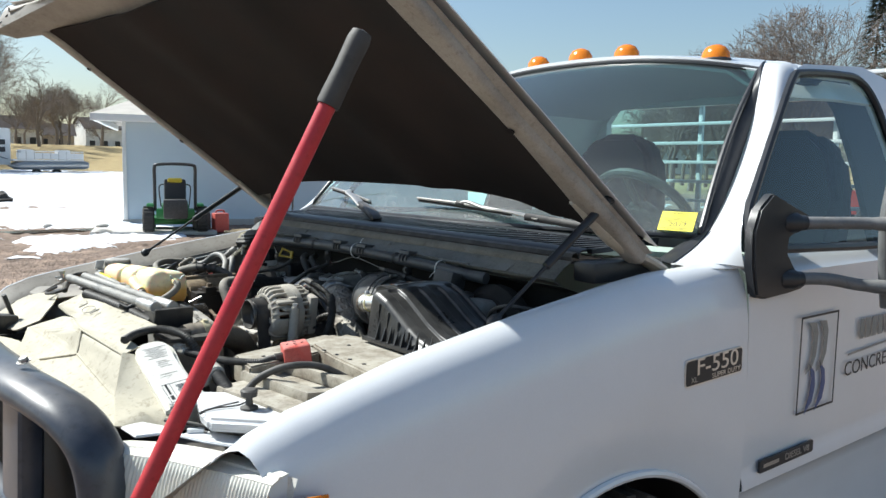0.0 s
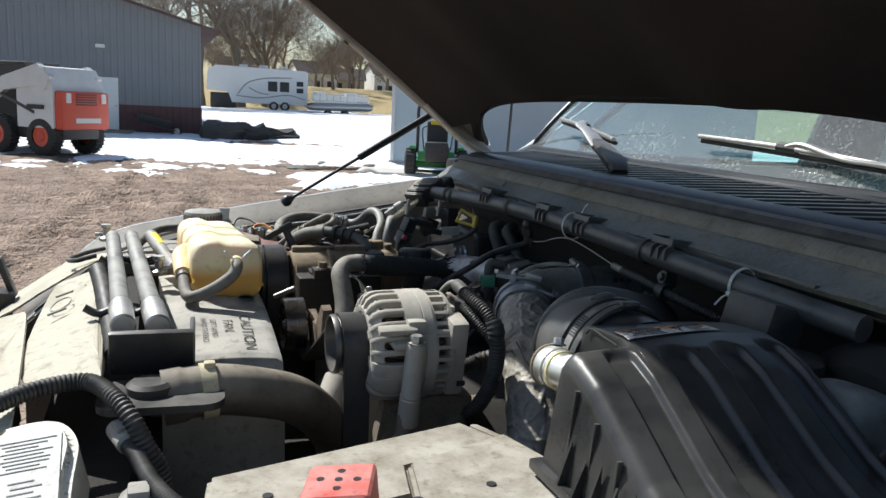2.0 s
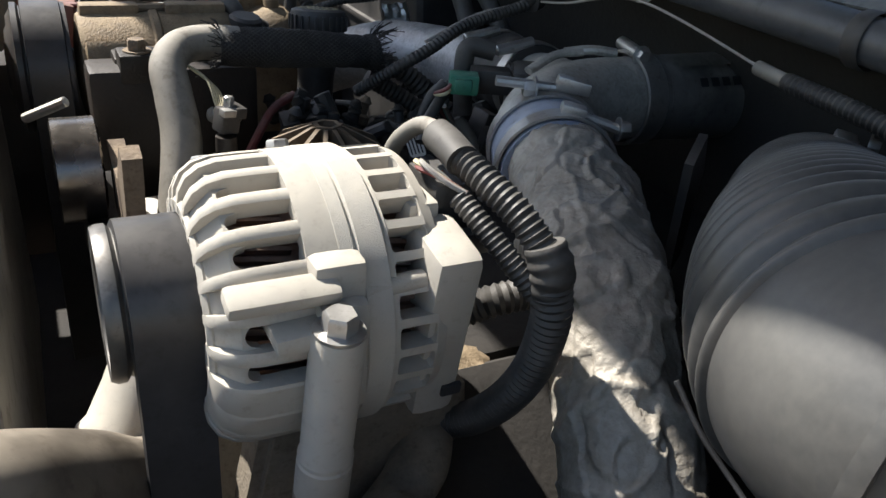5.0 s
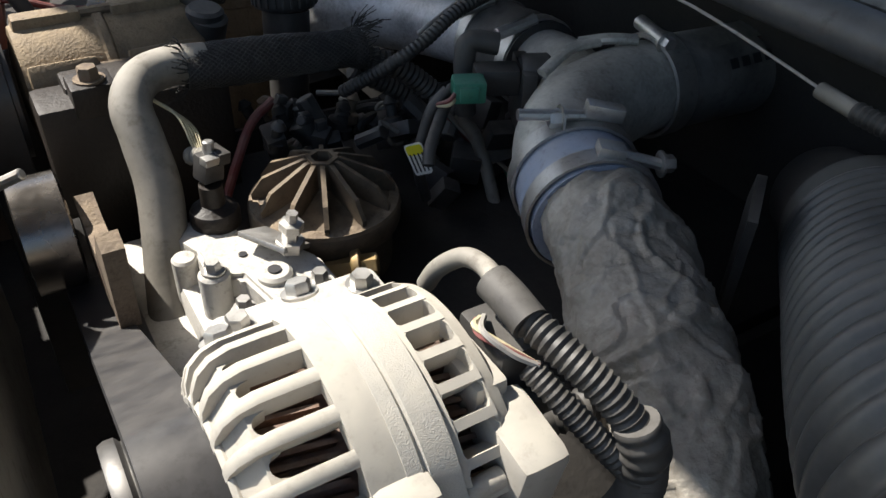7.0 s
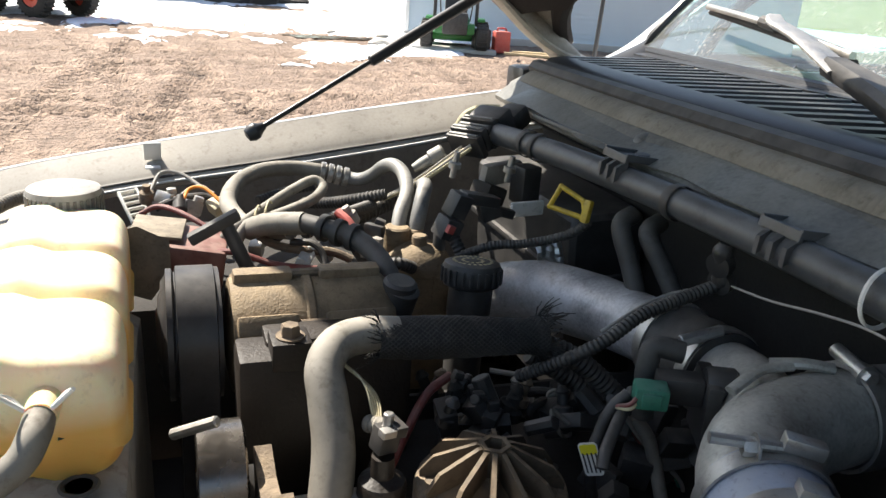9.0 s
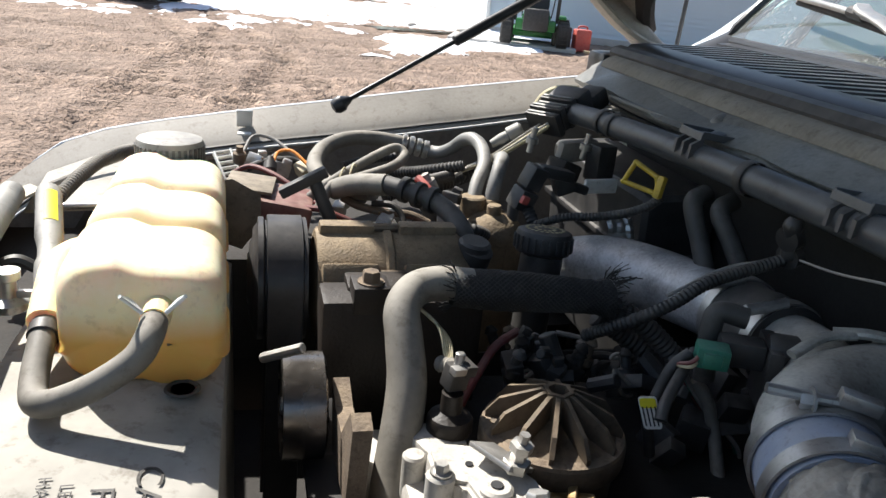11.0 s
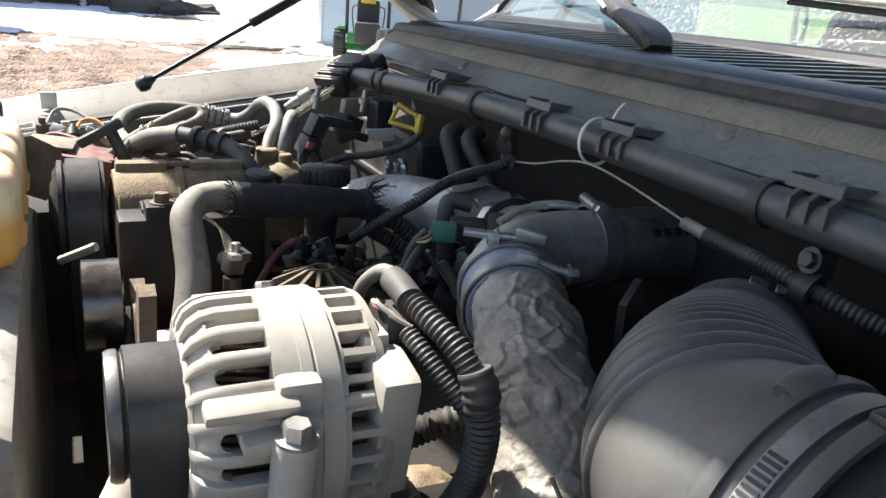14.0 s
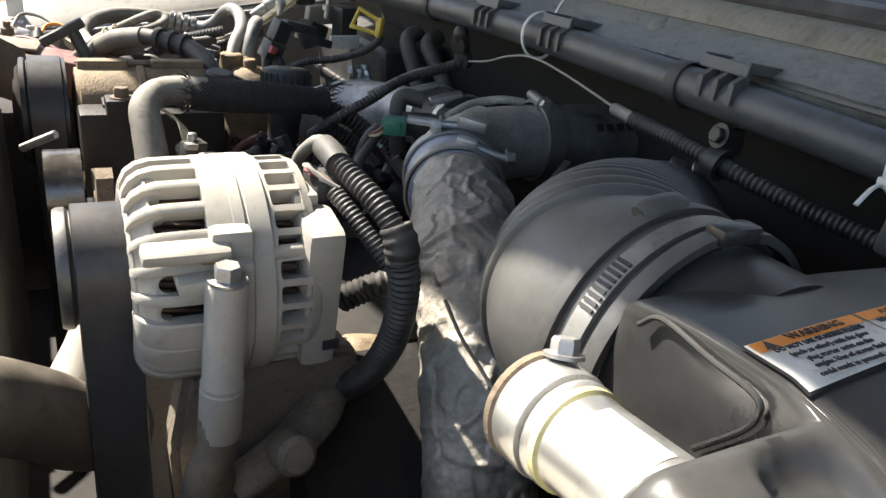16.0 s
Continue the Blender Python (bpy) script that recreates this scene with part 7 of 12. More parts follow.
def belt(name, pts, x0, x1, label):
    """A flat ribbed belt along points (y, z), between two x."""
    bm = bmesh.new()
    path = [Vector((0, y, z)) for y, z in pts]
    rows = []
    for i, p in enumerate(path):
        d = (path[min(i + 1, len(path) - 1)] - path[max(i - 1, 0)]).normalized()
        nrm = Vector((0, -d.z, d.y))
        rows.append([bm.verts.new(Vector((x, 0, 0)) + p + nrm * t) for x, t in ((x0, 0.0), (x0 + 0.0008, 0.0042), (x1 - 0.0008, 0.0042), (x1, 0.0))])
    for a, b in zip(rows, rows[1:]):
        for k in range(4):
            bm.faces.new((a[k], a[(k + 1) % 4], b[(k + 1) % 4], b[k]))
    bmesh.ops.recalc_face_normals(bm, faces=bm.faces)
    return solo(name, bm, M_BELT, label, "belt")


def arc(cy, cz, r, a0, a1, n=18):
    return [(cy + r * math.cos(radians(a)), cz + r * math.sin(radians(a))) for a in np.linspace(a0, a1, n)]


belt("drive_belt", [(-0.2640, 0.86), (-0.2640, 1.10)] + arc(-0.226, 1.238, 0.0352, 180, 62) + [(-0.10, 1.205), (0.02, 1.135)] + arc(0.11, 1.17, 0.0455, 235, 330, 12) + [(0.20, 1.05)], -0.4290, -0.3945, "flat black ribbed drive belt over the alternator pulley")
belt("compressor_belt", [(0.2330, 0.90), (0.2330, 1.10)] + arc(0.292, 1.208, 0.0600, 180, 10) + [(0.352, 1.0), (0.352, 0.9)], -0.4560, -0.4210, "flat black ribbed belt over the compressor pulley")

# mounting post beside the alternator and its bracket
br = thing("alternator_bracket", "dusty cast bracket with a tall bolted post", "bracket", (-0.35, -0.31, 1.10))
bm = bmesh.new()
lathe(bm, [(0.0130, 0.0), (0.0130, 0.034), (0.0122, 0.035), (0.0122, 0.037), (0.0130, 0.038), (0.0120, 0.040), (0.0120, 0.104), (0.0112, 0.106)], (-0.3580, -0.3080, 1.1560), Vector((0.045, -0.08, 1)), 28)
part("post", bm, M_ALT, br)
bm = bmesh.new()
hexbolt(bm, (-0.3535, -0.3165, 1.2620), Vector((0.045, -0.08, 1)), 0.0078, 0.0085)
part("post_bolt", bm, M_STEEL, br)
bm = bmesh.new()
box(bm, (-0.3640, -0.2980, 1.2575), (0.030, 0.034, 0.009), 0.003, (0, -4, 0))
part("tab", bm, M_ALT, br)
bm = bmesh.new()
sweep(bm, spline([(-0.3585, -0.3070, 1.170), (-0.3600, -0.3060, 1.145), (-0.3640, -0.3020, 1.120), (-0.3600, -0.2900, 1.085), (-0.3450, -0.2700, 1.035), (-0.335, -0.25, 0.97)], 8), lambda u, s: 0.0135 + 0.016 * min(1, max(0, (u - 0.12) / 0.4)), 22, squash=0.85)
part("foot", bm, M_BRKT, br, "dusty cast foot below the post")
bm = bmesh.new()
plate(bm, [(-0.040, 0.010), (0.030, 0.016), (0.078, 0.010), (0.082, -0.030), (0.050, -0.060), (0.040, -0.22), (-0.045, -0.22), (-0.052, -0.05)], 0.034, Matrix.Translation((-0.330, -0.225, 1.160)) @ Matrix.Rotation(radians(90), 4, "X"))
bmesh.ops.recalc_face_normals(bm, faces=bm.faces)
bmesh.ops.bevel(bm, geom=list(bm.edges), offset=0.006, segments=2, affect="EDGES")
part("arm", bm, M_BRKT, br, "grimy cast arm below the alternator")
bm = bmesh.new()
sweep(bm, spline([(-0.350, -0.300, 1.105), (-0.318, -0.292, 1.118), (-0.290, -0.275, 1.128), (-0.275, -0.25, 1.13)], 8), lambda u, s: 0.015 + 0.004 * u, 18, squash=0.7)
part("web", bm, M_BRKT, br, "cast web between the foot and the arm")
bm = bmesh.new()
lathe(bm, [(0.006, 0), (0.0135, 0.002), (0.0135, 0.018), (0.010, 0.022), (0.004, 0.022)], (-0.314, -0.300, 1.128), Vector((0.1, -0.9, 0.3)), 20)
part("boss", bm, M_BRKT, br)
bm = bmesh.new()
box(bm, (-0.328, -0.152, 1.247), (0.092, 0.034, 0.014), 0.005)
part("top_bar", bm, M_BLOCK, br, "pale cast top bar")
for p in ((-0.362, -0.148, 1.253), (-0.294, -0.148, 1.253)):
    bm = bmesh.new()
    hexbolt(bm, p, Z, 0.0062, 0.007)
    part("bolt", bm, M_STEEL, br)

# idler
idl = thing("idler_pulley", "polished steel idler pulley", "pulley", (-0.43, 0.11, 1.17))
bm = bmesh.new()
lathe(bm, [(0.010, 0.006), (0.036, 0.006), (0.040, 0.0), (0.0445, 0.001), (0.0445, 0.034), (0.040, 0.036), (0.010, 0.034)], (-0.447, 0.110, 1.170), X, 44)
part("drum", bm, M_PULLEY, idl)
bm = bmesh.new()
hexbolt(bm, (-0.441, 0.110, 1.170), -X, 0.007, 0.005)
part("bolt", bm, M_STEEL, idl)
bm = bmesh.new()
plate(bm, [(-0.06, -0.02), (0.03, -0.03), (0.05, 0.025), (0.02, 0.015), (-0.02, 0.018), (-0.06, 0.06), (-0.075, 0.055)], 0.014, Matrix.Translation((-0.405, 0.06, 1.17)) @ Matrix.Rotation(radians(90), 4, "Z") @ Matrix.Rotation(radians(90), 4, "X"))
part("arm", bm, M_CAST, idl, "dusty cast tensioner arm", smooth=False)

# air-conditioning compressor
ac = thing("ac_compressor", "oily brown air-conditioning compressor with a belt pulley", "compressor", (-0.33, 0.28, 1.14))
bm = bmesh.new()
lathe(bm, [(0.030, 0), (0.054, 0.004), (0.057, 0.012), (0.057, 0.070), (0.0595, 0.072), (0.0595, 0.078), (0.057, 0.080), (0.057, 0.145), (0.050, 0.156), (0.02, 0.16)], (-0.412, 0.286, 1.206), X, 40)
for a in (35, 90, 150, 215):
    t = radians(a)
    d = Vector((0, math.cos(t), math.sin(t)))
    for xa, xb in ((-0.405, -0.350), (-0.325, -0.265)):
        bm2 = bmesh.new()
        box(bm2, Vector(((xa + xb) / 2, 0.286, 1.206)) + d * 0.057, (xb - xa, 0.020, 0.016), 0.004, Matrix((X, X.cross(d), d)).transposed())
        part("lug", bm2, M_ACBODY, ac)
part("body", bm, M_ACBODY, ac)
for a in (35, 90, 150, 215):
    t = radians(a)
    bm = bmesh.new()
    cyl(bm, Vector((-0.352, 0.286, 1.206)) + Vector((0, math.cos(t), math.sin(t))) * 0.060, Vector((-0.322, 0.286, 1.206)) + Vector((0, math.cos(t), math.sin(t))) * 0.060, 0.0045, 8)
    part("tie_bolt", bm, M_CAST, ac)
bm = bmesh.new()
prof = [(0.020, -0.004), (0.024, -0.006), (0.030, -0.002), (0.036, -0.004), (0.044, 0.000), (0.050, -0.001), (0.056, 0.003), (0.062, 0.004), (0.062, 0.009), (0.0585, 0.011), (0.0585, 0.045), (0.062, 0.047), (0.062, 0.051), (0.030, 0.052)]
lathe(bm, prof, (-0.468, 0.292, 1.208), X, 48)
part("clutch_pulley", bm, M_BELT, ac, "black clutch pulley")
# blackish brown mount and bolt pad beside the tan body
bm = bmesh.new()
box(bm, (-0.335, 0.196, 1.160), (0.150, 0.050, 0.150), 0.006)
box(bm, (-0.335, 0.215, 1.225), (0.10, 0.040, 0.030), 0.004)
part("mount", bm, M_DARKCAST, ac, "blackish brown cast mount")
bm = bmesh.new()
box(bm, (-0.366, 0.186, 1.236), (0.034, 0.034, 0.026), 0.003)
part("bolt_pad", bm, M_DARKCAST, ac)
bm = bmesh.new()
hexbolt(bm, (-0.366, 0.184, 1.249), Z, 0.0085, 0.010)
part("bolt", bm, M_CAST, ac)
bm = bmesh.new()
cyl(bm, (-0.252, 0.268, 1.216), (-0.248, 0.262, 1.262), 0.017, 20, 0.003)
part("hose_port", bm, M_RUBBER, ac)

# ---- engine core: front cover, block, intake, fuel filter ----
eng = thing("engine", "grimy diesel engine block with pale front cover", "engine", (-0.1, 0.0, 0.7))
bm = bmesh.new()
box(bm, (-0.05, 0.02, 0.98), (0.50, 0.42, 0.30), 0.02)
part("block", bm, M_DARKBAY, eng)
for s in (-1, 1):
    bm = bmesh.new()
    box(bm, (-0.05, 0.02 + s * 0.26, 1.02), (0.50, 0.20, 0.16), 0.02, (s * -38, 0, 0))
    part("valve_cover", bm, M_DARKBAY, eng)
bm = bmesh.new()
box(bm, (-0.345, 0.0, 1.035), (0.09, 0.26, 0.20), 0.015)
box(bm, (-0.315, -0.035, 1.135), (0.09, 0.12, 0.05), 0.008)
box(bm, (-0.330, 0.045, 1.155), (0.04, 0.04, 0.05), 0.008, (0, 0, 20))
box(bm, (-0.29, -0.07, 1.150), (0.06, 0.04, 0.03), 0.006, (0, 0, 15))
part("front_cover", bm, M_BLOCK, eng, "pale dusty front cover casting")
# bosses on the front cover, beside the filter
bm = bmesh.new()
plate(bm, [(-0.345, 0.012), (-0.338, 0.024), (-0.296, 0.014), (-0.272, -0.030), (-0.270, -0.075), (-0.318, -0.070), (-0.326, -0.030), (-0.345, -0.022)], 0.020, Matrix.Translation((0, 0, 1.168)))
bmesh.ops.recalc_face_normals(bm, faces=bm.faces)
bmesh.ops.bevel(bm, geom=list(bm.edges), offset=0.003, segments=2, affect="EDGES")
part("top_land", bm, M_BLOCK, eng)
for c, r, z1 in (((-0.343, -0.024), 0.0105, 1.194), ((-0.307, -0.040), 0.0120, 1.193), ((-0.336, -0.062), 0.0095, 1.188), ((-0.352, 0.020), 0.009, 1.180)):
    bm = bmesh.new()
    lathe(bm, [(r * 1.15, 0), (r, 0.02), (r, z1 - 1.122), (r * 0.82, z1 - 1.120)], (c[0], c[1], 1.120), Z, 22)
    part("boss", bm, M_BLOCK, eng)
bm = bmesh.new()
lathe(bm, [(0.0045, 0), (0.0045, 0.0010)], (-0.307, -0.040, 1.1932), Z, 14)
lathe(bm, [(0.0030, 0), (0.0030, 0.0010)], (-0.318, -0.008, 1.1882), Z, 12)
part("bolt_hole", bm, M_INK, eng, smooth=False)
bm = bmesh.new()
plate(bm, [(-0.348, 0.085), (-0.322, 0.090), (-0.315, 0.052), (-0.328, 0.012), (-0.350, 0.018)], 0.060, Matrix.Translation((0, 0, 1.100)))
bmesh.ops.recalc_face_normals(bm, faces=bm.faces)
bmesh.ops.bevel(bm, geom=list(bm.edges), offset=0.004, segments=2, affect="EDGES")
part("side_land", bm, M_BLOCK, eng)
for p, r in (((-0.343, -0.024, 1.1945), 0.0055), ((-0.336, -0.062, 1.1885), 0.005)):
    bm = bmesh.new()
    hexbolt(bm, p, Z, r, 0.007)
    part("bolt", bm, M_STEEL, eng)
for p, r in (((-0.284, -0.062, 1.188), 0.0055),):
    bm = bmesh.new()
    hexbolt(bm, p, Z, r, 0.010)
    part("bolt", bm, M_STEEL, eng)
# clutter on top of the valley
rc = random.Random(4)
bm = bmesh.new()
for i in range(46):
    p = Vector((rc.uniform(-0.24, -0.02), rc.uniform(0.03, 0.16), rc.uniform(1.145, 1.19)))
    if rc.random() < 0.5:
        box(bm, p, (rc.uniform(0.012, 0.035), rc.uniform(0.010, 0.028), rc.uniform(0.012, 0.03)), 0.002, (rc.uniform(-30, 30), rc.uniform(-30, 30), rc.uniform(0, 180)))
    else:
        cyl(bm, p, p + Vector((rc.uniform(-1, 1), rc.uniform(-1, 1), rc.uniform(0.2, 1))).normalized() * rc.uniform(0.015, 0.035), rc.uniform(0.004, 0.010), 8, 0.001)
o = solo("valley_fittings", bm, M_BLKPLAST, "small dark fittings and plugs in the engine valley", "fittings", kind="stuff")

ff = thing("fuel_filter", "black finned fuel filter cap, dusty rim", "filter cap", (-0.236, 0.035, 1.1))
FC = Vector((-0.238, 0.034, 0))
bm = bmesh.new()
lathe(bm, [(0.050, 1.08), (0.052, 1.165), (0.057, 1.168), (0.0585, 1.172), (0.0585, 1.184), (0.056, 1.188), (0.040, 1.192), (0.014, 1.199), (0.002, 1.200)], FC, Z, 48)
part("cap", bm, M_FILTER, ff)
for i in range(12):
    t = radians(30 * i + 8)
    d = Vector((math.cos(t), math.sin(t), 0))
    e = Vector((-d.y, d.x, 0)) * 0.0018
    bm = bmesh.new()
    o = [(0.010, 1.196), (0.054, 1.187), (0.0545, 1.194), (0.045, 1.207), (0.014, 1.221), (0.010, 1.221)]
    f0 = [bm.verts.new(FC + d * r + Z * z - e) for r, z in o]
    f1 = [bm.verts.new(FC + d * r + Z * z + e) for r, z in o]
    bm.faces.new(f0[::-1])
    bm.faces.new(f1)
    for k in range(6):
        bm.faces.new((f0[k], f0[(k + 1) % 6], f1[(k + 1) % 6], f1[k]))
    bmesh.ops.recalc_face_normals(bm, faces=bm.faces)
    part("fin", bm, M_FILTER, ff, smooth=False)
bm = bmesh.new()
rings = lathe(bm, [(0.0125, 1.196), (0.0125, 1.2225), (0.0085, 1.2225), (0.0085, 1.200)], FC, Z, 6, caps=False)
part("hub", bm, M_FILTER, ff, smooth=False)
bm = bmesh.new()
lathe(bm, [(0.0578, 1.1855), (0.0570, 1.1885), (0.050, 1.1902), (0.049, 1.1895)], FC, Z, 48, caps=False)
part("dust_ring", bm, M_CAST, ff, "sandy dirt along the rim")

# oil pressure sender with its plug
sd = thing("pressure_sensor", "dusty sensor with a black plug", "sensor", (-0.315, 0.055, 1.17))
bm = bmesh.new()
lathe(bm, [(0.0165, 0), (0.0185, 0.003), (0.0185, 0.013), (0.0170, 0.016), (0.012, 0.018), (0.009, 0.020), (0.0085, 0.036)], (-0.318, 0.052, 1.176), Z, 28)
part("body", bm, M_DARKCAST, sd)
bm = bmesh.new()
box(bm, (-0.316, 0.056, 1.224), (0.017, 0.015, 0.020), 0.002, (5, 8, 20))
box(bm, (-0.308, 0.058, 1.231), (0.010, 0.018, 0.009), 0.001, (5, 8, 20))
part("plug", bm, M_BLKPLAST, sd)
bm = bmesh.new()
cyl(bm, (-0.314, 0.058, 1.232), (-0.313, 0.059, 1.243), 0.0042, 10, 0.001)
box(bm, (-0.316, 0.050, 1.232), (0.012, 0.008, 0.006), 0.001, (5, 8, 20))
part("tip", bm, M_STEEL, sd)
# stud and brass fitting
fit_ = thing("fuel_fittings", "steel stud and brass elbow on the engine", "fitting", (-0.27, -0.03, 1.15))
bm = bmesh.new()
box(bm, (-0.296, -0.012, 1.196), (0.030, 0.040, 0.004), 0.001, (0, 24, 30))
part("bracket", bm, M_STEEL, fit_)
bm = bmesh.new()
lathe(bm, [(0.010, 0), (0.010, 0.008), (0.006, 0.008), (0.006, 0.016), (0.0085, 0.016), (0.0085, 0.022), (0.004, 0.023), (0.004, 0.030)], (-0.290, -0.026, 1.196), Vector((0.1, -0.1, 1)), 6)
part("stud", bm, M_STEEL, fit_)
bm = bmesh.new()
cyl(bm, (-0.262, -0.018, 1.160), (-0.228, -0.036, 1.166), 0.0085, 6, 0.001)
cyl(bm, (-0.244, -0.027, 1.163), (-0.238, -0.030, 1.1645), 0.013, 16, 0.001)
part("elbow", bm, M_BRASS, fit_)

# ---- charge pipes and turbo ----
ap = thing("intake_pipe", "dull cast aluminium intake pipe", "pipe", (-0.07, 0.25, 1.18))
bm = bmesh.new()
sweep(bm, spline([(-0.150, 0.50, 1.085), (-0.105, 0.455, 1.145), (-0.050, 0.385, 1.185), (-0.010, 0.300, 1.200), (0.004, 0.210, 1.212), (0.0, 0.140, 1.226)], 12), lambda u, s: 0.0335 + 0.006 * math.sin(math.pi * u) ** 2, 32)
part("pipe", bm, M_ALUPIPE, ap)
bm = bmesh.new()
sweep(bm, spline([(-0.005, 0.160, 1.2255), (-0.004, 0.120, 1.2275), (-0.006, 0.075, 1.230)], 8), lambda u, s: 0.0395 + 0.0012 * math.sin(u * 14), 30)
part("boot", bm, M_RUBBER, ap, "black rubber boot")
for y, zz in ((0.152, 1.2255), (0.086, 1.2295)):
    bm = bmesh.new()
    lathe(bm, [(0.0400, -0.006), (0.0422, -0.006), (0.0422, 0.006), (0.0400, 0.006)], (-0.005, y, zz), Vector((0, -1, 0.04)), 40, caps=False)
    cl = part("clamp", bm, M_STEEL, ap, "worm-drive steel clamp")
    bm = bmesh.new()
    cyl(bm, (-0.05, y, zz + 0.034), (-0.012, y - 0.004, zz + 0.043), 0.0055, 10, 0.001)
    part("clamp_screw", bm, M_STEEL, cl)

tb = thing("turbo_outlet", "dusty cast turbo outlet elbow with steel clamps", "turbo", (-0.05, -0.03, 1.2))
bm = bmesh.new()
sweep(bm, spline([(0.026, -0.026, 1.2480), (-0.020, -0.030, 1.2470), (-0.062, -0.042, 1.2440), (-0.096, -0.072, 1.2405), (-0.112, -0.105, 1.2380)], 10), lambda u, s: 0.0362 + 0.0025 * math.sin(math.pi * u), 32)
bm2 = sweep(bm, spline([(-0.004, 0.080, 1.228), (-0.012, 0.040, 1.236), (-0.030, 0.0, 1.243), (-0.045, -0.03, 1.244)], 8), lambda u, s: 0.034 - 0.002 * u, 28)
part("elbow", bm, M_TURBO, tb)
bm = bmesh.new()
sweep(bm, spline([(-0.030, 0.004, 1.283), (-0.012, -0.010, 1.288), (0.008, -0.020, 1.287)], 6), 0.006, 10, squash=0.7)
sweep(bm, spline([(-0.074, -0.010, 1.272), (-0.045, -0.004, 1.283), (-0.02, -0.008, 1.286)], 6), 0.005, 10, squash=0.7)
part("web", bm, M_TURBO, tb)
bm = bmesh.new()
lathe(bm, [(0.0395, -0.010), (0.0425, -0.010), (0.0425, 0.010), (0.0395, 0.010)], (0.026, -0.026, 1.2480), X, 44, caps=False)
cl = part("clamp", bm, M_STEEL, tb, "wide steel clamp")
bm = bmesh.new()
cyl(bm, (0.021, -0.038, 1.2890), (0.030, 0.002, 1.2905), 0.0060, 12, 0.001)
hexbolt(bm, (0.021, -0.038, 1.2890), Vector((-0.2, -1, 0)), 0.006, 0.006)
part("clamp_screw", bm, M_STEEL, cl)
bm = bmesh.new()
lathe(bm, [(0.0380, 0), (0.0405, 0.003), (0.0405, 0.012), (0.0385, 0.014), (0.0385, 0.12), (0.044, 0.15), (0.05, 0.20)], (0.030, -0.027, 1.2475), Vector((1, -0.02, -0.05)), 40)
part("compressor_tube", bm, M_CAP, tb, "black hose with a worn label")
bm = bmesh.new()
surf(bm, lambda u, v: Vector((0.052 + 0.075 * u, -0.029, 1.2470)) + Vector((0, -math.sin(radians(-4 + 34 * v)), math.cos(radians(-4 + 34 * v)))) * 0.0392, 1, 8)
part("worn_label", bm, M_COWLPAN, tb, "faded paper label")
bm = bmesh.new()
for k in range(6):
    surf(bm, lambda u, v: Vector((0.075 + 0.013 * k + 0.009 * u, -0.029, 1.246)) + Vector((0, -math.sin(radians(48 + 12 * v)), math.cos(radians(48 + 12 * v)))) * 0.0393, 1, 2)
part("raised_bars", bm, M_BLKCLEAN, tb)
bm = bmesh.new()
sweep(bm, spline([(-0.104, -0.088, 1.2392), (-0.116, -0.116, 1.2372), (-0.124, -0.140, 1.2350)], 8), lambda u, s: 0.0425 + 0.001 * math.sin(u * 12), 32)
part("blue_boot", bm, M_BLUEBOOT, tb, "faded blue silicone boot")
TD = Vector((-0.40, -0.90, -0.06)).normalized()
for k, p in ((0, Vector((-0.1085, -0.0985, 1.2385))), (1, Vector((-0.122, -0.134, 1.2355)))):
    bm = bmesh.new()
    lathe(bm, [(0.0432, -0.007), (0.0452, -0.007), (0.0452, 0.007), (0.0432, 0.007)], p, TD, 44, caps=False)
    cl = part("t_bolt_clamp", bm, M_STEEL, tb, "steel T-bolt clamp")
    bm = bmesh.new()
    side = Vector((0.6, -0.25, 0)).normalized()
    q = p + Z * 0.046 - side * 0.004
    if k == 0:
        cyl(bm, q - side * 0.040 + Z * 0.004, q + side * 0.03, 0.0038, 10)
        hexbolt(bm, q - side * 0.010, -side, 0.0065, 0.008)
        box(bm, q + side * 0.018 + Z * 0.004, (0.026, 0.012, 0.010), 0.002, (0, 10, -30))
    else:
        cyl(bm, q + side * 0.012 - Z * 0.002, q + side * 0.050 - Z * 0.014, 0.0038, 10)
        hexbolt(bm, q + side * 0.044 - Z * 0.012, side, 0.006, 0.008)
        box(bm, q + side * 0.010, (0.018, 0.014, 0.008), 0.002, (0, 10, -30))
    part("t_bolt", bm, M_STEEL, cl)
# foil-wrapped pipe
wp = thing("wrapped_pipe", "crinkled foil-wrapped charge pipe running down", "pipe", (-0.16, -0.28, 1.1))
bm = bmesh.new()
path = resample(spline([(-0.121, -0.132, 1.2355), (-0.136, -0.175, 1.2330), (-0.160, -0.235, 1.2220), (-0.184, -0.300, 1.1920), (-0.200, -0.350, 1.1440), (-0.208, -0.385, 1.07), (-0.213, -0.40, 0.95)], 20), 0.0015)


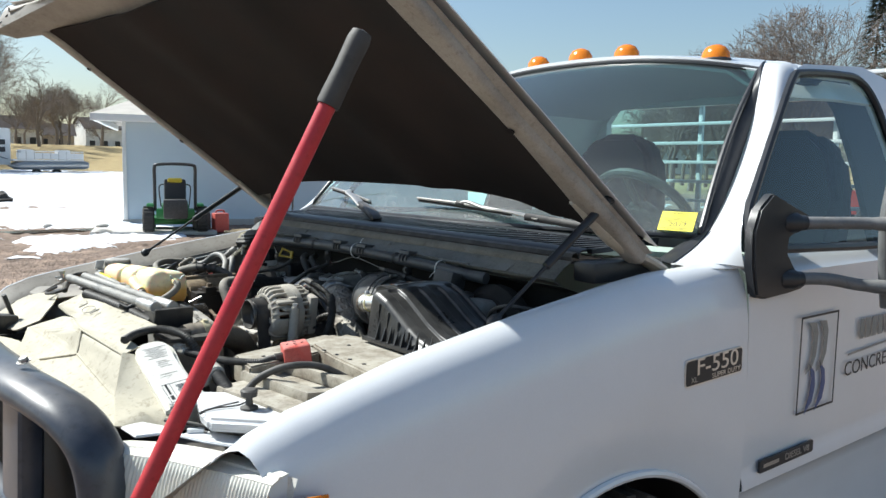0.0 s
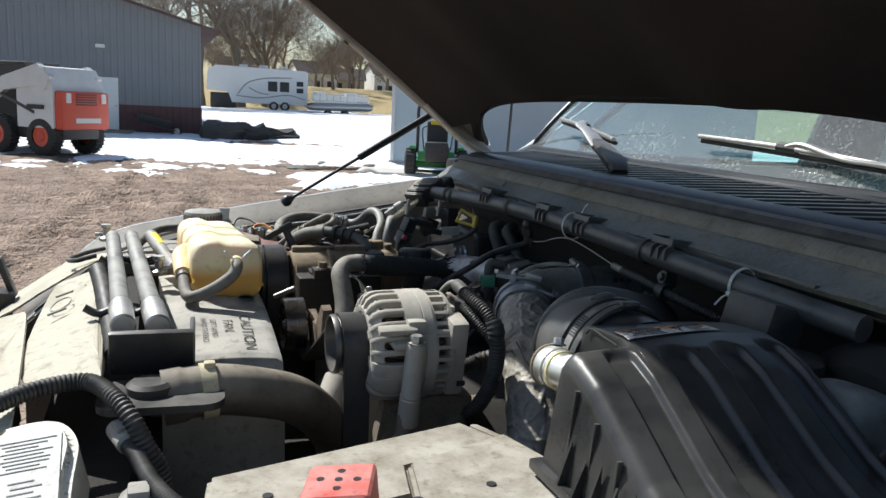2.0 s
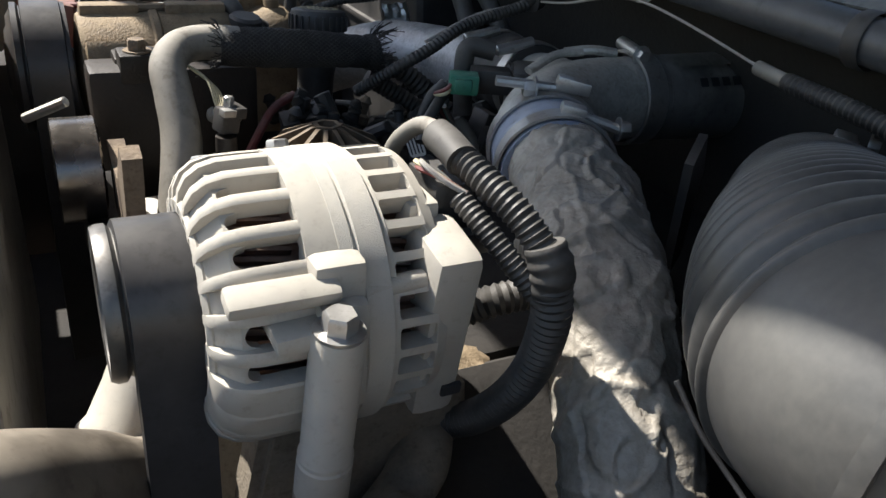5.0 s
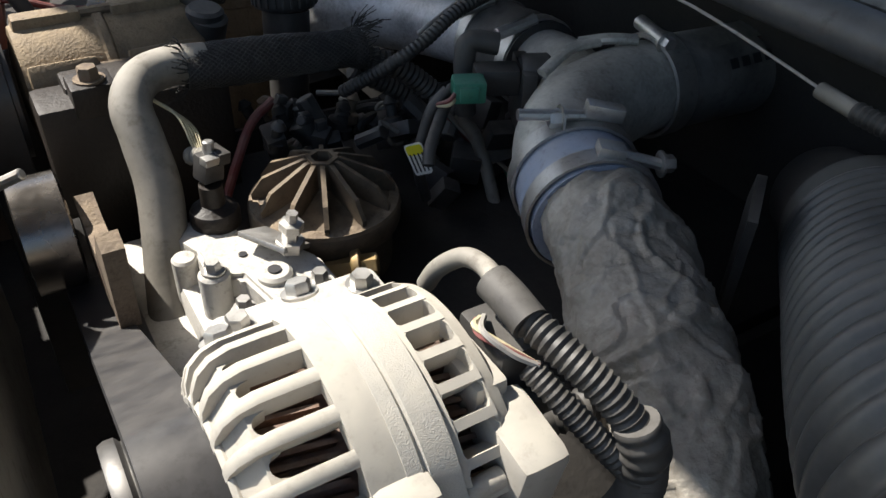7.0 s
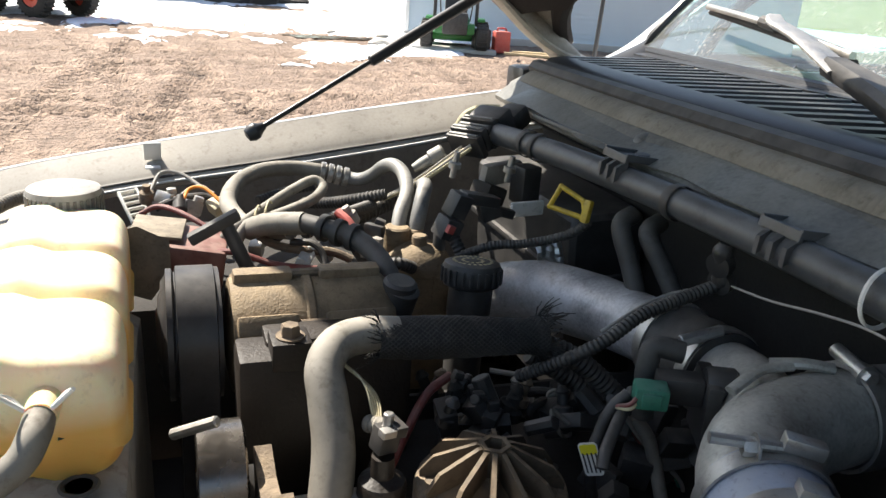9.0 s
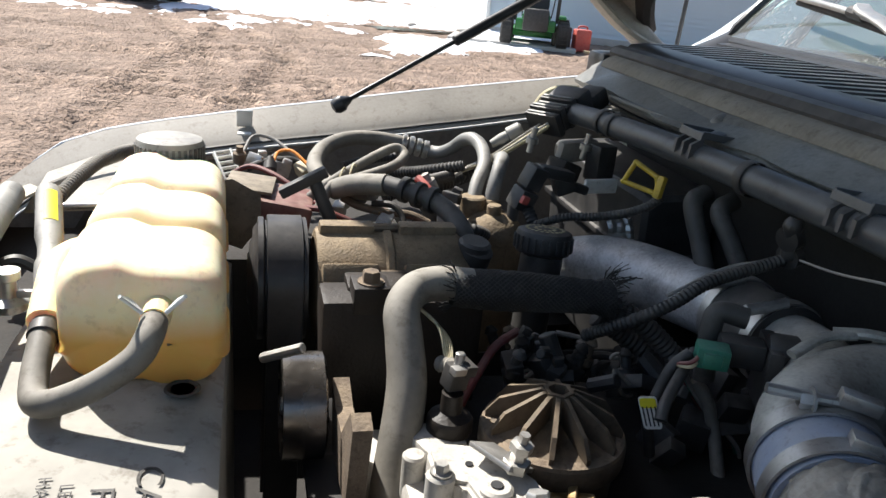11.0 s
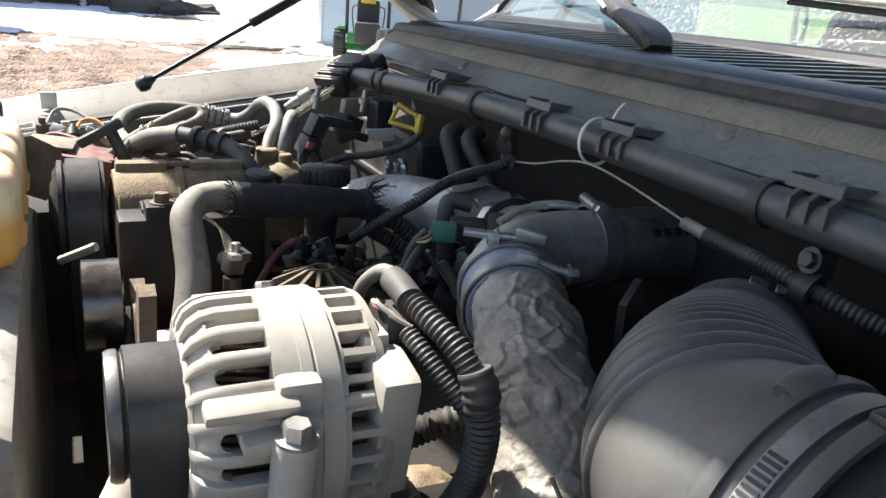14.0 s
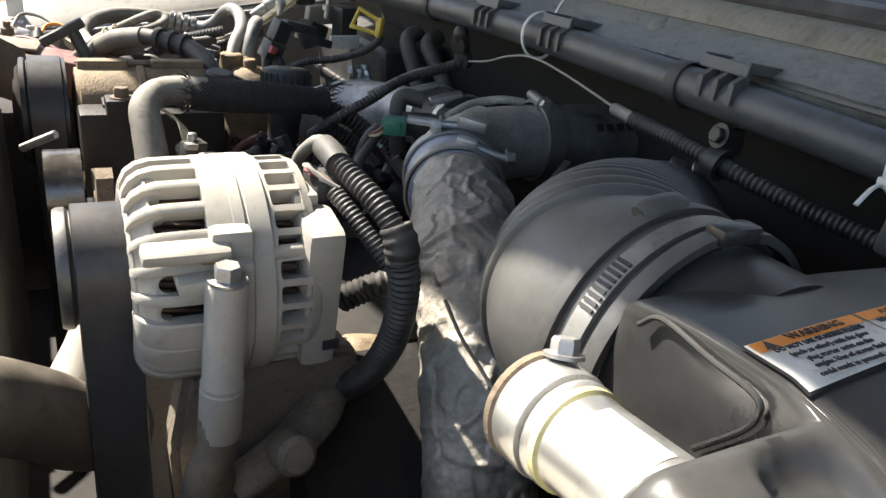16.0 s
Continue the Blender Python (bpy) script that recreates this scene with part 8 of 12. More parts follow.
def crinkle(q):
    """Foil creases: broad dents, sharp folded ridges and fine puckers."""
    w = q + Vector((noise.noise(q * 9), noise.noise(q * 9 + Vector((5, 2, 1))), noise.noise(q * 9 + Vector((1, 8, 4))))) * 0.016
    a = noise.noise(w * 17)
    b = 1 - abs(noise.noise(w * 15 + Vector((3, 1, 7))))
    c = 1 - abs(noise.noise(w * 34 + Vector((9, 4, 2))))
    # torn sheets laid over one another, with stepped edges
    sheet = math.floor(2.3 * noise.noise(w * 14 + Vector((2, 6, 3))) + 0.5 * noise.noise(w * 50)) + math.floor(1.7 * noise.noise(w * 24 + Vector((7, 1, 5))))
    return 0.0032 * a + 0.0018 * sheet + 0.0034 * max(0, b - 0.88) / 0.12 + 0.0018 * max(0, c - 0.86) / 0.14 + 0.0006 * (1 - abs(noise.noise(q * 85))) + 0.0005 * noise.noise(q * 150) - 0.0012


rings = sweep(bm, path, lambda u, s: 0.0390 + 0.003 * math.sin(min(1, u * 2.2) * math.pi), 180)
bm.normal_update()
for v in bm.verts:
    v.co += v.normal * crinkle(v.co)
part("foil", bm, M_WRAP, wp, angle=75)
# throttle sensor block with the green connector
gs = thing("green_plug", "green electrical connector on a black sensor", "connector", (-0.1, 0.025, 1.24))
bm = bmesh.new()
box(bm, (-0.116, 0.026, 1.2535), (0.026, 0.020, 0.018), 0.003, (0, 0, -24))
box(bm, (-0.117, 0.0255, 1.2535), (0.015, 0.025, 0.012), 0.002, (0, 0, -24))
part("shell", bm, M_GREEN, gs)
bm = bmesh.new()
box(bm, (-0.085, 0.034, 1.252), (0.036, 0.022, 0.022), 0.003, (0, 0, -24))
lathe(bm, [(0.013, 0), (0.015, 0.004), (0.015, 0.022), (0.012, 0.025)], (-0.066, 0.028, 1.256), Vector((0.9, -0.4, 0)), 20)
box(bm, (-0.060, 0.030, 1.235), (0.012, 0.05, 0.055), 0.003, (0, 0, -24))
part("sensor", bm, M_BLKPLAST, gs)
bm = bmesh.new()
sweep(bm, spline([(-0.130, 0.034, 1.252), (-0.142, 0.035, 1.240), (-0.150, 0.034, 1.222), (-0.158, 0.030, 1.196), (-0.150, 0.03, 1.16)], 8), 0.0048, 12)
part("tail", bm, M_LOOM, gs, "taped black wire tail")
for dz, m in ((0.0, M_REDWIRE), (0.004, M_TAN)):
    bm = bmesh.new()
    sweep(bm, spline([(-0.126, 0.026, 1.256 - dz), (-0.135, 0.022, 1.250 - dz), (-0.142, 0.034, 1.242)], 6), 0.0018, 8)
    part("wire", bm, m, gs)
bm = bmesh.new()
TG = basis(Vector((0.35, -0.15, -1)), Vector((0.7, -0.55, 0.2)), Vector((-0.161, 0.024, 1.204)))
plate(bm, rounded(0.030, 0.015, 0.003), 0.0006, TG)
tag = solo("paper_tag", bm, M_WHITEPL, "small white paper tag on the harness", "tag", smooth=False)
bm = bmesh.new()
plate(bm, rounded(0.009, 0.013, 0.002), 0.0009, TG @ Matrix.Translation((-0.009, 0, 0)))
o = part("yellow_end", bm, M_STICKER, tag, smooth=False)
bm = bmesh.new()
for k in range(4):
    box(bm, (0.003, -0.005 + 0.0033 * k, 0.0008), (0.018, 0.0012, 0.0004))
bmesh.ops.transform(bm, matrix=TG, verts=bm.verts)
part("print_lines", bm, M_INK, tag, smooth=False)
# vacuum elbow beside it
bm = hose([(-0.098, 0.055, 1.215), (-0.100, 0.058, 1.262), (-0.094, 0.058, 1.276), (-0.075, 0.048, 1.274)], 0.009)
solo("vacuum_elbow", bm, M_RUBBER, "black rubber vacuum elbow", "hose")

# ---- air filter box, intake elbow ----
ab = thing("air_filter_box", "black ribbed plastic air filter box with a warning label", "air box", (-0.2, -0.68, 1.15))
OG = [(-0.505, 1.330), (-0.545, 1.338), (-0.590, 1.342), (-0.620, 1.338), (-0.650, 1.327), (-0.690, 1.304), (-0.730, 1.280), (-0.770, 1.262), (-0.810, 1.250), (-0.86, 1.244)]


def og(y):
    return float(np.interp(-y, [-a for a, _ in OG], [b for _, b in OG]))


STEP_X, STEP_Y = -0.249, -0.600


def front_y(x):
    """The lid's edge towards the engine: a notch makes room for the gauge."""
    k = min(1, max(0, (x - STEP_X + 0.004) / 0.008))
    k = k * k * (3 - 2 * k)
    return STEP_Y + (-0.512 - STEP_Y) * k


def lid_z(x, y):
    u = (x + 0.315) / 0.235
    z = og(y) - 0.002 + 0.0045 * math.sin(math.pi * min(1, max(0, u))) * (1 if y > -0.64 else max(0.35, 1 - (-0.64 - y) / 0.12))
    # long pressed channels that fan down the slope
    for c, w, start in ((-0.270, 0.016, -0.616), (-0.217, 0.0185, -0.622), (-0.160, 0.0185, -0.620), (-0.108, 0.014, -0.615)):
        c2 = c + 0.10 * max(0, -0.62 - y) * (c + 0.20)
        d = abs(x - c2)
        edge = max(0.0, min(1.0, (w - d) / 0.005))
        lim = start - 0.010 * (1 - (d / w) ** 2 if d < w else 0)
        k = max(0.0, min(1.0, (start + 0.010 * (1 - min(1, d / w) ** 2) - y) / 0.008))
        z -= 0.0075 * edge * edge * (3 - 2 * edge) * k
    fe = front_y(x) - y
    if fe < 0.008:
        z -= 0.006 * (1 - max(0, fe) / 0.008) ** 2
    e = min(x + 0.315, -0.080 - x)
    if e < 0.012:
        z -= 0.010 * (1 - max(0, e) / 0.012) ** 2
    return z


bm = bmesh.new()
def lid(u, v):
    x = -0.315 + 0.235 * u
    y = front_y(x) + (-0.860 - front_y(x)) * v
    return Vector((x, y, lid_z(x, y)))


surf(bm, lid, 180, 100)
# skirt down to the flange on all four sides
for side in range(4):
    def skirt(u, v):
        if side == 0:
            x, y = -0.315, STEP_Y + (-0.860 - STEP_Y) * u
        elif side == 1:
            x, y = -0.080, -0.512 - 0.348 * u
        elif side == 2:
            x = -0.315 + 0.235 * u
            y = front_y(x)
        else:
            x, y = -0.315 + 0.235 * u, -0.860
        z = lid_z(x, y)
        flare = 0.012 * v
        q = Vector((x, y, z + (1.236 - z) * v))
        q += Vector(((-flare, 0, 0), (flare, 0, 0), (0, flare, 0), (0, -flare, 0))[side])
        return q
    surf(bm, skirt, 180 if side in (2, 3) else 100, 10)
bmesh.ops.remove_doubles(bm, verts=bm.verts, dist=0.0004)
bmesh.ops.recalc_face_normals(bm, faces=bm.faces)
lid_ob = part("lid", bm, M_LID, ab, "glossy black moulded lid", angle=50)
bm = bmesh.new()
box(bm, (-0.1975, -0.730, 1.2325), (0.275, 0.283, 0.010), 0.003)
part("flange", bm, M_LID, ab)
bm = bmesh.new()
box(bm, (-0.1975, -0.725, 1.165), (0.225, 0.24, 0.125), 0.012)
part("base", bm, M_BLKPLAST, ab)
for i in range(10):
    y = -0.640 - 0.0235 * i
    bm = bmesh.new()
    h = 0.030 if i % 2 else 0.038
    vs = [bm.verts.new(p) for p in ((-0.335, y, 1.2375), (-0.335, y - 0.003, 1.2375), (-0.3235, y - 0.003, 1.2375), (-0.3235, y, 1.2375), (-0.3235, y, 1.2375 + h), (-0.3235, y - 0.003, 1.2375 + h))]
    for f in ((0, 1, 2, 3), (0, 3, 4), (1, 5, 2), (0, 4, 5, 1), (3, 2, 5, 4)):
        bm.faces.new([vs[k] for k in f])
    part("gusset", bm, M_LID, lid_ob, smooth=False)
for y, h in ((-0.634, 0.075), (-0.668, 0.060), (-0.705, 0.045), (-0.745, 0.03)):
    bm = bmesh.new()
    box(bm, (-0.3200, y, 1.240 + h / 2), (0.005, 0.003, h), 0.001, (0, 4, 0))
    part("side_rib", bm, M_LID, lid_ob)
# neck towards the elbow, with the flat cheek beside it
NC, ND = Vector((-0.188, -0.505, 1.283)), Vector((-0.10, 1.0, 0.04)).normalized()
bm = bmesh.new()
lathe(bm, [(0.059, -0.03), (0.059, 0.008), (0.0615, 0.010), (0.0615, 0.017), (0.059, 0.019), (0.059, 0.034)], NC, ND, 56)
part("neck", bm, M_LID, ab)
bm = bmesh.new()
sweep(bm, spline([(-0.2505, -0.528, 1.330), (-0.2500, -0.538, 1.3370), (-0.2515, -0.563, 1.3362), (-0.2530, -0.583, 1.3360), (-0.2535, -0.587, 1.3320), (-0.2530, -0.583, 1.3230), (-0.2520, -0.566, 1.3040)], 6), 0.0011, 8)
part("lid_bead", bm, M_LID, ab, "moulded bead round the flat cheek")
# warning label
lo = Vector((-0.1925, -0.5775, 0.0))
lx, ly = Vector((1, 0.105, 0)).normalized(), Vector((0.085, 1, 0)).normalized()
lb = thing("warning_label", "white and orange warning label on the air box", "label", (lo.x, lo.y, 1.355))


def on_lid(a, b, h):
    p = lo + lx * a + ly * (0.80 * b)
    return Vector((p.x, p.y, lid_z(p.x, p.y) + h))


def label_sheet(name, a0, a1, b0, b1, h, m, corner=0.0):
    bm = bmesh.new()
    surf(bm, lambda u, v: on_lid(a0 + (a1 - a0) * u, b0 + (b1 - b0) * v, h), 14, 10)
    return part(name, bm, m, lb, smooth=True)


label_sheet("black_border", -0.0560, 0.0560, -0.0180, 0.0180, 0.0012, M_INK)
label_sheet("paper", -0.0550, 0.0550, -0.0170, 0.0170, 0.0016, M_WHITEPL)
label_sheet("orange_band", -0.0540, -0.0008, 0.0090, 0.0162, 0.0020, M_ORANGE)
label_sheet("orange_band", 0.0008, 0.0540, 0.0090, 0.0162, 0.0020, M_ORANGE)
label_sheet("divider", -0.0004, 0.0004, -0.0165, 0.0165, 0.0022, M_INK)
pz = on_lid(0, 0, 0.0024)
nx = (on_lid(0.04, 0, 0) - on_lid(-0.04, 0, 0)).normalized()
ny = (on_lid(0, 0.015, 0) - on_lid(0, -0.015, 0)).normalized()


def label_text(txt, a, b, size, name, xs=1.0):
    m = basis(nx, ny, on_lid(a, b, 0.0022))
    letters(name, txt, size * 0.78, m, M_INK, lb, 0.0002, xs=xs * 1.12)


label_text("WARNING", -0.0240, 0.0126, 0.0064, "heading", 1.05)
label_text("AVERTISSEMENT", 0.0290, 0.0126, 0.0054, "heading")
for k, tx in enumerate(("DO NOT USE STARTER FLUIDS", "(such as ether) with the glow", "plug starter assist on the", "engine. Use of starter fluid", "could result in personal injury.")):
    label_text(tx, -0.0275, 0.0064 - 0.0050 * k, 0.0042, "warning_line", 0.90)
for k, tx in enumerate(("N'UTILISEZ", "DEMAR", "ce m", "en", "ca")):
    label_text(tx, 0.0110 + 0.0010 * (5 - len(tx)) * -0.4, 0.0064 - 0.0050 * k, 0.0042, "warning_line", 0.92)
bm = bmesh.new()
for k in range(5):
    a0, a1, b = 0.023, 0.048 - 0.004 * (k % 3), 0.0064 - 0.0050 * k
    surf(bm, lambda u, v: on_lid(a0 + (a1 - a0) * u, b - 0.0012 + 0.0024 * v, 0.0021), 4, 1)
part("unread_bar", bm, M_INK, lb, smooth=False)
tri_c = on_lid(-0.0475, 0.0126, 0.0022)
bm = bmesh.new()
bm.faces.new([bm.verts.new(tri_c + nx * a + ny * b) for a, b in ((-0.003, -0.0026), (0.003, -0.0026), (0, 0.0028))])
part("warning_triangle", bm, M_INK, lb, smooth=False)

# silver restriction gauge
sg = thing("filter_gauge", "shiny zinc canister with a yellow band", "gauge", (-0.30, -0.56, 1.29))
GD = Vector((0.03, -1.0, 0.10)).normalized()
G0 = Vector((-0.2830, -0.5270, 1.2975))
bm = bmesh.new()
lathe(bm, [(0.016, 0.012), (0.0200, 0.013), (0.0200, 0.016), (0.0186, 0.018), (0.0178, 0.024), (0.0178, 0.088)], G0, GD, 48)
part("barrel", bm, M_CHROME, sg)
bm = bmesh.new()
lathe(bm, [(0.016, -0.004), (0.0205, -0.004), (0.0211, -0.002), (0.0211, 0.008), (0.0205, 0.010), (0.016, 0.010)], G0, GD, 48)
part("end_band", bm, M_CHROME, sg)
bm = bmesh.new()
lathe(bm, [(0.0194, 0.0165), (0.0195, 0.0172), (0.0195, 0.0200), (0.0182, 0.0210)], G0, GD, 48, caps=False)
part("yellow_band", bm, M_BAND, sg, "worn dull yellow paint band")
bm = bmesh.new()
lathe(bm, [(0.0203, -0.009), (0.0216, -0.008), (0.0216, -0.005), (0.0203, -0.004)], G0, GD, 48, caps=False)
part("rust_ring", bm, M_CAST, sg, "rusty clamp ring")
bm = bmesh.new()
hexbolt(bm, G0 + Vector((0.006, 0.004, 0.0205)), Vector((0.2, 0.3, 1)), 0.0052, 0.006)
part("clamp_screw", bm, M_STEEL, sg)
bm = bmesh.new()
surf(bm, lambda u, v: G0 + GD * (0.030 + 0.030 * u) + (X * math.cos(radians(50 + 45 * v)) * -1 + X.cross(GD) * -math.sin(radians(50 + 45 * v))) * 0.0181, 4, 8)
part("paper_label", bm, M_WHITEPL, sg)

# rubber elbow and bellows
el = thing("intake_elbow", "big black rubber intake elbow with bellows", "intake hose", (-0.17, -0.42, 1.2))
bm = bmesh.new()
EP = spline([NC + ND * 0.010, NC + ND * 0.035, (-0.190, -0.445, 1.282), (-0.182, -0.428, 1.280)], 12)
sweep(bm, EP, lambda u, s: 0.0620 + 0.0015 * math.sin(math.pi * min(1, u * 1.3)), 64)
part("elbow", bm, M_ELBOW, el)
bm = bmesh.new()
BP = resample(spline([(-0.188, -0.440, 1.281), (-0.170, -0.411, 1.280), (-0.138, -0.376, 1.274), (-0.096, -0.338, 1.264), (-0.048, -0.298, 1.251), (0.000, -0.256, 1.239)], 12), 0.0012)
sweep(bm, BP, lambda u, s: 0.0665 - 0.0058 * (0.5 + 0.5 * math.cos(2 * math.pi * s / 0.0138)) ** 1.6 - 0.011 * u, 56)
part("bellows", bm, M_ELBOW, el, "ribbed black rubber bellows")
BE = BP[-1]
BD = (BP[-1] - BP[-12]).normalized()
bm = bmesh.new()
lathe(bm, [(0.0470, -0.012), (0.0530, -0.011), (0.0515, -0.004), (0.0515, 0.010), (0.0530, 0.014), (0.0530, 0.030), (0.0470, 0.034)], BE, BD, 44, caps=False)
part("end_cuff", bm, M_ELBOW, el)
bm = bmesh.new()
lathe(bm, [(0.0514, -0.003), (0.0526, -0.003), (0.0526, 0.009), (0.0514, 0.009)], BE, BD, 44, caps=False)
clamp_ = part("end_clamp", bm, M_STEEL, el, "stainless worm clamp")
bm = bmesh.new()
box(bm, BE + Vector((0.004, -0.006, 0.055)), (0.020, 0.014, 0.008), 0.002, (8, 0, 40))
hexbolt(bm, BE + Vector((0.010, -0.018, 0.056)), Vector((0.5, -0.8, 0)), 0.0050, 0.006)
part("clamp_screw", bm, M_STEEL, clamp_)
bm = bmesh.new()
cyl(bm, BE + BD * 0.025, BE + BD * 0.16 - Z * 0.03, 0.044, 32, 0.004)
part("outlet_pipe", bm, M_BLKPLAST, el, "black plastic outlet pipe")
for k, r, w, m in ((0.020, 0.0655, 0.0048, M_CLAMP), (0.006, 0.0670, 0.0040, M_ELBOW), (0.034, 0.0665, 0.0035, M_ELBOW)):
    bm = bmesh.new()
    lathe(bm, [(r - 0.004, -w), (r, -w), (r + 0.0006, 0), (r, w), (r - 0.004, w)], NC + ND * k, ND, 60, caps=False)
    cl = part("clamp_band" if m is M_CLAMP else "bead", bm, m, el, "stainless worm clamp" if m is M_CLAMP else "")
    if m is M_CLAMP:
        for i in range(9):
            t = radians(128 + 2.6 * i)
            a, b, d = frame_of(ND)
            up = (Z - ND * Z.dot(ND)).normalized()
            rt_ = ND.cross(up)
            dirv = up * math.sin(t) + rt_ * -math.cos(t) * -1
            bm = bmesh.new()
            box(bm, NC + ND * k + dirv * (r + 0.0008), (0.0016, 0.0075, 0.0008), 0, Matrix((ND.cross(dirv), ND, dirv)).transposed())
            part("clamp_slot", bm, M_INK, cl, smooth=False)
bm = bmesh.new()
up = (Z - ND * Z.dot(ND)).normalized()
rt_ = ND.cross(up)
lug = [NC + ND * 0.038 + (up * math.cos(t) + rt_ * math.sin(t)) * 0.0665 for t in np.linspace(-0.30, 0.10, 16)]
sweep(bm, lug, lambda u, s: 0.0065 * (1 - 0.35 * abs(2 * u - 1) ** 4), 10, squash=0.7)
part("lug", bm, M_ELBOW, el, "raised rubber lug")
bm = bmesh.new()
box(bm, NC + up * 0.0665 + ND * 0.004, (0.022, 0.012, 0.008), 0.003)
part("neck_tab", bm, M_LID, el)
bm = bmesh.new()
crk = [Vector((-0.272, -0.420 + 0.0, 1.290)), Vector((-0.268, -0.432, 1.276)), Vector((-0.262, -0.444, 1.264)), Vector((-0.258, -0.458, 1.254))]
sweep(bm, spline(crk, 5), 0.0010, 6)
part("crack", bm, M_INK, el)
bm = bmesh.new()
plate(bm, [(-0.02, -0.05), (0.02, -0.05), (0.035, 0.012), (0.008, 0.045), (-0.03, 0.035)], 0.006, basis(Vector((0.8, 0.6, 0)), Vector((0, 0, 1)), Vector((-0.066, -0.206, 1.238))))
solo("elbow_bracket", bm, M_BLKPLAST, "black sheet bracket beside the bellows", "bracket", smooth=False)

# ---- coolant reservoir ----
rs = thing("coolant_reservoir", "aged yellow plastic coolant reservoir with three lobes", "reservoir", (-0.54, 0.2, 1.22))
bm = bmesh.new()
lobes = (0.090, 0.205, 0.320)


def res(u, v):
    """u: round the section, v: along y."""
    y = 0.026 + 0.386 * v
    t = 2 * math.pi * u
    pinch = 0.017 * max(math.exp(-((y - 0.148) / 0.010) ** 2), math.exp(-((y - 0.263) / 0.010) ** 2))
    end = min(1, max(0, min(v, 1 - v)) / 0.09)
    k = (1 - (1 - end) ** 2.6) ** (1 / 2.6) if end < 1 else 1
    k = max(k, 0.02)
    hw, hh = (0.0545 - pinch) * (0.55 + 0.45 * k), (0.0470 - pinch) * (0.50 + 0.50 * k)
    if v in (0.0, 1.0):
        hw, hh = hw * 0.55, hh * 0.55
    sq = lambda c: math.copysign(abs(c) ** 0.52, c)
    zc = 1.284 - 0.022 * v
    seam = 0.0035 if abs(math.sin(t) + 0.25) < 0.07 else 0.0
    return Vector((-0.5420 - 0.010 * v + (hw + seam) * sq(math.cos(t)), y, zc + hh * sq(math.sin(t)) - 0.006 * (math.cos(t) > 0)))


surf(bm, res, 72, 90, close_u=True)
for v0 in (0, 1):
    ringv = [v for v in bm.verts if abs(v.co.y - (0.026 + 0.386 * v0)) < 1e-5]
    cx = sum((v.co for v in ringv), Vector()) / len(ringv)
    ringv.sort(key=lambda v: math.atan2(v.co.z - cx.z, v.co.x - cx.x))
    bm.faces.new(ringv)
bmesh.ops.recalc_face_normals(bm, faces=bm.faces)
part("tank", bm, M_TANK, rs, "yellowed translucent tank", angle=60)
bm = bmesh.new()
lathe(bm, [(0.022, 0), (0.022, 0.018)], (-0.556, 0.425, 1.285), Z, 28)
part("filler_neck", bm, M_YELRES, rs)
bm = bmesh.new()
prof = [(0.030, 0.0), (0.0355, 0.002), (0.0355, 0.022), (0.034, 0.026), (0.030, 0.0275), (0.002, 0.028)]
lathe(bm, prof, (-0.556, 0.418, 1.292), Z, 48)
cap_ribs = []
for i in range(36):
    t = 2 * math.pi * i / 36
    d = Vector((math.cos(t), math.sin(t), 0))
    rib_ = bmesh.new()
    box(rib_, Vector((-0.556, 0.418, 1.303)) + d * 0.0358, (0.002, 0.003, 0.019), 0, Matrix.Rotation(t, 3, "Z"))
    cap_ribs.append(rib_)
pcap = part("cap", bm, M_PCAP, rs, "dusty black ribbed pressure cap")
for rib_ in cap_ribs:
    part("grip_rib", rib_, M_CAP, pcap, smooth=False)
bm = bmesh.new()
cyl(bm, (-0.5300, 0.034, 1.297), (-0.5310, 0.008, 1.297), 0.0095, 16)
part("spout", bm, M_YELRES, rs)
for a in (0.022, 0.012):
    bm = bmesh.new()
    for s in (-1, 1):
        sweep(bm, spline([(-0.5305 + s * 0.007, 0.004, 1.305), (-0.5305 + s * 0.014, -0.002 + a * 0.4, 1.312), (-0.5305 + s * 0.019, 0.0, 1.318)], 4), 0.0014, 6)
    part("spring_clamp", bm, M_TRIMW, rs)
bm = hose([(-0.531, 0.012, 1.297), (-0.533, -0.006, 1.293), (-0.541, -0.014, 1.282), (-0.5635, -0.018, 1.267), (-0.586, -0.016, 1.256), (-0.599, -0.008, 1.252), (-0.604, 0.012, 1.255), (-0.6055, 0.040, 1.265), (-0.6065, 0.072, 1.275)], 0.0088, 18)
part("overflow_hose", bm, M_GREYHOSE, rs, "dusty grey overflow hose")
bm = bmesh.new()
sweep(bm, spline([(-0.6062, 0.060, 1.272), (-0.6072, 0.092, 1.282), (-0.606, 0.118, 1.290), (-0.594, 0.136, 1.292), (-0.572, 0.142, 1.288)], 8), lambda u, s: 0.0125 + 0.002 * u, 18)
part("side_neck", bm, M_YELRES, rs, "pale moulded side neck")
bm = bmesh.new()
lathe(bm, [(0.0094, -0.005), (0.0104, -0.0045), (0.0104, 0.0045), (0.0094, 0.005)], (-0.6056, 0.052, 1.269), Vector((-0.02, 0.9, 0.28)), 20, caps=False)
part("neck_band", bm, M_BLKPLAST, rs, "black hose band")
bm = bmesh.new()
cyl(bm, (-0.463, 0.095, 1.2225), (-0.432, 0.078, 1.2400), 0.0042, 10, 0.001)
part("drain_stub", bm, M_STEEL, rs)

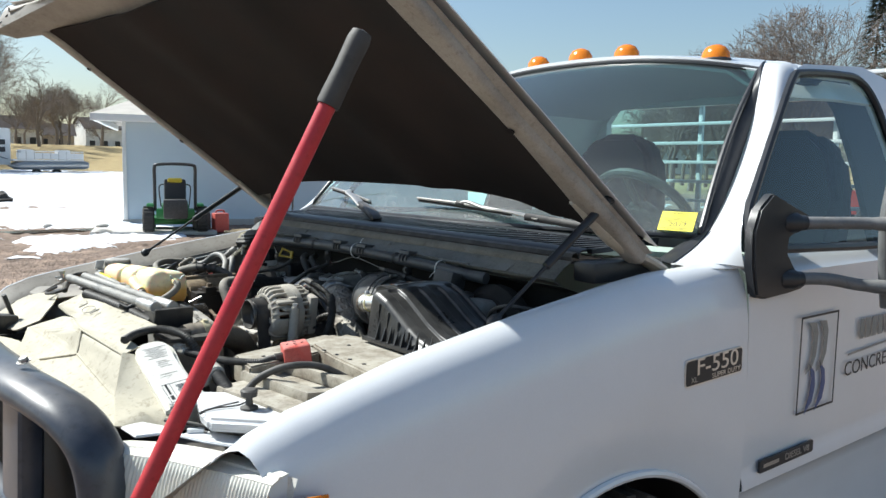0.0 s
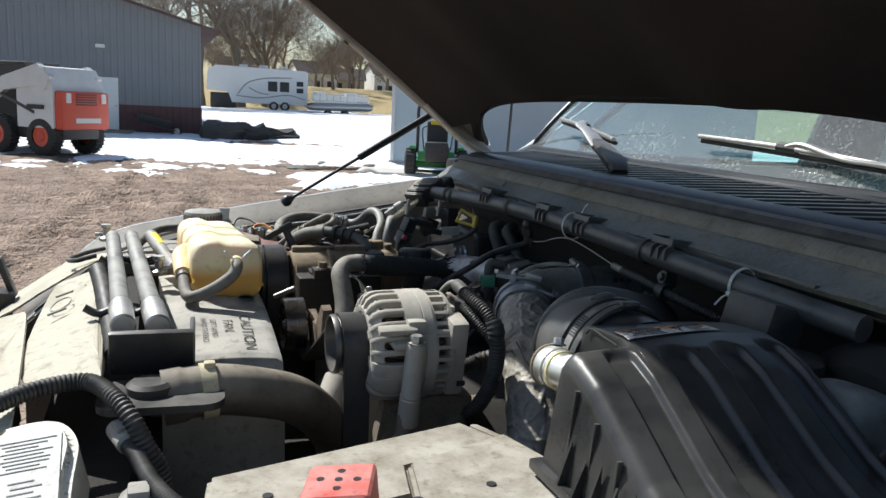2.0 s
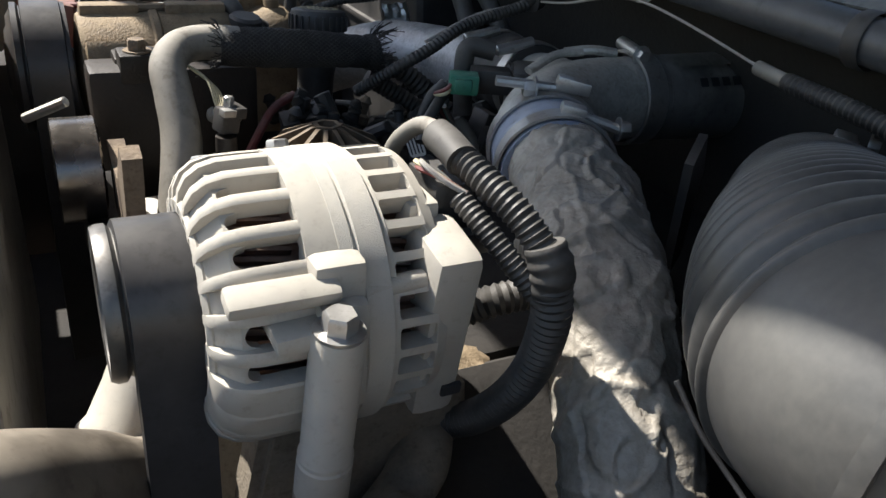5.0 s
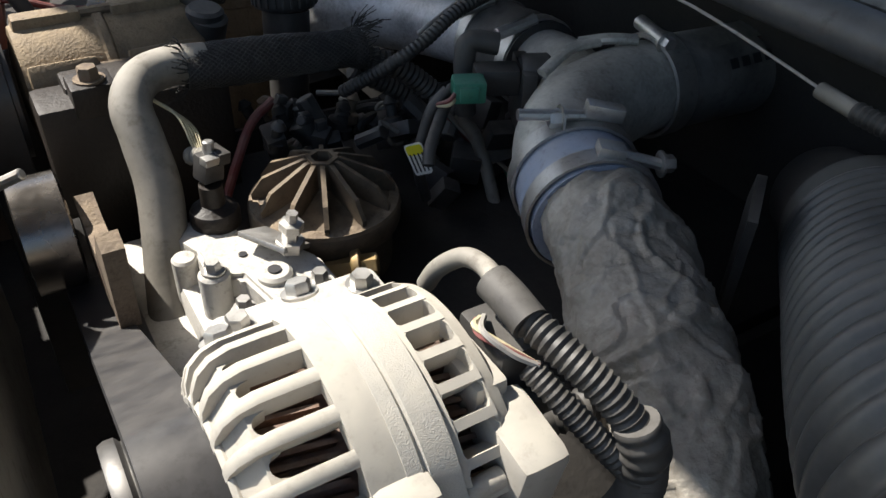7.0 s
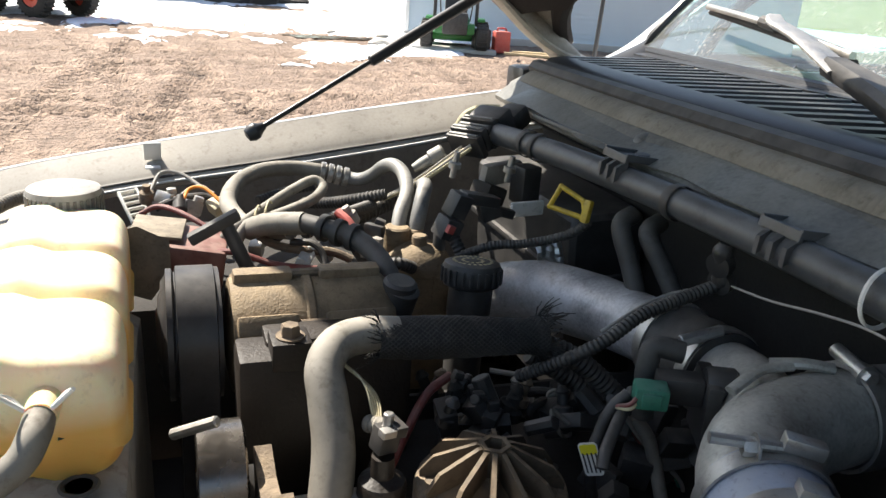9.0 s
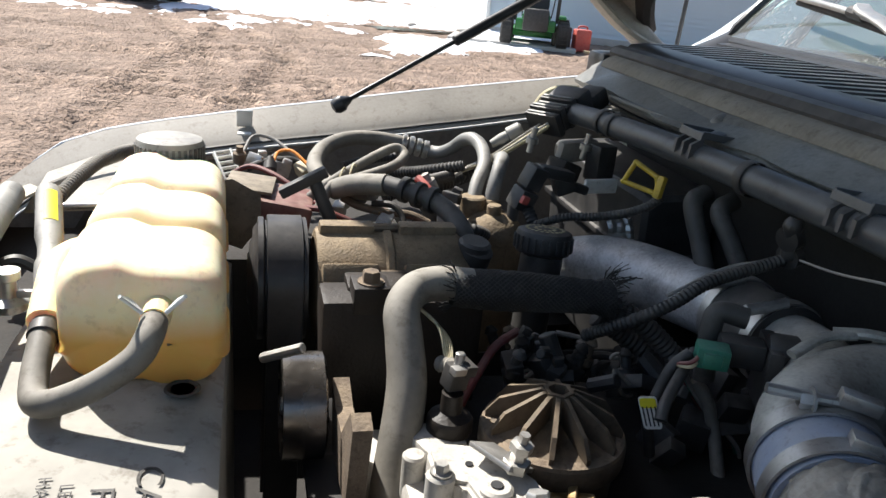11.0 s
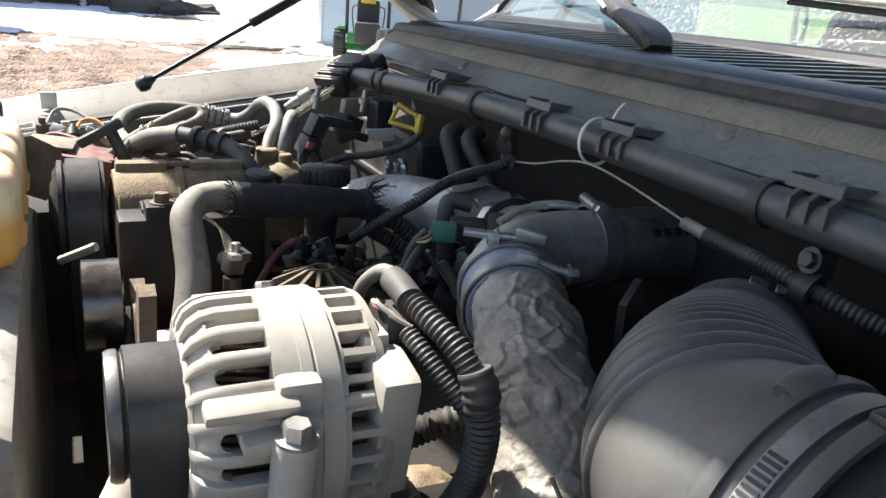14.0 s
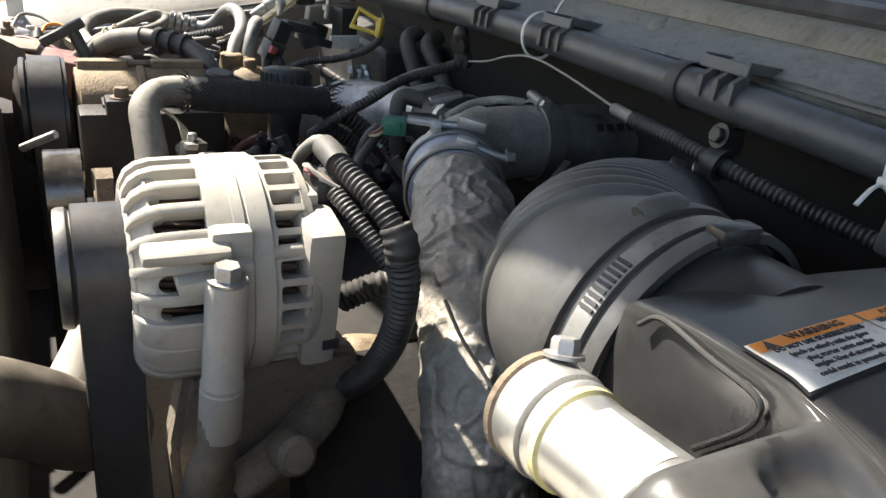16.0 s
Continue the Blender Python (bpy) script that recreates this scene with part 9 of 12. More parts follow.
# ---- fan shroud and radiator covers ----
sh = thing("fan_shroud", "dusty grey plastic fan shroud with moulded caution lettering", "shroud", (-0.55, 0, 1.0))
bm = bmesh.new()
SP = [(0.36, 1.200), (0.30, 1.216), (0.20, 1.230), (0.10, 1.2365), (0.03, 1.2355), (-0.04, 1.230), (-0.10, 1.222), (-0.168, 1.210), (-0.178, 1.206), (-0.186, 1.194), (-0.20, 1.12), (-0.21, 1.02), (-0.22, 0.85)]


def shr(u, v):
    n = len(SP) - 1
    k = v * n
    i = min(int(k), n - 1)
    a, b = SP[i], SP[i + 1]
    f = k - i
    y, z = a[0] + (b[0] - a[0]) * f, a[1] + (b[1] - a[1]) * f
    if u < 0.75:
        return Vector((-0.640 + 0.150 * u / 0.75, y, z + 0.006 * math.sin(u * 4)))
    w = (u - 0.75) / 0.25
    return Vector((-0.490 + 0.004 * math.sin(w * 1.5), y * (1 - 0.02 * w), z - 0.004 - 0.30 * w))


surf(bm, shr, 24, 96)
solid(bm, 0.003)
part("shell", bm, M_SHROUD, sh, angle=40)


def shroud_text(txt, x, y, size, nm, xs=1.0):
    z = float(np.interp(-y, [-a for a, _ in SP[:8]], [b for _, b in SP[:8]]))
    m = basis(Vector((0, -1, -0.12)), Vector((1, 0, -0.02)), Vector((x, y, z + 0.0062)))
    ob = letters(nm, txt, size, m, M_RUBBER, sh, 0.0004, xs=xs)
    for v in ob.data.vertices:
        yy, xx = v.co.y + sh.location.y, v.co.x + sh.location.x
        top = float(np.interp(-yy, [-a for a, _ in SP[:8]], [b for _, b in SP[:8]]))
        v.co.z = top + 0.006 * math.sin((xx + 0.640) / 0.150 * 3.0) + 0.0012 - sh.location.z


shroud_text("CAUTION", -0.5285, -0.108, 0.0215, "caution_letters", 1.12)
shroud_text("FAN", -0.5525, -0.090, 0.0190, "fan_letters", 1.1)
shroud_text("LEFT HAND", -0.5715, -0.095, 0.0105, "thread_letters", 1.05)
shroud_text("HAND THREAD", -0.5840, -0.098, 0.0105, "thread_letters", 1.05)
bm = bmesh.new()
lathe(bm, [(0.008, 0), (0.0105, 0.0012), (0.012, 0)], (-0.516, 0.020, 1.2415), Z, 24)
part("emblem", bm, M_RUBBER, sh)

# upper radiator covers: moulded panels, each with its own folds
def moulding(name, verts, faces, label, th=0.003, bev=0.011, m=None):
    """A faceted plastic cover: flat facets with soft edges and a slightly uneven skin."""
    bm = bmesh.new()
    vs = [bm.verts.new(v) for v in verts]
    for f in faces:
        bm.faces.new([vs[k] for k in f])
    bmesh.ops.recalc_face_normals(bm, faces=bm.faces)
    bmesh.ops.bevel(bm, geom=[e for e in bm.edges if not e.is_boundary], offset=bev, segments=3, profile=0.5, affect="EDGES")
    bmesh.ops.triangulate(bm, faces=bm.faces)
    bmesh.ops.subdivide_edges(bm, edges=[e for e in bm.edges if e.calc_length() > 0.02], cuts=4, use_grid_fill=True)
    for v in bm.verts:
        v.co.z += 0.0016 * noise.noise(v.co * 22) + 0.0006 * noise.noise(v.co * 70)
    if sum(f.normal.z for f in bm.faces) < 0:
        bmesh.ops.reverse_faces(bm, faces=bm.faces)
    bmesh.ops.solidify(bm, geom=list(bm.faces), thickness=th)
    return solo(name, bm, m or M_COVER, label, "radiator cover", "radiator covers", angle=50)


moulding("radiator_cover", [(-0.702, -0.297, 1.262), (-0.722, 0.138, 1.268), (-0.790, 0.165, 1.240), (-0.795, 0.04, 1.236), (-0.792, -0.24, 1.236), (-0.745, -0.10, 1.260), (-0.772, -0.315, 1.242), (-0.698, -0.297, 1.246), (-0.717, 0.140, 1.250), (-0.735, 0.09, 1.262), (-0.765, 0.10, 1.232), (-0.770, 0.0, 1.236)],
         [(0, 5, 4, 6), (0, 1, 9, 5), (5, 9, 11), (5, 11, 3, 4), (9, 10, 11), (1, 2, 10, 9), (2, 3, 11, 10), (0, 7, 8, 1)], "dusty grey moulded radiator cover with an oval emblem")
for s_ in (-0.030, 0.030):
    bm = bmesh.new()
    box(bm, (-0.765, -0.04 + s_ * 1.6, 1.2585), (0.024, 0.004, 0.003), 0.001, (0, -18, 12))
    solo("moulded_bar", bm, M_SHROUD, "small raised bar beside the oval emblem", "emblem")
bm = bmesh.new()
EM = basis(Vector((0.05, -1, 0.02)), Vector((1, 0, 0.45)), Vector((-0.765, -0.04, 1.2560)))
ringp = [EM @ Vector((0.030 * math.cos(t), 0.014 * math.sin(t), 0)) for t in np.linspace(0, 2 * math.pi, 33)]
sweep(bm, ringp, 0.0010, 6)
solo("oval_emblem", bm, M_SHROUD, "raised plain oval emblem on the cover", "emblem")
broad = moulding("radiator_cover", [(-0.812, 0.010, 1.240), (-0.776, -0.330, 1.248), (-0.771, -0.416, 1.236), (-0.806, -0.428, 1.226), (-0.832, -0.231, 1.246), (-0.850, -0.262, 1.200), (-0.900, -0.150, 1.172), (-0.845, -0.505, 1.160), (-0.878, -0.615, 1.140), (-0.945, -0.450, 1.135), (-0.965, -0.150, 1.150), (-0.862, 0.020, 1.205), (-0.822, -0.180, 1.240)],
         [(0, 12, 4, 3, 2, 1), (4, 5, 7, 3), (12, 11, 5, 4), (0, 11, 12), (11, 10, 6, 5), (5, 6, 9, 8, 7), (6, 10, 9)], "broad faceted cream plastic cover sloping to the grille")
# pressed ridges along its folds
for pts in ([(-0.822, -0.180, 1.2405), (-0.832, -0.231, 1.2465), (-0.850, -0.262, 1.2010), (-0.900, -0.150, 1.1735)], [(-0.832, -0.231, 1.2465), (-0.806, -0.428, 1.2265), (-0.845, -0.505, 1.1610), (-0.878, -0.615, 1.1410)], [(-0.850, -0.262, 1.2010), (-0.845, -0.505, 1.1610)]):
    bm = bmesh.new()
    pts = [Vector(p) for p in pts]
    line = [a.lerp(b, k / 8) for a, b in zip(pts, pts[1:]) for k in range(8)] + [pts[-1]]
    sweep(bm, line, 0.0026, 8)
    part("ridge", bm, M_COVER, broad)
moulding("radiator_cover", [(-0.805, -0.427, 1.230), (-0.786, -0.436, 1.227), (-0.774, -0.600, 1.148), (-0.846, -0.507, 1.166), (-0.879, -0.617, 1.143), (-0.790, -0.645, 1.132), (-0.815, -0.600, 1.148)],
         [(0, 1, 2, 6, 3), (3, 6, 5, 4), (6, 2, 5)], "pale angular plastic headlamp cover, dusty")
moulding("radiator_cover", [(-0.845, 0.10, 1.215), (-0.790, 0.200, 1.236), (-0.745, 0.330, 1.240), (-0.720, 0.56, 1.215), (-0.760, 0.66, 1.190), (-0.860, 0.60, 1.150), (-0.905, 0.34, 1.165), (-0.885, 0.18, 1.180), (-0.800, 0.36, 1.225), (-0.810, 0.52, 1.205)],
         [(0, 1, 8, 7), (1, 2, 8), (2, 3, 9, 8), (3, 4, 9), (4, 5, 9), (5, 6, 8, 9), (6, 7, 8)], "dusty grey plastic cover by the far fender")
moulding("radiator_cover", [(-0.895, 0.10, 1.170), (-0.880, -0.02, 1.165), (-0.900, -0.10, 1.160), (-0.970, -0.12, 1.150), (-0.985, 0.30, 1.140), (-0.930, 0.34, 1.150), (-0.915, 0.20, 1.165)],
         [(0, 1, 2, 3, 4, 5, 6)], "low pale plastic cover before the grille")
bm = bmesh.new()
sweep(bm, spline([(-0.735, 0.40, 1.250), (-0.760, 0.34, 1.254), (-0.785, 0.30, 1.250), (-0.770, 0.26, 1.256), (-0.740, 0.27, 1.262)], 8), 0.004, 8)
solo("cover_cable", bm, M_LOOM, "thin black cable looped on the far cover", "cable")
# black latch bracket between the covers
lt = thing("hood_latch", "black steel hood latch in a recess", "latch", (-0.90, 0.30, 1.16))
bm = bmesh.new()
box(bm, (-0.905, 0.265, 1.185), (0.07, 0.05, 0.05), 0.006, (0, 10, 15))
part("housing", bm, M_BLKPLAST, lt)
bm = bmesh.new()
box(bm, (-0.880, 0.285, 1.225), (0.010, 0.022, 0.07), 0.003, (0, -18, 0))
part("lever", bm, M_BLKPLAST, lt)

# label-covered canister by the headlamp
wc = thing("washer_filler", "pale plastic canister with a white printed label", "canister", (-0.74, -0.48, 1.1))
WQ = basis(Vector((0.006, -0.165, -0.072)), Vector((0.064, 0.0, 0.008)), Vector((-0.7510, -0.5220, 1.2060)))
bm = bmesh.new()
bottle = spline([Vector((x, y, 0)) for x, y in ((-0.104, -0.020), (-0.106, 0.010), (-0.096, 0.030), (-0.070, 0.041), (-0.035, 0.038), (0.015, 0.036), (0.070, 0.042), (0.112, 0.046))], 4)
plate(bm, [(p.x, p.y) for p in bottle] + [(0.112, -0.040), (0.02, -0.038), (-0.08, -0.036)], 0.07, WQ @ Matrix.Translation((0, 0, -0.07)))
bmesh.ops.recalc_face_normals(bm, faces=bm.faces)
bmesh.ops.bevel(bm, geom=list(bm.edges), offset=0.008, segments=3, affect="EDGES")
part("body", bm, M_CREAMPL, wc)
bm = bmesh.new()
plate(bm, rounded(0.186, 0.060, 0.006), 0.0012, WQ @ Matrix.Translation((0.008, -0.001, 0.0004)))
part("label_sheet", bm, M_WHITEPL, wc, "white printed label", smooth=False)
marks = [(-0.076 + 0.0042 * k, 0.002 - 0.002 * (k % 3), 0.0007, 0.046 - 0.005 * (k * 7 % 5)) for k in range(9)]
marks += [(-0.030 + 0.006 * k, 0.004 * (k % 2), 0.0011, 0.020 + 0.004 * (k % 2)) for k in range(4)]
marks += [(0.012, 0.0, 0.0016, 0.034), (0.019, -0.006, 0.0008, 0.020)]
marks += [(0.052 + 0.0034 * k, 0.010 - 0.0012 * (k % 2), 0.0009, 0.024 - 0.002 * (k % 4)) for k in range(12)]
marks += [(0.058, -0.019, 0.032, 0.0042), (0.084, -0.019, 0.012, 0.0068)]
marks += [(0.070, yy, 0.054, 0.0007) for yy in (-0.026, 0.026, -0.011)] + [(xx, 0.0, 0.0007, 0.052) for xx in (0.043, 0.097)]
for mx_, my_, wx_, wy_ in marks:
    bm = bmesh.new()
    box(bm, (mx_, my_, 0.0020), (wx_, wy_, 0.0004))
    bmesh.ops.transform(bm, matrix=WQ, verts=bm.verts)
    part("print_bar", bm, M_INK if mx_ > 0.04 else M_SHROUD, wc, smooth=False)

# jack tubes
for nm, a, b, r, lab in (("jack_tube", (-0.716, 0.335, 1.284), (-0.680, -0.262, 1.284), 0.0116, "dusty grey jack handle tube"), ("jack_tube", (-0.684, 0.300, 1.290), (-0.643, -0.270, 1.284), 0.0116, "dusty grey jack handle tube"), ("jack_tube", (-0.652, 0.295, 1.292), (-0.616, 0.118, 1.268), 0.0112, "dusty grey tube with a yellow label")):
    a, b = Vector(a), Vector(b)
    th = thing(nm, lab, "tube", tuple(b), "jack handle tubes")
    bm = bmesh.new()
    lathe(bm, [(r * 0.7, 0), (r, 0.004), (r, 0.23), (r * 0.9, 0.235), (r * 0.9, 0.24), (r, 0.245), (r, (b - a).length - 0.002), (r * 0.8, (b - a).length)] if (b - a).length > 0.4 else [(r * 0.7, 0), (r, 0.004), (r, 0.09), (r * 0.8, 0.11), (r * 0.8, 0.13), (r, 0.14), (r, (b - a).length)], a, b - a, 24)
    part("tube", bm, M_TUBE, th)
    if (b - a).length > 0.4:
        e = b - (b - a).normalized() * 0.085
        bm = bmesh.new()
        lathe(bm, [(r * 1.02, 0), (r * 1.22, 0.002), (r * 1.22, 0.085), (r * 1.02, 0.087)], e, b - a, 24)
        part("sleeve", bm, M_STEEL, th, "bare metal sleeve")
    else:
        bm = bmesh.new()
        sd_ = (b - a).normalized()
        surf(bm, lambda u, v: a + sd_ * (0.02 + 0.06 * u) + (Z * math.cos(radians(-40 + 60 * v)) + sd_.cross(Z) * math.sin(radians(-40 + 60 * v))) * (r + 0.0006), 6, 8)
        part("yellow_label", bm, M_STICKER, th, "pale yellow label")
jb = thing("jack_bracket", "black steel bracket holding the jack tubes", "bracket", (-0.64, -0.32, 1.22))
bm = bmesh.new()
box(bm, (-0.650, -0.292, 1.262), (0.088, 0.010, 0.052), 0.004, (14, 0, -3))
for x in (-0.690, -0.606):
    side_ = bmesh.new()
    box(side_, (x, -0.255, 1.262), (0.006, 0.075, 0.036), 0.002, (0, 0, -3))
    part("cheek", side_, M_BLKPLAST, jb)
part("face", bm, M_BLKPLAST, jb)
bm = bmesh.new()
plate(bm, rounded(0.125, 0.085, 0.022), 0.008, Matrix.Translation((-0.640, -0.345, 1.226)) @ Matrix.Rotation(radians(-4), 4, "Z"))
lathe(bm, [(0.024, 0), (0.024, 0.010), (0.019, 0.014)], (-0.652, -0.340, 1.232), Z, 24)
part("tray", bm, M_BLKPLAST, jb)
for y in (0.165, -0.150):
    bm = bmesh.new()
    sweep(bm, spline([(-0.728, y, 1.278), (-0.712, y, 1.270), (-0.690, y, 1.276), (-0.672, y, 1.268), (-0.650, y, 1.276), (-0.636, y, 1.270)], 6), 0.005, 8)
    part("clip", bm, M_BLKPLAST, jb)
for k, p in enumerate(((-0.640, 0.105, 1.262), (-0.728, 0.36, 1.272))):
    bm = bmesh.new()
    lathe(bm, [(0.012, 0), (0.013, 0.006), (0.006, 0.010), (0.006, 0.022), (0.009, 0.024), (0.009, 0.030)], p, Z, 18)
    for s in (-1, 1):
        box(bm, Vector(p) + Vector((0.012 * s, 0, 0.012)), (0.014, 0.005, 0.006), 0.002)
    part("wing_nut", bm, M_STEEL, jb)
bm = loom([(-0.728, 0.12, 1.268), (-0.716, 0.02, 1.266), (-0.704, -0.10, 1.262), (-0.688, -0.26, 1.250)], 0.0135, 0.011, 0.16, 14)
solo("corrugated_sleeve", bm, M_LOOM, "black corrugated sleeve beneath the jack tubes", "hose")

# upper radiator hose
rh = thing("radiator_hose", "thick dusty brown-black radiator hose", "hose", (-0.52, -0.32, 1.1))
bm = bmesh.new()
sweep(bm, spline([(-0.640, -0.330, 1.222), (-0.590, -0.326, 1.226), (-0.540, -0.312, 1.214), (-0.495, -0.288, 1.193), (-0.458, -0.256, 1.157), (-0.436, -0.230, 1.124), (-0.410, -0.205, 1.10)], 12), lambda u, s: 0.0280 if u > 0.07 else 0.030, 32)
part("hose", bm, M_RADHOSE, rh)
bm = bmesh.new()
lathe(bm, [(0.0295, -0.010), (0.0310, -0.010), (0.0310, 0.006), (0.0295, 0.006)], (-0.592, -0.326, 1.226), Vector((1, 0.1, 0.05)), 40, caps=False)
box(bm, (-0.592, -0.332, 1.256), (0.012, 0.012, 0.008), 0.002)
part("clamp", bm, M_TAN, rh, "tan spring clamp")
bm = bmesh.new()
lathe(bm, [(0.019, -0.010), (0.0205, 0.0), (0.0240, 0.003), (0.0245, 0.012), (0.0220, 0.018), (0.0230, 0.04), (0.0260, 0.065), (0.010, 0.070)], (-0.443, -0.195, 1.118), Vector((0.55, 0.45, 0.70)), 32)
solo("thermostat_neck", bm, M_ALT, "pale cast thermostat neck behind the belt", "casting")

# ---- battery ----
bt = thing("battery_cover", "dusty beige battery cover with folded plates", "battery cover", (-0.45, -0.6, 1.1))
bm = bmesh.new()
plate(bm, [(-0.605, -0.512), (-0.345, -0.446), (-0.318, -0.500), (-0.430, -0.535), (-0.440, -0.588), (-0.622, -0.625)], 0.055, Matrix.Translation((0, 0, 1.160)))
bmesh.ops.recalc_face_normals(bm, faces=bm.faces)
bmesh.ops.bevel(bm, geom=[e for e in bm.edges], offset=0.004, segments=2, affect="EDGES")
part("tray_top", bm, M_TRAY, bt)
bm = bmesh.new()
plate(bm, [(-0.432, -0.540), (-0.318, -0.498), (-0.300, -0.560), (-0.330, -0.790), (-0.47, -0.83), (-0.455, -0.66)], 0.050, Matrix.Translation((0, 0, 1.172)))
bmesh.ops.recalc_face_normals(bm, faces=bm.faces)
bmesh.ops.bevel(bm, geom=[e for e in bm.edges], offset=0.004, segments=2, affect="EDGES")
part("hold_down", bm, M_TRAY, bt)
bm = bmesh.new()
box(bm, (-0.322, -0.480, 1.202), (0.010, 0.060, 0.024), 0.004, (0, 0, 24))
part("lip", bm, M_TRAY, bt)
bm = bmesh.new()
box(bm, (-0.55, -0.72, 1.135), (0.24, 0.26, 0.10), 0.008, (0, 0, 8))
part("lower_tray", bm, M_TRAY, bt)
for k in range(2):
    bm = bmesh.new()
    box(bm, (-0.592 + 0.092 * k, -0.70, 1.188 + 0.006 * k), (0.046, 0.22, 0.024), 0.005, (0, 9, 8))
    part("raised_rib", bm, M_TRAY, bt)
for x, y in ((-0.4445, -0.6105), (-0.4425, -0.659), (-0.442, -0.709), (-0.4395, -0.7578), (-0.375, -0.60), (-0.56, -0.56)):
    bm = bmesh.new()
    lathe(bm, [(0.0045, 0), (0.0045, 0.001)], (x, y, 1.2222 if x > -0.5 else 1.2152), Z, 12)
    part("hole", bm, M_INK, bt, smooth=False)
rb = thing("terminal_cover", "red plastic battery terminal cover with holes", "terminal cover", (-0.5, -0.64, 1.215))
bm = bmesh.new()
RB = basis(Vector((0.052, -0.019, 0.006)), Vector((0.019, 0.052, 0)), Vector((-0.5080, -0.6040, 1.2240)))
box(bm, (0, 0, 0), (0.056, 0.060, 0.042), 0.006, None, 3)
bmesh.ops.transform(bm, matrix=RB, verts=bm.verts)
part("shell", bm, M_RED, rb)
for x, y in ((0, 0), (0.0005, 0.015), (-0.015, 0.002), (0.015, -0.001), (0.0005, -0.015)):
    bm = bmesh.new()
    lathe(bm, [(0.0034, 0), (0.0034, 0.0008)], RB @ Vector((x, y, 0.0206)), Z, 12)
    part("hole", bm, M_INK, rb, smooth=False)
bm = hose([(-0.512, -0.596, 1.221), (-0.535, -0.600, 1.2195), (-0.552, -0.597, 1.218)], 0.0094, 14)
part("sleeve", bm, M_LOOM, rb)
for nm, pts, r, pitch, lab in (("battery_cable", [(-0.530, -0.600, 1.2200), (-0.560, -0.595, 1.2170), (-0.589, -0.600, 1.2150), (-0.627, -0.566, 1.2150), (-0.650, -0.510, 1.2135), (-0.664, -0.448, 1.2120), (-0.674, -0.418, 1.2130)], 0.0080, 0.0042, "black corrugated battery cable sleeve"),
                              ("battery_cable", [(-0.795, -0.403, 1.250), (-0.758, -0.370, 1.254), (-0.712, -0.360, 1.256), (-0.684, -0.405, 1.254), (-0.668, -0.430, 1.240), (-0.655, -0.440, 1.215), (-0.644, -0.440, 1.190), (-0.640, -0.44, 1.16)], 0.0092, 0.0048, "black corrugated cable sleeve arching off the cover"),
                              ("battery_cable", [(-0.664, -0.560, 1.192), (-0.668, -0.605, 1.183), (-0.672, -0.650, 1.166), (-0.675, -0.70, 1.12)], 0.0135, 0.0062, "black corrugated cable sleeve going down")):
    bm = loom(pts, r, pitch, 0.14, 16)
    solo(nm, bm, M_LOOM, lab, "cable", "battery cables")
jc = thing("cable_joint", "dusty grey plastic joint of two cable sleeves", "connector", (-0.682, -0.385, 1.215), "")
bm = bmesh.new()
cyl(bm, (-0.671, -0.425, 1.2130), (-0.684, -0.385, 1.2150), 0.0105, 16, 0.003)
box(bm, (-0.678, -0.405, 1.2245), (0.014, 0.022, 0.006), 0.002, (0, 0, 18))
part("body", bm, M_SHROUD, jc)
pg = thing("grey_plug", "dusty grey round electrical plug", "connector", (-0.66, -0.5, 1.18))
bm = bmesh.new()
cyl(bm, (-0.660, -0.508, 1.198), (-0.665, -0.566, 1.191), 0.0185, 18, 0.004)
cyl(bm, (-0.664, -0.540, 1.190), (-0.700, -0.576, 1.186), 0.0120, 14, 0.002)
box(bm, (-0.661, -0.522, 1.211), (0.018, 0.022, 0.014), 0.003)
part("body", bm, M_SHROUD, pg)
bm = hose([(-0.655, -0.660, 1.17), (-0.625, -0.675, 1.205), (-0.580, -0.700, 1.226), (-0.520, -0.720, 1.222), (-0.470, -0.745, 1.195)], 0.0072, 16)
solo("black_hose", bm, M_RUBBER, "smooth black hose arching over the battery", "hose")

# corner between the far cover and the reservoir: pale ledge, corrugated hose and a long bolt
cl_ = thing("support_ledge", "pale dusty steel ledge beside the coolant reservoir", "bracket", (-0.66, 0.66, 1.19))
bm = bmesh.new()
plate(bm, [(-0.735, 0.53), (-0.600, 0.56), (-0.580, 0.79), (-0.700, 0.80), (-0.745, 0.70)], 0.004, Matrix.Translation((0, 0, 1.192)))
part("plate", bm, M_FENDLIP, cl_)
bm = bmesh.new()
sweep(bm, spline([(-0.740, 0.60, 1.198), (-0.690, 0.68, 1.206), (-0.640, 0.745, 1.214), (-0.590, 0.775, 1.222)], 6), 0.0045, 8)
part("rolled_edge", bm, M_FENDLIP, cl_)
solo("overflow_sleeve", loom([(-0.690, 0.500, 1.222), (-0.672, 0.540, 1.238), (-0.652, 0.585, 1.248), (-0.625, 0.620, 1.252), (-0.590, 0.635, 1.252)], 0.0090, 0.0042, 0.12, 14), M_GREYHOSE, "grey-brown corrugated hose running to the pressure cap", "hose")
lbt = thing("long_bolt", "long bright threaded bolt beside the reservoir", "bolt", (-0.64, 0.45, 1.235))
bm = bmesh.new()
lathe(bm, [(0.0042 if k % 2 else 0.0034, 0.0026 * k) for k in range(22)], (-0.668, 0.420, 1.238), Vector((1, 0.05, 0.02)), 12)
part("thread", bm, M_STEEL, lbt)

# ---- hoses, looms and wiring of the bay ----
rng = random.Random(71)


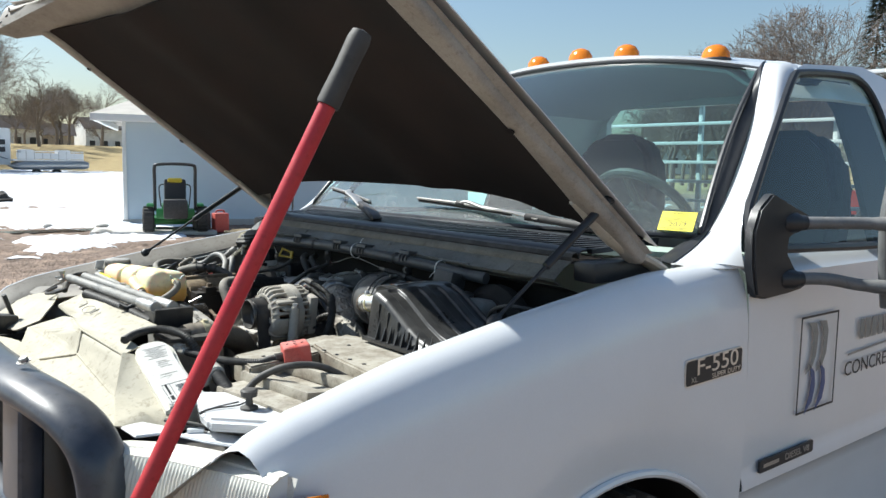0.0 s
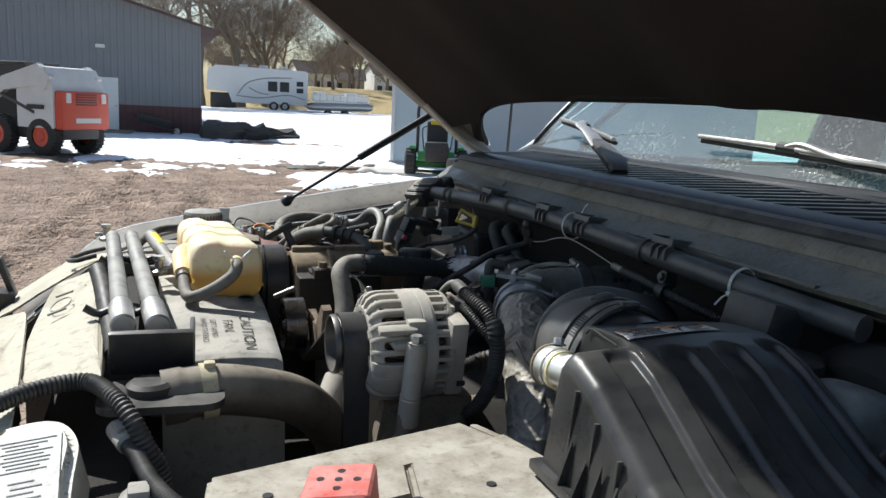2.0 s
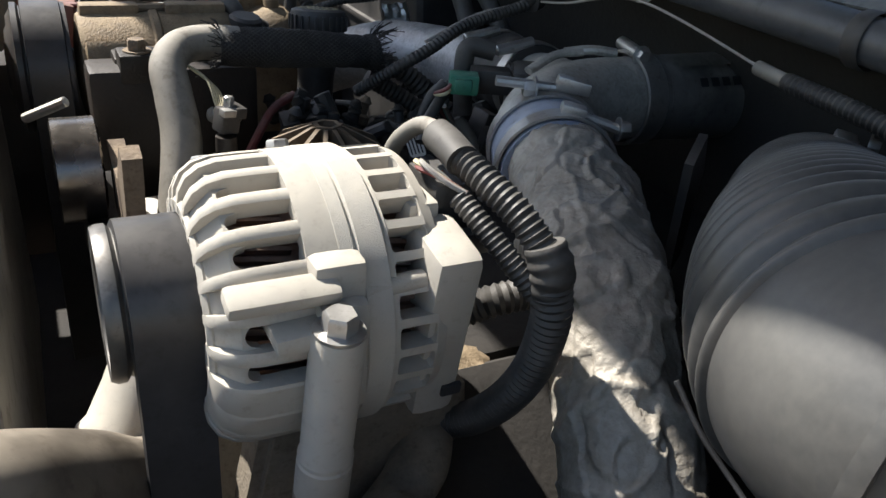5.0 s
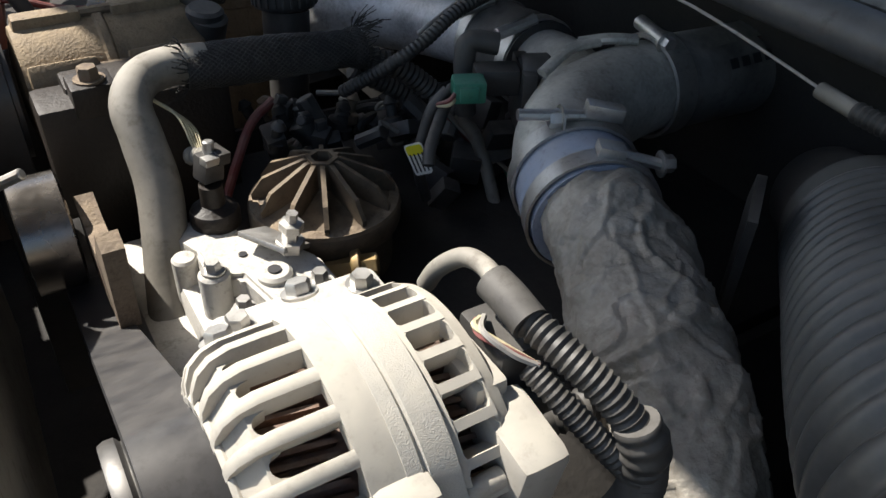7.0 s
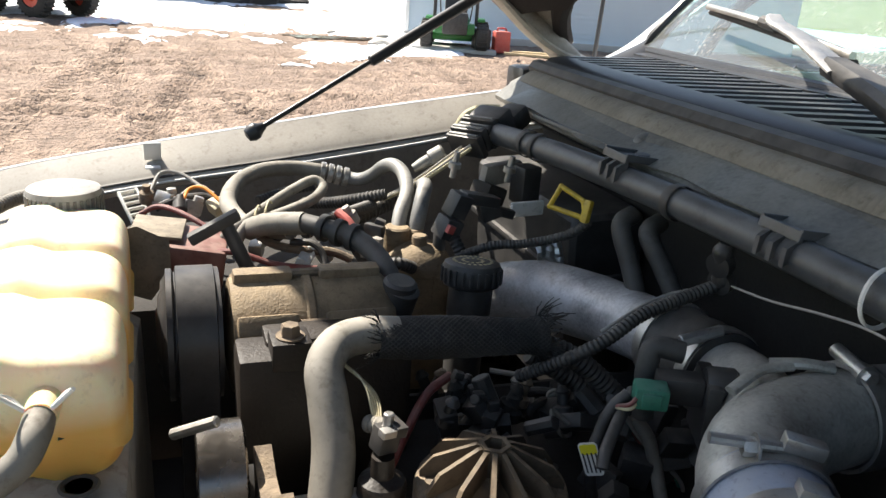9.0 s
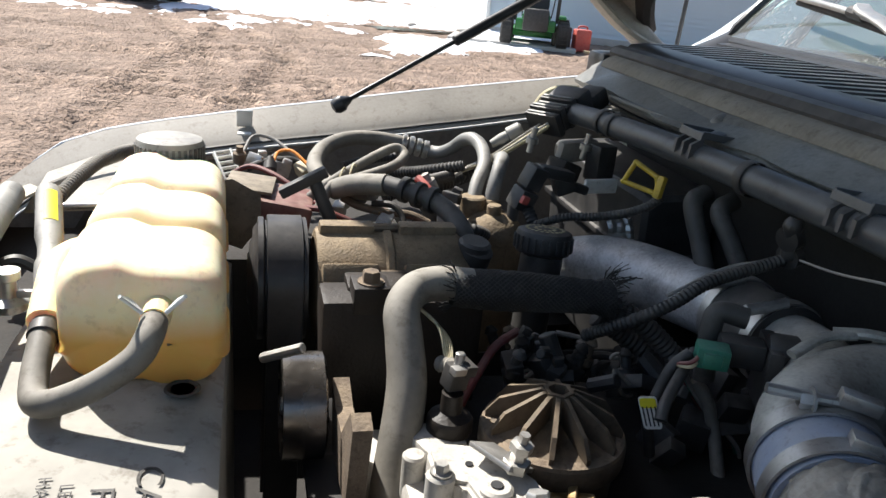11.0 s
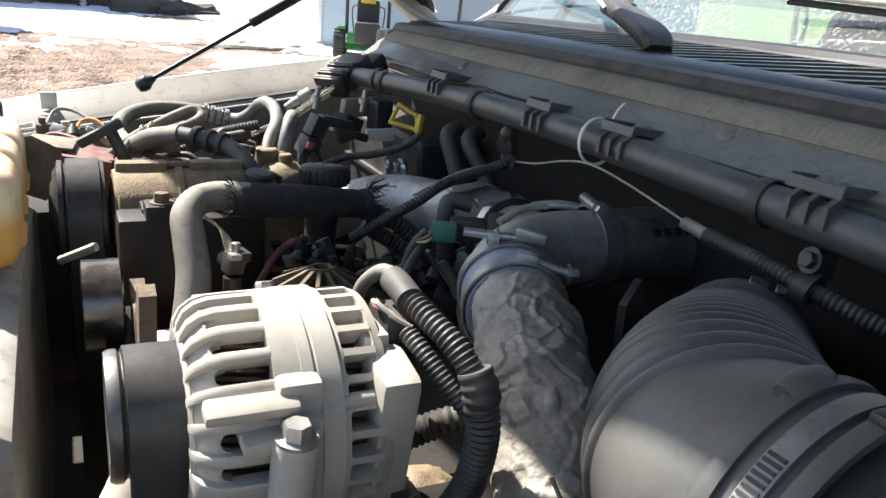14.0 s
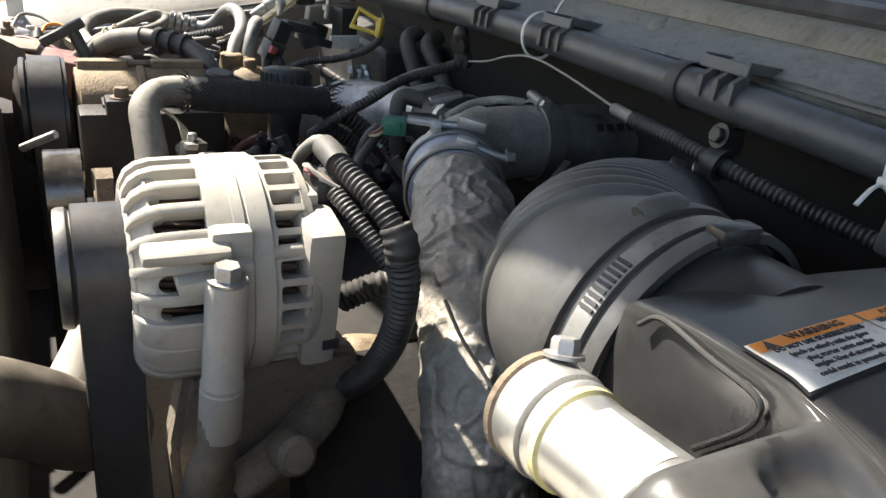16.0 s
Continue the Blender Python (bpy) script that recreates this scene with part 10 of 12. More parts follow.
def tube_thing(name, pts, r, m, label, category, group="", seg=14):
    return solo(name, hose(pts, r, seg), m, label, category, group)


def fray(bm, at, axis, r, n, length, seed):
    """Loose threads at the cut end of a woven sleeve."""
    rr = random.Random(seed)
    a, b, d = frame_of(axis)
    for _ in range(n):
        t = rr.uniform(0, 2 * math.pi)
        o = a * math.cos(t) + b * math.sin(t)
        p = Vector(at) + o * r
        q = p + (d * rr.uniform(0.3, 1.0) + o * rr.uniform(-0.2, 0.7) + Vector((rr.uniform(-.3, .3), rr.uniform(-.3, .3), rr.uniform(-.2, .4)))) * length * rr.uniform(0.4, 1.2)
        sweep(bm, [p, p.lerp(q, 0.5) + o * 0.002, q], 0.00045, 4)


# harness trough along the cowl
ch = thing("cowl_harness", "long smooth black plastic harness tube along the cowl", "harness", (0.0, 0.0, 1.34))
HT = [(-0.050, 0.645, 1.330), (-0.030, 0.600, 1.338), (-0.016, 0.46, 1.347), (-0.008, 0.25, 1.356), (-0.006, 0.04, 1.361), (-0.006, -0.15, 1.360), (0.000, -0.35, 1.354), (0.012, -0.50, 1.346), (0.028, -0.60, 1.340)]
part("tube", hose(HT, 0.0148, 22, 14), M_TROUGH, ch)
for y, x in ((0.285, -0.006), (0.040, -0.004), (-0.092, -0.003), (-0.300, 0.002)):
    bm = bmesh.new()
    box(bm, (x + 0.012, y, 1.3765), (0.042, 0.042, 0.003), 0.001, (0, 6, 0))
    box(bm, (x - 0.0095, y, 1.3790), (0.003, 0.046, 0.009), 0.001, (0, 12, 0))
    for k in (-0.0215, 0.0215):
        box(bm, (x + 0.010, y + k, 1.3785), (0.040, 0.003, 0.008), 0.001, (0, 8, 0))
    for k in (-0.018, -0.003, 0.012):
        plate(bm, [(0.002, 0.002), (-0.012, -0.006), (-0.013, -0.021), (0.001, -0.012)], 0.0045, Matrix.Translation((x - 0.0085, y + k, 1.3765)) @ Matrix.Rotation(radians(90), 4, "X"))
    clip = part("clip", bm, M_TROUGH, ch, smooth=False)
    bm = bmesh.new()
    lathe(bm, [(0.006, 0), (0.009, 0.001), (0.008, 0.003), (0.002, 0.0045)], (x + 0.024, y, 1.3770), Z, 16)
    part("push_pin", bm, M_TROUGH, clip)
# taped bands on the tube
for y, x, z in ((0.49, -0.018, 1.346), (0.46, -0.016, 1.347), (0.18, -0.007, 1.358), (-0.26, -0.003, 1.357)):
    bm = bmesh.new()
    lathe(bm, [(0.0172, -0.006), (0.0178, -0.005), (0.0178, 0.005), (0.0172, 0.006)], (x, y, z), Vector((0.03, -1, 0.02)), 22, caps=False)
    part("tape_band", bm, M_RUBBER, ch)
# flat rail behind the tube
bm = bmesh.new()
surf(bm, lambda u, v: Vector((0.018 + 0.010 * u, 0.56 - 1.10 * v, 1.372 + 0.004 * math.sin(v * 3) - 0.002 * u)), 2, 30)
solid(bm, 0.004)
part("rail", bm, M_TROUGH, ch)


def zip_tie(c, d, r, tail, label):
    z = thing("zip_tie", label, "cable tie", tuple(c), "cable ties")
    a, b, _ = frame_of(d)
    bm = bmesh.new()
    ring = [Vector(c) + (a * math.cos(t) + b * math.sin(t)) * r for t in np.linspace(0, 2 * math.pi, 25)]
    sweep(bm, ring, 0.0022, 6, 0.6)
    part("strap", bm, M_WHITEPL, z)
    bm = bmesh.new()
    box(bm, Vector(c) + Vector(tail).normalized() * r, (0.007, 0.007, 0.006), 0.001)
    part("head", bm, M_WHITEPL, z)
    bm = bmesh.new()
    p = Vector(c) + Vector(tail).normalized() * r
    sweep(bm, spline([p, p + Vector(tail) * 0.5 + Z * 0.003, p + Vector(tail)], 5), 0.0018, 6, 0.5)
    part("tail", bm, M_WHITEPL, z)


zip_tie((-0.006, -0.056, 1.3605), (0.1, -1, 0.05), 0.0215, (0.010, -0.003, 0.018), "white plastic cable tie round the harness tube")
zip_tie((0.010, -0.440, 1.350), (0.06, -1, -0.05), 0.0205, (-0.02, 0.0, -0.012), "white plastic cable tie round the harness tube")

# hanger with the thin bare wire and its corrugated sleeve
hg = thing("harness_hanger", "black rubber hanger below the harness tube", "hanger", (0, 0.1, 1.31))
bm = bmesh.new()
sweep(bm, spline([(-0.010, 0.100, 1.345), (-0.012, 0.101, 1.330), (-0.008, 0.104, 1.318), (0.0, 0.106, 1.306)], 6), lambda u, s: 0.006 + 0.003 * math.sin(u * 9), 10)
part("strap", bm, M_BLKPLAST, hg)
for q in ((-0.010, 0.102, 1.326), (-0.002, 0.106, 1.308)):
    bm = bmesh.new()
    lathe(bm, [(0.004, -0.006), (0.0115, -0.005), (0.0115, 0.005), (0.004, 0.006)], q, Vector((0.9, 0.3, 0.2)), 20)
    part("ring", bm, M_BLKPLAST, hg)
tube_thing("bare_wire", [(0.000, 0.100, 1.307), (-0.008, 0.04, 1.318), (-0.018, -0.02, 1.334), (-0.020, -0.068, 1.342), (-0.017, -0.12, 1.337), (-0.011, -0.2, 1.322)], 0.0011, M_WIRE, "thin pale bare wire sagging below the cowl", "wire", seg=8)
wl_ = thing("wire_sleeve", "thin black corrugated wire sleeve on the firewall", "cable", (-0.01, -0.3, 1.3))
part("sleeve_end", hose([(-0.011, -0.192, 1.3225), (-0.012, -0.222, 1.320)], 0.0052, 12), M_GREYHOSE, wl_)
part("sleeve", loom([(-0.012, -0.218, 1.3203), (-0.012, -0.270, 1.318), (-0.008, -0.315, 1.312), (0.012, -0.365, 1.300), (0.034, -0.420, 1.290), (0.05, -0.52, 1.28)], 0.0068, 0.0042, 0.16, 12), M_LOOM, wl_)
bm = bmesh.new()
lathe(bm, [(0.008, -0.006), (0.012, -0.006), (0.012, 0.006), (0.008, 0.006)], (-0.008, -0.312, 1.3125), Vector((0.2, -1, -0.2)), 18, caps=False)
box(bm, (0.000, -0.312, 1.327), (0.020, 0.010, 0.020), 0.003)
hexbolt(bm, (-0.010, -0.312, 1.332), Vector((-1, 0, 0.25)), 0.0062, 0.005)
part("clip", bm, M_BLKPLAST, wl_)

# alternator cables
acb = thing("alternator_cable", "black corrugated alternator cable with taped ends", "cable", (-0.25, -0.3, 1.15))
part("lead", hose([(-0.283, -0.196, 1.284), (-0.280, -0.203, 1.298), (-0.274, -0.214, 1.309), (-0.272, -0.228, 1.312), (-0.275, -0.242, 1.312)], 0.0046, 14), M_GREYHOSE, acb, "bare grey lead")
part("taped_end", hose([(-0.275, -0.238, 1.3125), (-0.2745, -0.250, 1.3115), (-0.274, -0.264, 1.3085)], 0.0085, 18), M_RUBBER, acb, "black taped cable end")
part("sleeve", loom([(-0.274, -0.258, 1.3095), (-0.268, -0.278, 1.303), (-0.258, -0.298, 1.291), (-0.249, -0.313, 1.274)], 0.0080, 0.0036, 0.15, 18), M_LOOM, acb)
part("sleeve", loom([(-0.249, -0.315, 1.266), (-0.246, -0.315, 1.244), (-0.245, -0.306, 1.210), (-0.248, -0.290, 1.178), (-0.254, -0.268, 1.150), (-0.264, -0.245, 1.132)], 0.0104, 0.0042, 0.13, 18), M_LOOM, acb)
part("branch", loom([(-0.279, -0.272, 1.294), (-0.272, -0.287, 1.284), (-0.262, -0.303, 1.269), (-0.251, -0.314, 1.254)], 0.0060, 0.0032, 0.15, 16), M_LOOM, acb)
bm = bmesh.new()
lathe(bm, [(0.0085, -0.004), (0.0125, -0.002), (0.0135, 0.012), (0.0120, 0.026), (0.006, 0.030)], (-0.2600, -0.252, 1.1370), Vector((-0.5, 0.75, -0.45)), 20)
part("end_boot", bm, M_RUBBER, acb, "black rubber end boot")
bm = bmesh.new()
sweep(bm, resample(spline([(-0.252, -0.309, 1.283), (-0.249, -0.314, 1.270), (-0.249, -0.3135, 1.256)], 8), 0.0015), lambda u, s: 0.0098 + 0.0005 * math.sin(s * 900) + 0.0012 * math.sin(u * 3.14), 18, jitter=0.05)
part("tape", bm, M_RUBBER, acb, "torn electrical tape")
for k, (m, dy) in enumerate(((M_REDWIRE, 0.0), (M_TAN, 0.003), (M_WIRE, -0.003))):
    part("wire", hose([(-0.286 + 0.002 * k, -0.243, 1.300), (-0.292, -0.254 + dy, 1.303 + 0.002 * k), (-0.286, -0.266 + dy, 1.302), (-0.277, -0.276, 1.297)], 0.0014, 6), m, acb)
solo("stub_loom", loom([(-0.258, -0.232, 1.196), (-0.244, -0.240, 1.206), (-0.228, -0.248, 1.214), (-0.19, -0.25, 1.215)], 0.0100, 0.0046, 0.16, 16), M_LOOM, "short black corrugated cable behind the alternator", "cable")
bm = bmesh.new()
bmesh.ops.create_icosphere(bm, subdivisions=3, radius=1.0)
for v in bm.verts:
    q = v.co.copy()
    v.co = Vector((-0.224, -0.196, 1.122)) + Vector((q.x * 0.026, q.y * 0.024, q.z * 0.018)) * (1 + 0.22 * noise.noise(q * 2.3) + 0.06 * noise.noise(q * 9))
solo("dirt_lump", bm, M_ACBODY, "crusty tan lump of caked dirt and oil", "dirt")
bm = bmesh.new()
plate(bm, [(0, 0), (0.035, 0.004), (0.062, -0.020), (0.050, -0.045), (0.036, -0.022), (-0.008, -0.010)], 0.004, basis(Vector((0.7, -0.5, 0.1)), Vector((0.5, 0.8, 0.2)), Vector((-0.215, -0.255, 1.035))))
solo("pale_bracket", bm, M_BLOCK, "pale sheet bracket low in the bay", "bracket", smooth=False)

# moulded hose and braided sleeve over the valley
mh = thing("moulded_hose", "dusty grey moulded rubber hose bent into a braided sleeve", "hose", (-0.36, 0.05, 1.1))
bm = bmesh.new()
sweep(bm, spline([(-0.388, -0.05, 1.02), (-0.380, -0.010, 1.08), (-0.364, 0.036, 1.14), (-0.350, 0.074, 1.200), (-0.350, 0.098, 1.234), (-0.350, 0.116, 1.254), (-0.336, 0.134, 1.264), (-0.312, 0.142, 1.266), (-0.285, 0.142, 1.264)], 12), lambda u, s: 0.0166 - 0.0016 * min(1, max(0, (u - 0.6) / 0.2)), 24)
part("hose", bm, M_GREYHOSE, mh)
bm = bmesh.new()
SL = resample(spline([(-0.302, 0.143, 1.262), (-0.260, 0.140, 1.260), (-0.205, 0.138, 1.257), (-0.155, 0.140, 1.252)], 12), 0.0018)
a0 = None
rings = []
for i, p in enumerate(SL):
    d = (SL[min(i + 1, len(SL) - 1)] - SL[max(i - 1, 0)]).normalized()
    a, b, _ = frame_of(d)
    u = i / (len(SL) - 1)
    rad = 0.0192 + 0.0015 * math.sin(u * 5) + 0.002 * (u > 0.95)
    rings.append([bm.verts.new(p + (a * math.cos(t) + b * math.sin(t) * 0.82) * (rad + 0.0006 * (((i + k) % 2) * 2 - 1))) for k, t in enumerate(np.linspace(0, 2 * math.pi, 65)[:-1])])
for r0, r1 in zip(rings, rings[1:]):
    for k in range(64):
        j = (k + 1) % 64
        bm.faces.new((r0[k], r0[j], r1[j], r1[k]))
part("braided_sleeve", bm, M_BRAID, mh, "black woven sleeve with frayed ends", angle=80)
bm = bmesh.new()
frames = [frame_of((SL[min(i + 1, len(SL) - 1)] - SL[max(i - 1, 0)]).normalized()) for i in range(len(SL))]
for hand in (-1, 1):
    for k in range(26):
        strand = []
        for i in range(0, len(SL), 2):
            u = i / (len(SL) - 1)
            t = 2 * math.pi * k / 26 + hand * u * 7.5
            rad = 0.0194 + 0.0015 * math.sin(u * 5) + 0.002 * (u > 0.95)
            strand.append(SL[i] + (frames[i][0] * math.cos(t) + frames[i][1] * math.sin(t) * 0.82) * (rad + 0.0004 * hand * math.sin(26 * t)))
        sweep(bm, strand, 0.00055, 4)
tagged(part("woven_strands", bm, M_STRAND, mh, "dusty woven strands"), "dusty woven strands", kind="stuff")
bm = bmesh.new()
fray(bm, SL[0], SL[0] - SL[4], 0.0165, 60, 0.016, 5)
part("frayed_threads", bm, M_BRAID, mh)
bm = bmesh.new()
fray(bm, SL[-1], SL[-1] - SL[-5], 0.0175, 90, 0.022, 6)
part("frayed_threads", bm, M_BRAID, mh)
bm = bmesh.new()
for k in range(5):
    sweep(bm, spline([(-0.334, 0.125 - 0.001 * k, 1.252), (-0.322 + 0.002 * k, 0.102, 1.245 - 0.002 * k), (-0.318 + 0.0015 * k, 0.085, 1.226), (-0.315 - 0.001 * k, 0.070, 1.215)], 6), 0.0011, 5)
part("frayed_tie", bm, M_TAN, mh, "frayed tan cord")
part("sensor_sleeve", loom([(-0.322, 0.088, 1.218), (-0.312, 0.074, 1.222), (-0.308, 0.060, 1.226)], 0.0072, 0.005, 0.18, 12), M_GREYHOSE, mh)

# corrugated looms in the valley
tube = [("valley_loom", [(-0.165, 0.140, 1.250), (-0.128, 0.128, 1.235), (-0.097, 0.120, 1.210), (-0.076, 0.112, 1.185), (-0.06, 0.10, 1.14)], 0.0105, 0.0054, "black corrugated loom dropping into the engine valley"),
        ("valley_loom", [(-0.150, 0.168, 1.220), (-0.116, 0.160, 1.200), (-0.085, 0.146, 1.178), (-0.07, 0.13, 1.15)], 0.0100, 0.0054, "black corrugated loom dropping into the engine valley"),
        ("valley_loom", [(-0.172, 0.140, 1.214), (-0.144, 0.106, 1.246), (-0.115, 0.098, 1.265), (-0.080, 0.102, 1.284), (-0.030, 0.108, 1.296), (-0.008, 0.108, 1.302)], 0.0062, 0.0044, "thin black corrugated loom tied to the hanger")]
for nm, pts, r, pitch, lab in tube:
    solo(nm, loom(pts, r, pitch, 0.15, 14), M_LOOM, lab, "cable", "valley looms")
tube_thing("pale_wire", [(-0.118, 0.104, 1.270), (-0.060, 0.114, 1.292), (-0.005, 0.108, 1.304)], 0.0016, M_WIRE, "thin pale wire along a loom", "wire", seg=6)
vl = thing("plug_harness", "taped harness with red and grey wires behind the filter cap", "harness", (-0.12, 0.05, 1.15))
part("taped_lead", hose([(-0.118, 0.046, 1.246), (-0.140, 0.026, 1.236), (-0.160, 0.008, 1.222), (-0.166, 0.000, 1.212)], 0.0050, 14), M_BLKPLAST, vl)
part("grey_hose", hose([(-0.095, 0.070, 1.205), (-0.082, 0.062, 1.185), (-0.074, 0.050, 1.15), (-0.075, 0.02, 1.10), (-0.08, -0.01, 1.05)], 0.0060, 14), M_GREYHOSE, vl)
for m, o, r in ((M_REDWIRE, 0.0, 0.0028), (M_REDWIRE, 0.007, 0.0022), (M_GREEN, -0.006, 0.0020), (M_LOOM, 0.012, 0.0035), (M_WIRE, -0.010, 0.002)):
    part("wire", hose([(-0.120, 0.060 + o, 1.225), (-0.099, 0.078 + o, 1.200), (-0.076, 0.078 + o, 1.172), (-0.045, 0.076 + o * 2, 1.14), (-0.03, 0.07, 1.10)], r, 8), m, vl)
part("red_hose", hose([(-0.292, 0.120, 1.150), (-0.272, 0.140, 1.172), (-0.250, 0.158, 1.195), (-0.225, 0.170, 1.205)], 0.0042, 10), M_REDWIRE, vl, "dull red rubber hose")
# valley clutter: small plugs, stubs and injector leads
for i in range(26):
    p = Vector((rng.uniform(-0.25, -0.08), rng.uniform(0.10, 0.19), rng.uniform(1.155, 1.195)))
    kind = i % 3
    bm = bmesh.new()
    if kind == 0:
        box(bm, p, (0.018, 0.014, 0.022), 0.003, (rng.uniform(-30, 30), rng.uniform(-30, 30), rng.uniform(0, 180)))
        box(bm, p + Vector((0, 0, 0.014)), (0.010, 0.008, 0.010), 0.002, (0, rng.uniform(-30, 30), 0))
        nm, m = "valley_plug", rng.choice((M_BLKPLAST, M_BLKPLAST, M_DARKBAY))
    elif kind == 1:
        lathe(bm, [(0.006, 0), (0.009, 0.002), (0.009, 0.010), (0.005, 0.012), (0.005, 0.022), (0.007, 0.024), (0.003, 0.030)], p, Vector((rng.uniform(-.5, .5), rng.uniform(-.5, .5), 1)), 14)
        nm, m = "valley_stud", rng.choice((M_DARKBAY, M_CAST, M_BLKPLAST))
    else:
        q = [p]
        for _ in range(4):
            q.append(q[-1] + Vector((rng.uniform(-.03, .035), rng.uniform(-.02, .02), rng.uniform(-.014, .014))))
        sweep(bm, spline(q, 6), rng.choice((0.002, 0.003, 0.0045)), 8)
        nm, m = "valley_lead", rng.choice((M_LOOM, M_LOOM, M_LOOM, M_REDWIRE, M_GREYHOSE))
    solo(nm, bm, m, {"valley_plug": "small dark electrical plug in the engine valley", "valley_stud": "small stud fitting in the engine valley", "valley_lead": "loose thin lead in the engine valley"}[nm], nm.split("_")[1], nm + " cluster")

# ---- air-conditioning lines ----
acl = thing("ac_hose", "thick dusty grey air-conditioning hose looping back", "hose", (-0.3, 0.6, 1.2))
part("hose", hose([(-0.330, 0.425, 1.262), (-0.356, 0.465, 1.252), (-0.376, 0.500, 1.248), (-0.388, 0.560, 1.256), (-0.372, 0.615, 1.266), (-0.335, 0.655, 1.272), (-0.288, 0.678, 1.269), (-0.240, 0.682, 1.262)], 0.0108, 20), M_GREYHOSE, acl)
part("metal_line", hose([(-0.222, 0.680, 1.257), (-0.198, 0.662, 1.256), (-0.184, 0.640, 1.268), (-0.174, 0.612, 1.288), (-0.167, 0.585, 1.295), (-0.163, 0.555, 1.290), (-0.168, 0.520, 1.276), (-0.184, 0.490, 1.258), (-0.194, 0.468, 1.232)], 0.0092, 20), M_TUBE, acl, "bent grey metal line")
for k in range(4):
    bm = bmesh.new()
    c = Vector((-0.246, 0.6825, 1.2630)).lerp(Vector((-0.214, 0.676, 1.256)), k / 3)
    lathe(bm, [(0.0112, -0.0045), (0.0138, -0.0035), (0.0138, 0.0025), (0.0112, 0.0040)], c, Vector((1, -0.16, -0.2)), 22, caps=False)
    part("crimp_ring", bm, M_STEEL, acl)
acd = thing("ac_hose", "black rubber hose with a ribbed band to the compressor", "hose", (-0.28, 0.34, 1.25))
part("hose", hose([(-0.372, 0.455, 1.255), (-0.352, 0.420, 1.272), (-0.320, 0.390, 1.281)], 0.0125, 18), M_GREYHOSE, acd, "dusty grey stretch of hose")
part("hose", hose([(-0.322, 0.392, 1.281), (-0.294, 0.365, 1.280), (-0.276, 0.349, 1.277), (-0.262, 0.322, 1.271), (-0.254, 0.300, 1.261), (-0.249, 0.280, 1.246)], 0.0108, 18), M_RUBBER, acd)
for k in range(3):
    bm = bmesh.new()
    c = Vector((-0.302, 0.374, 1.2805)).lerp(Vector((-0.276, 0.349, 1.277)), k / 2)
    lathe(bm, [(0.011, -0.004), (0.0148, -0.0036), (0.0148, 0.0036), (0.011, 0.004)], c, Vector((1, -0.95, -0.1)), 22, caps=False)
    part("rib", bm, M_RUBBER, acd)
bm = bmesh.new()
cyl(bm, (-0.252, 0.270, 1.225), (-0.246, 0.262, 1.256), 0.0185, 24, 0.003)
part("end_block", bm, M_RUBBER, acd)
th_ = thing("tied_hose", "two thin grey hoses tied together in a loop", "hose", (-0.33, 0.48, 1.27))
part("loop", hose([(-0.400, 0.470, 1.240), (-0.376, 0.462, 1.262), (-0.351, 0.480, 1.273), (-0.314, 0.510, 1.286), (-0.288, 0.527, 1.292), (-0.277, 0.520, 1.286), (-0.286, 0.500, 1.281), (-0.305, 0.478, 1.277), (-0.342, 0.452, 1.272), (-0.375, 0.448, 1.262), (-0.392, 0.44, 1.235)], 0.0062, 14), M_GREYHOSE, th_)
for k, c in enumerate(((-0.362, 0.462, 1.2665), (-0.350, 0.464, 1.271))):
    bm = bmesh.new()
    ring = [Vector(c) + Vector((0.006 * math.cos(t), 0.018 * math.cos(t), 0.013 * math.sin(t))) for t in np.linspace(0, 2 * math.pi, 21)]
    sweep(bm, ring, 0.0013, 6)
    part("cord", bm, M_TAN, th_)
# accumulator canister
cn = thing("ac_accumulator", "dull brown metal accumulator canister with fittings", "canister", (-0.17, 0.46, 1.05))
bm = bmesh.new()
lathe(bm, [(0.036, 0), (0.041, 0.004), (0.041, 0.150), (0.0425, 0.152), (0.0425, 0.158), (0.040, 0.165), (0.030, 0.178), (0.018, 0.184)], (-0.170, 0.452, 1.048), Z, 40)
part("can", bm, M_ACBODY, cn)
for c, r, h, m in (((-0.194, 0.468, 1.218), 0.0165, 0.030, M_ACBODY), ((-0.172, 0.444, 1.222), 0.0095, 0.022, M_ACBODY), ((-0.148, 0.440, 1.214), 0.0085, 0.012, M_ACBODY), ((-0.148, 0.440, 1.226), 0.0078, 0.026, M_BLKPLAST), ((-0.172, 0.470, 1.222), 0.013, 0.022, M_ACBODY)):
    bm = bmesh.new()
    lathe(bm, [(r, 0), (r, h - 0.002), (r * 0.85, h)], c, Z, 18)
    part("fitting" if m is M_ACBODY else "valve_cap", bm, m, cn)
part("outlet_line", hose([(-0.170, 0.470, 1.235), (-0.164, 0.476, 1.262), (-0.155, 0.492, 1.282), (-0.146, 0.515, 1.286), (-0.140, 0.545, 1.278)], 0.0098, 16), M_TUBE, cn)
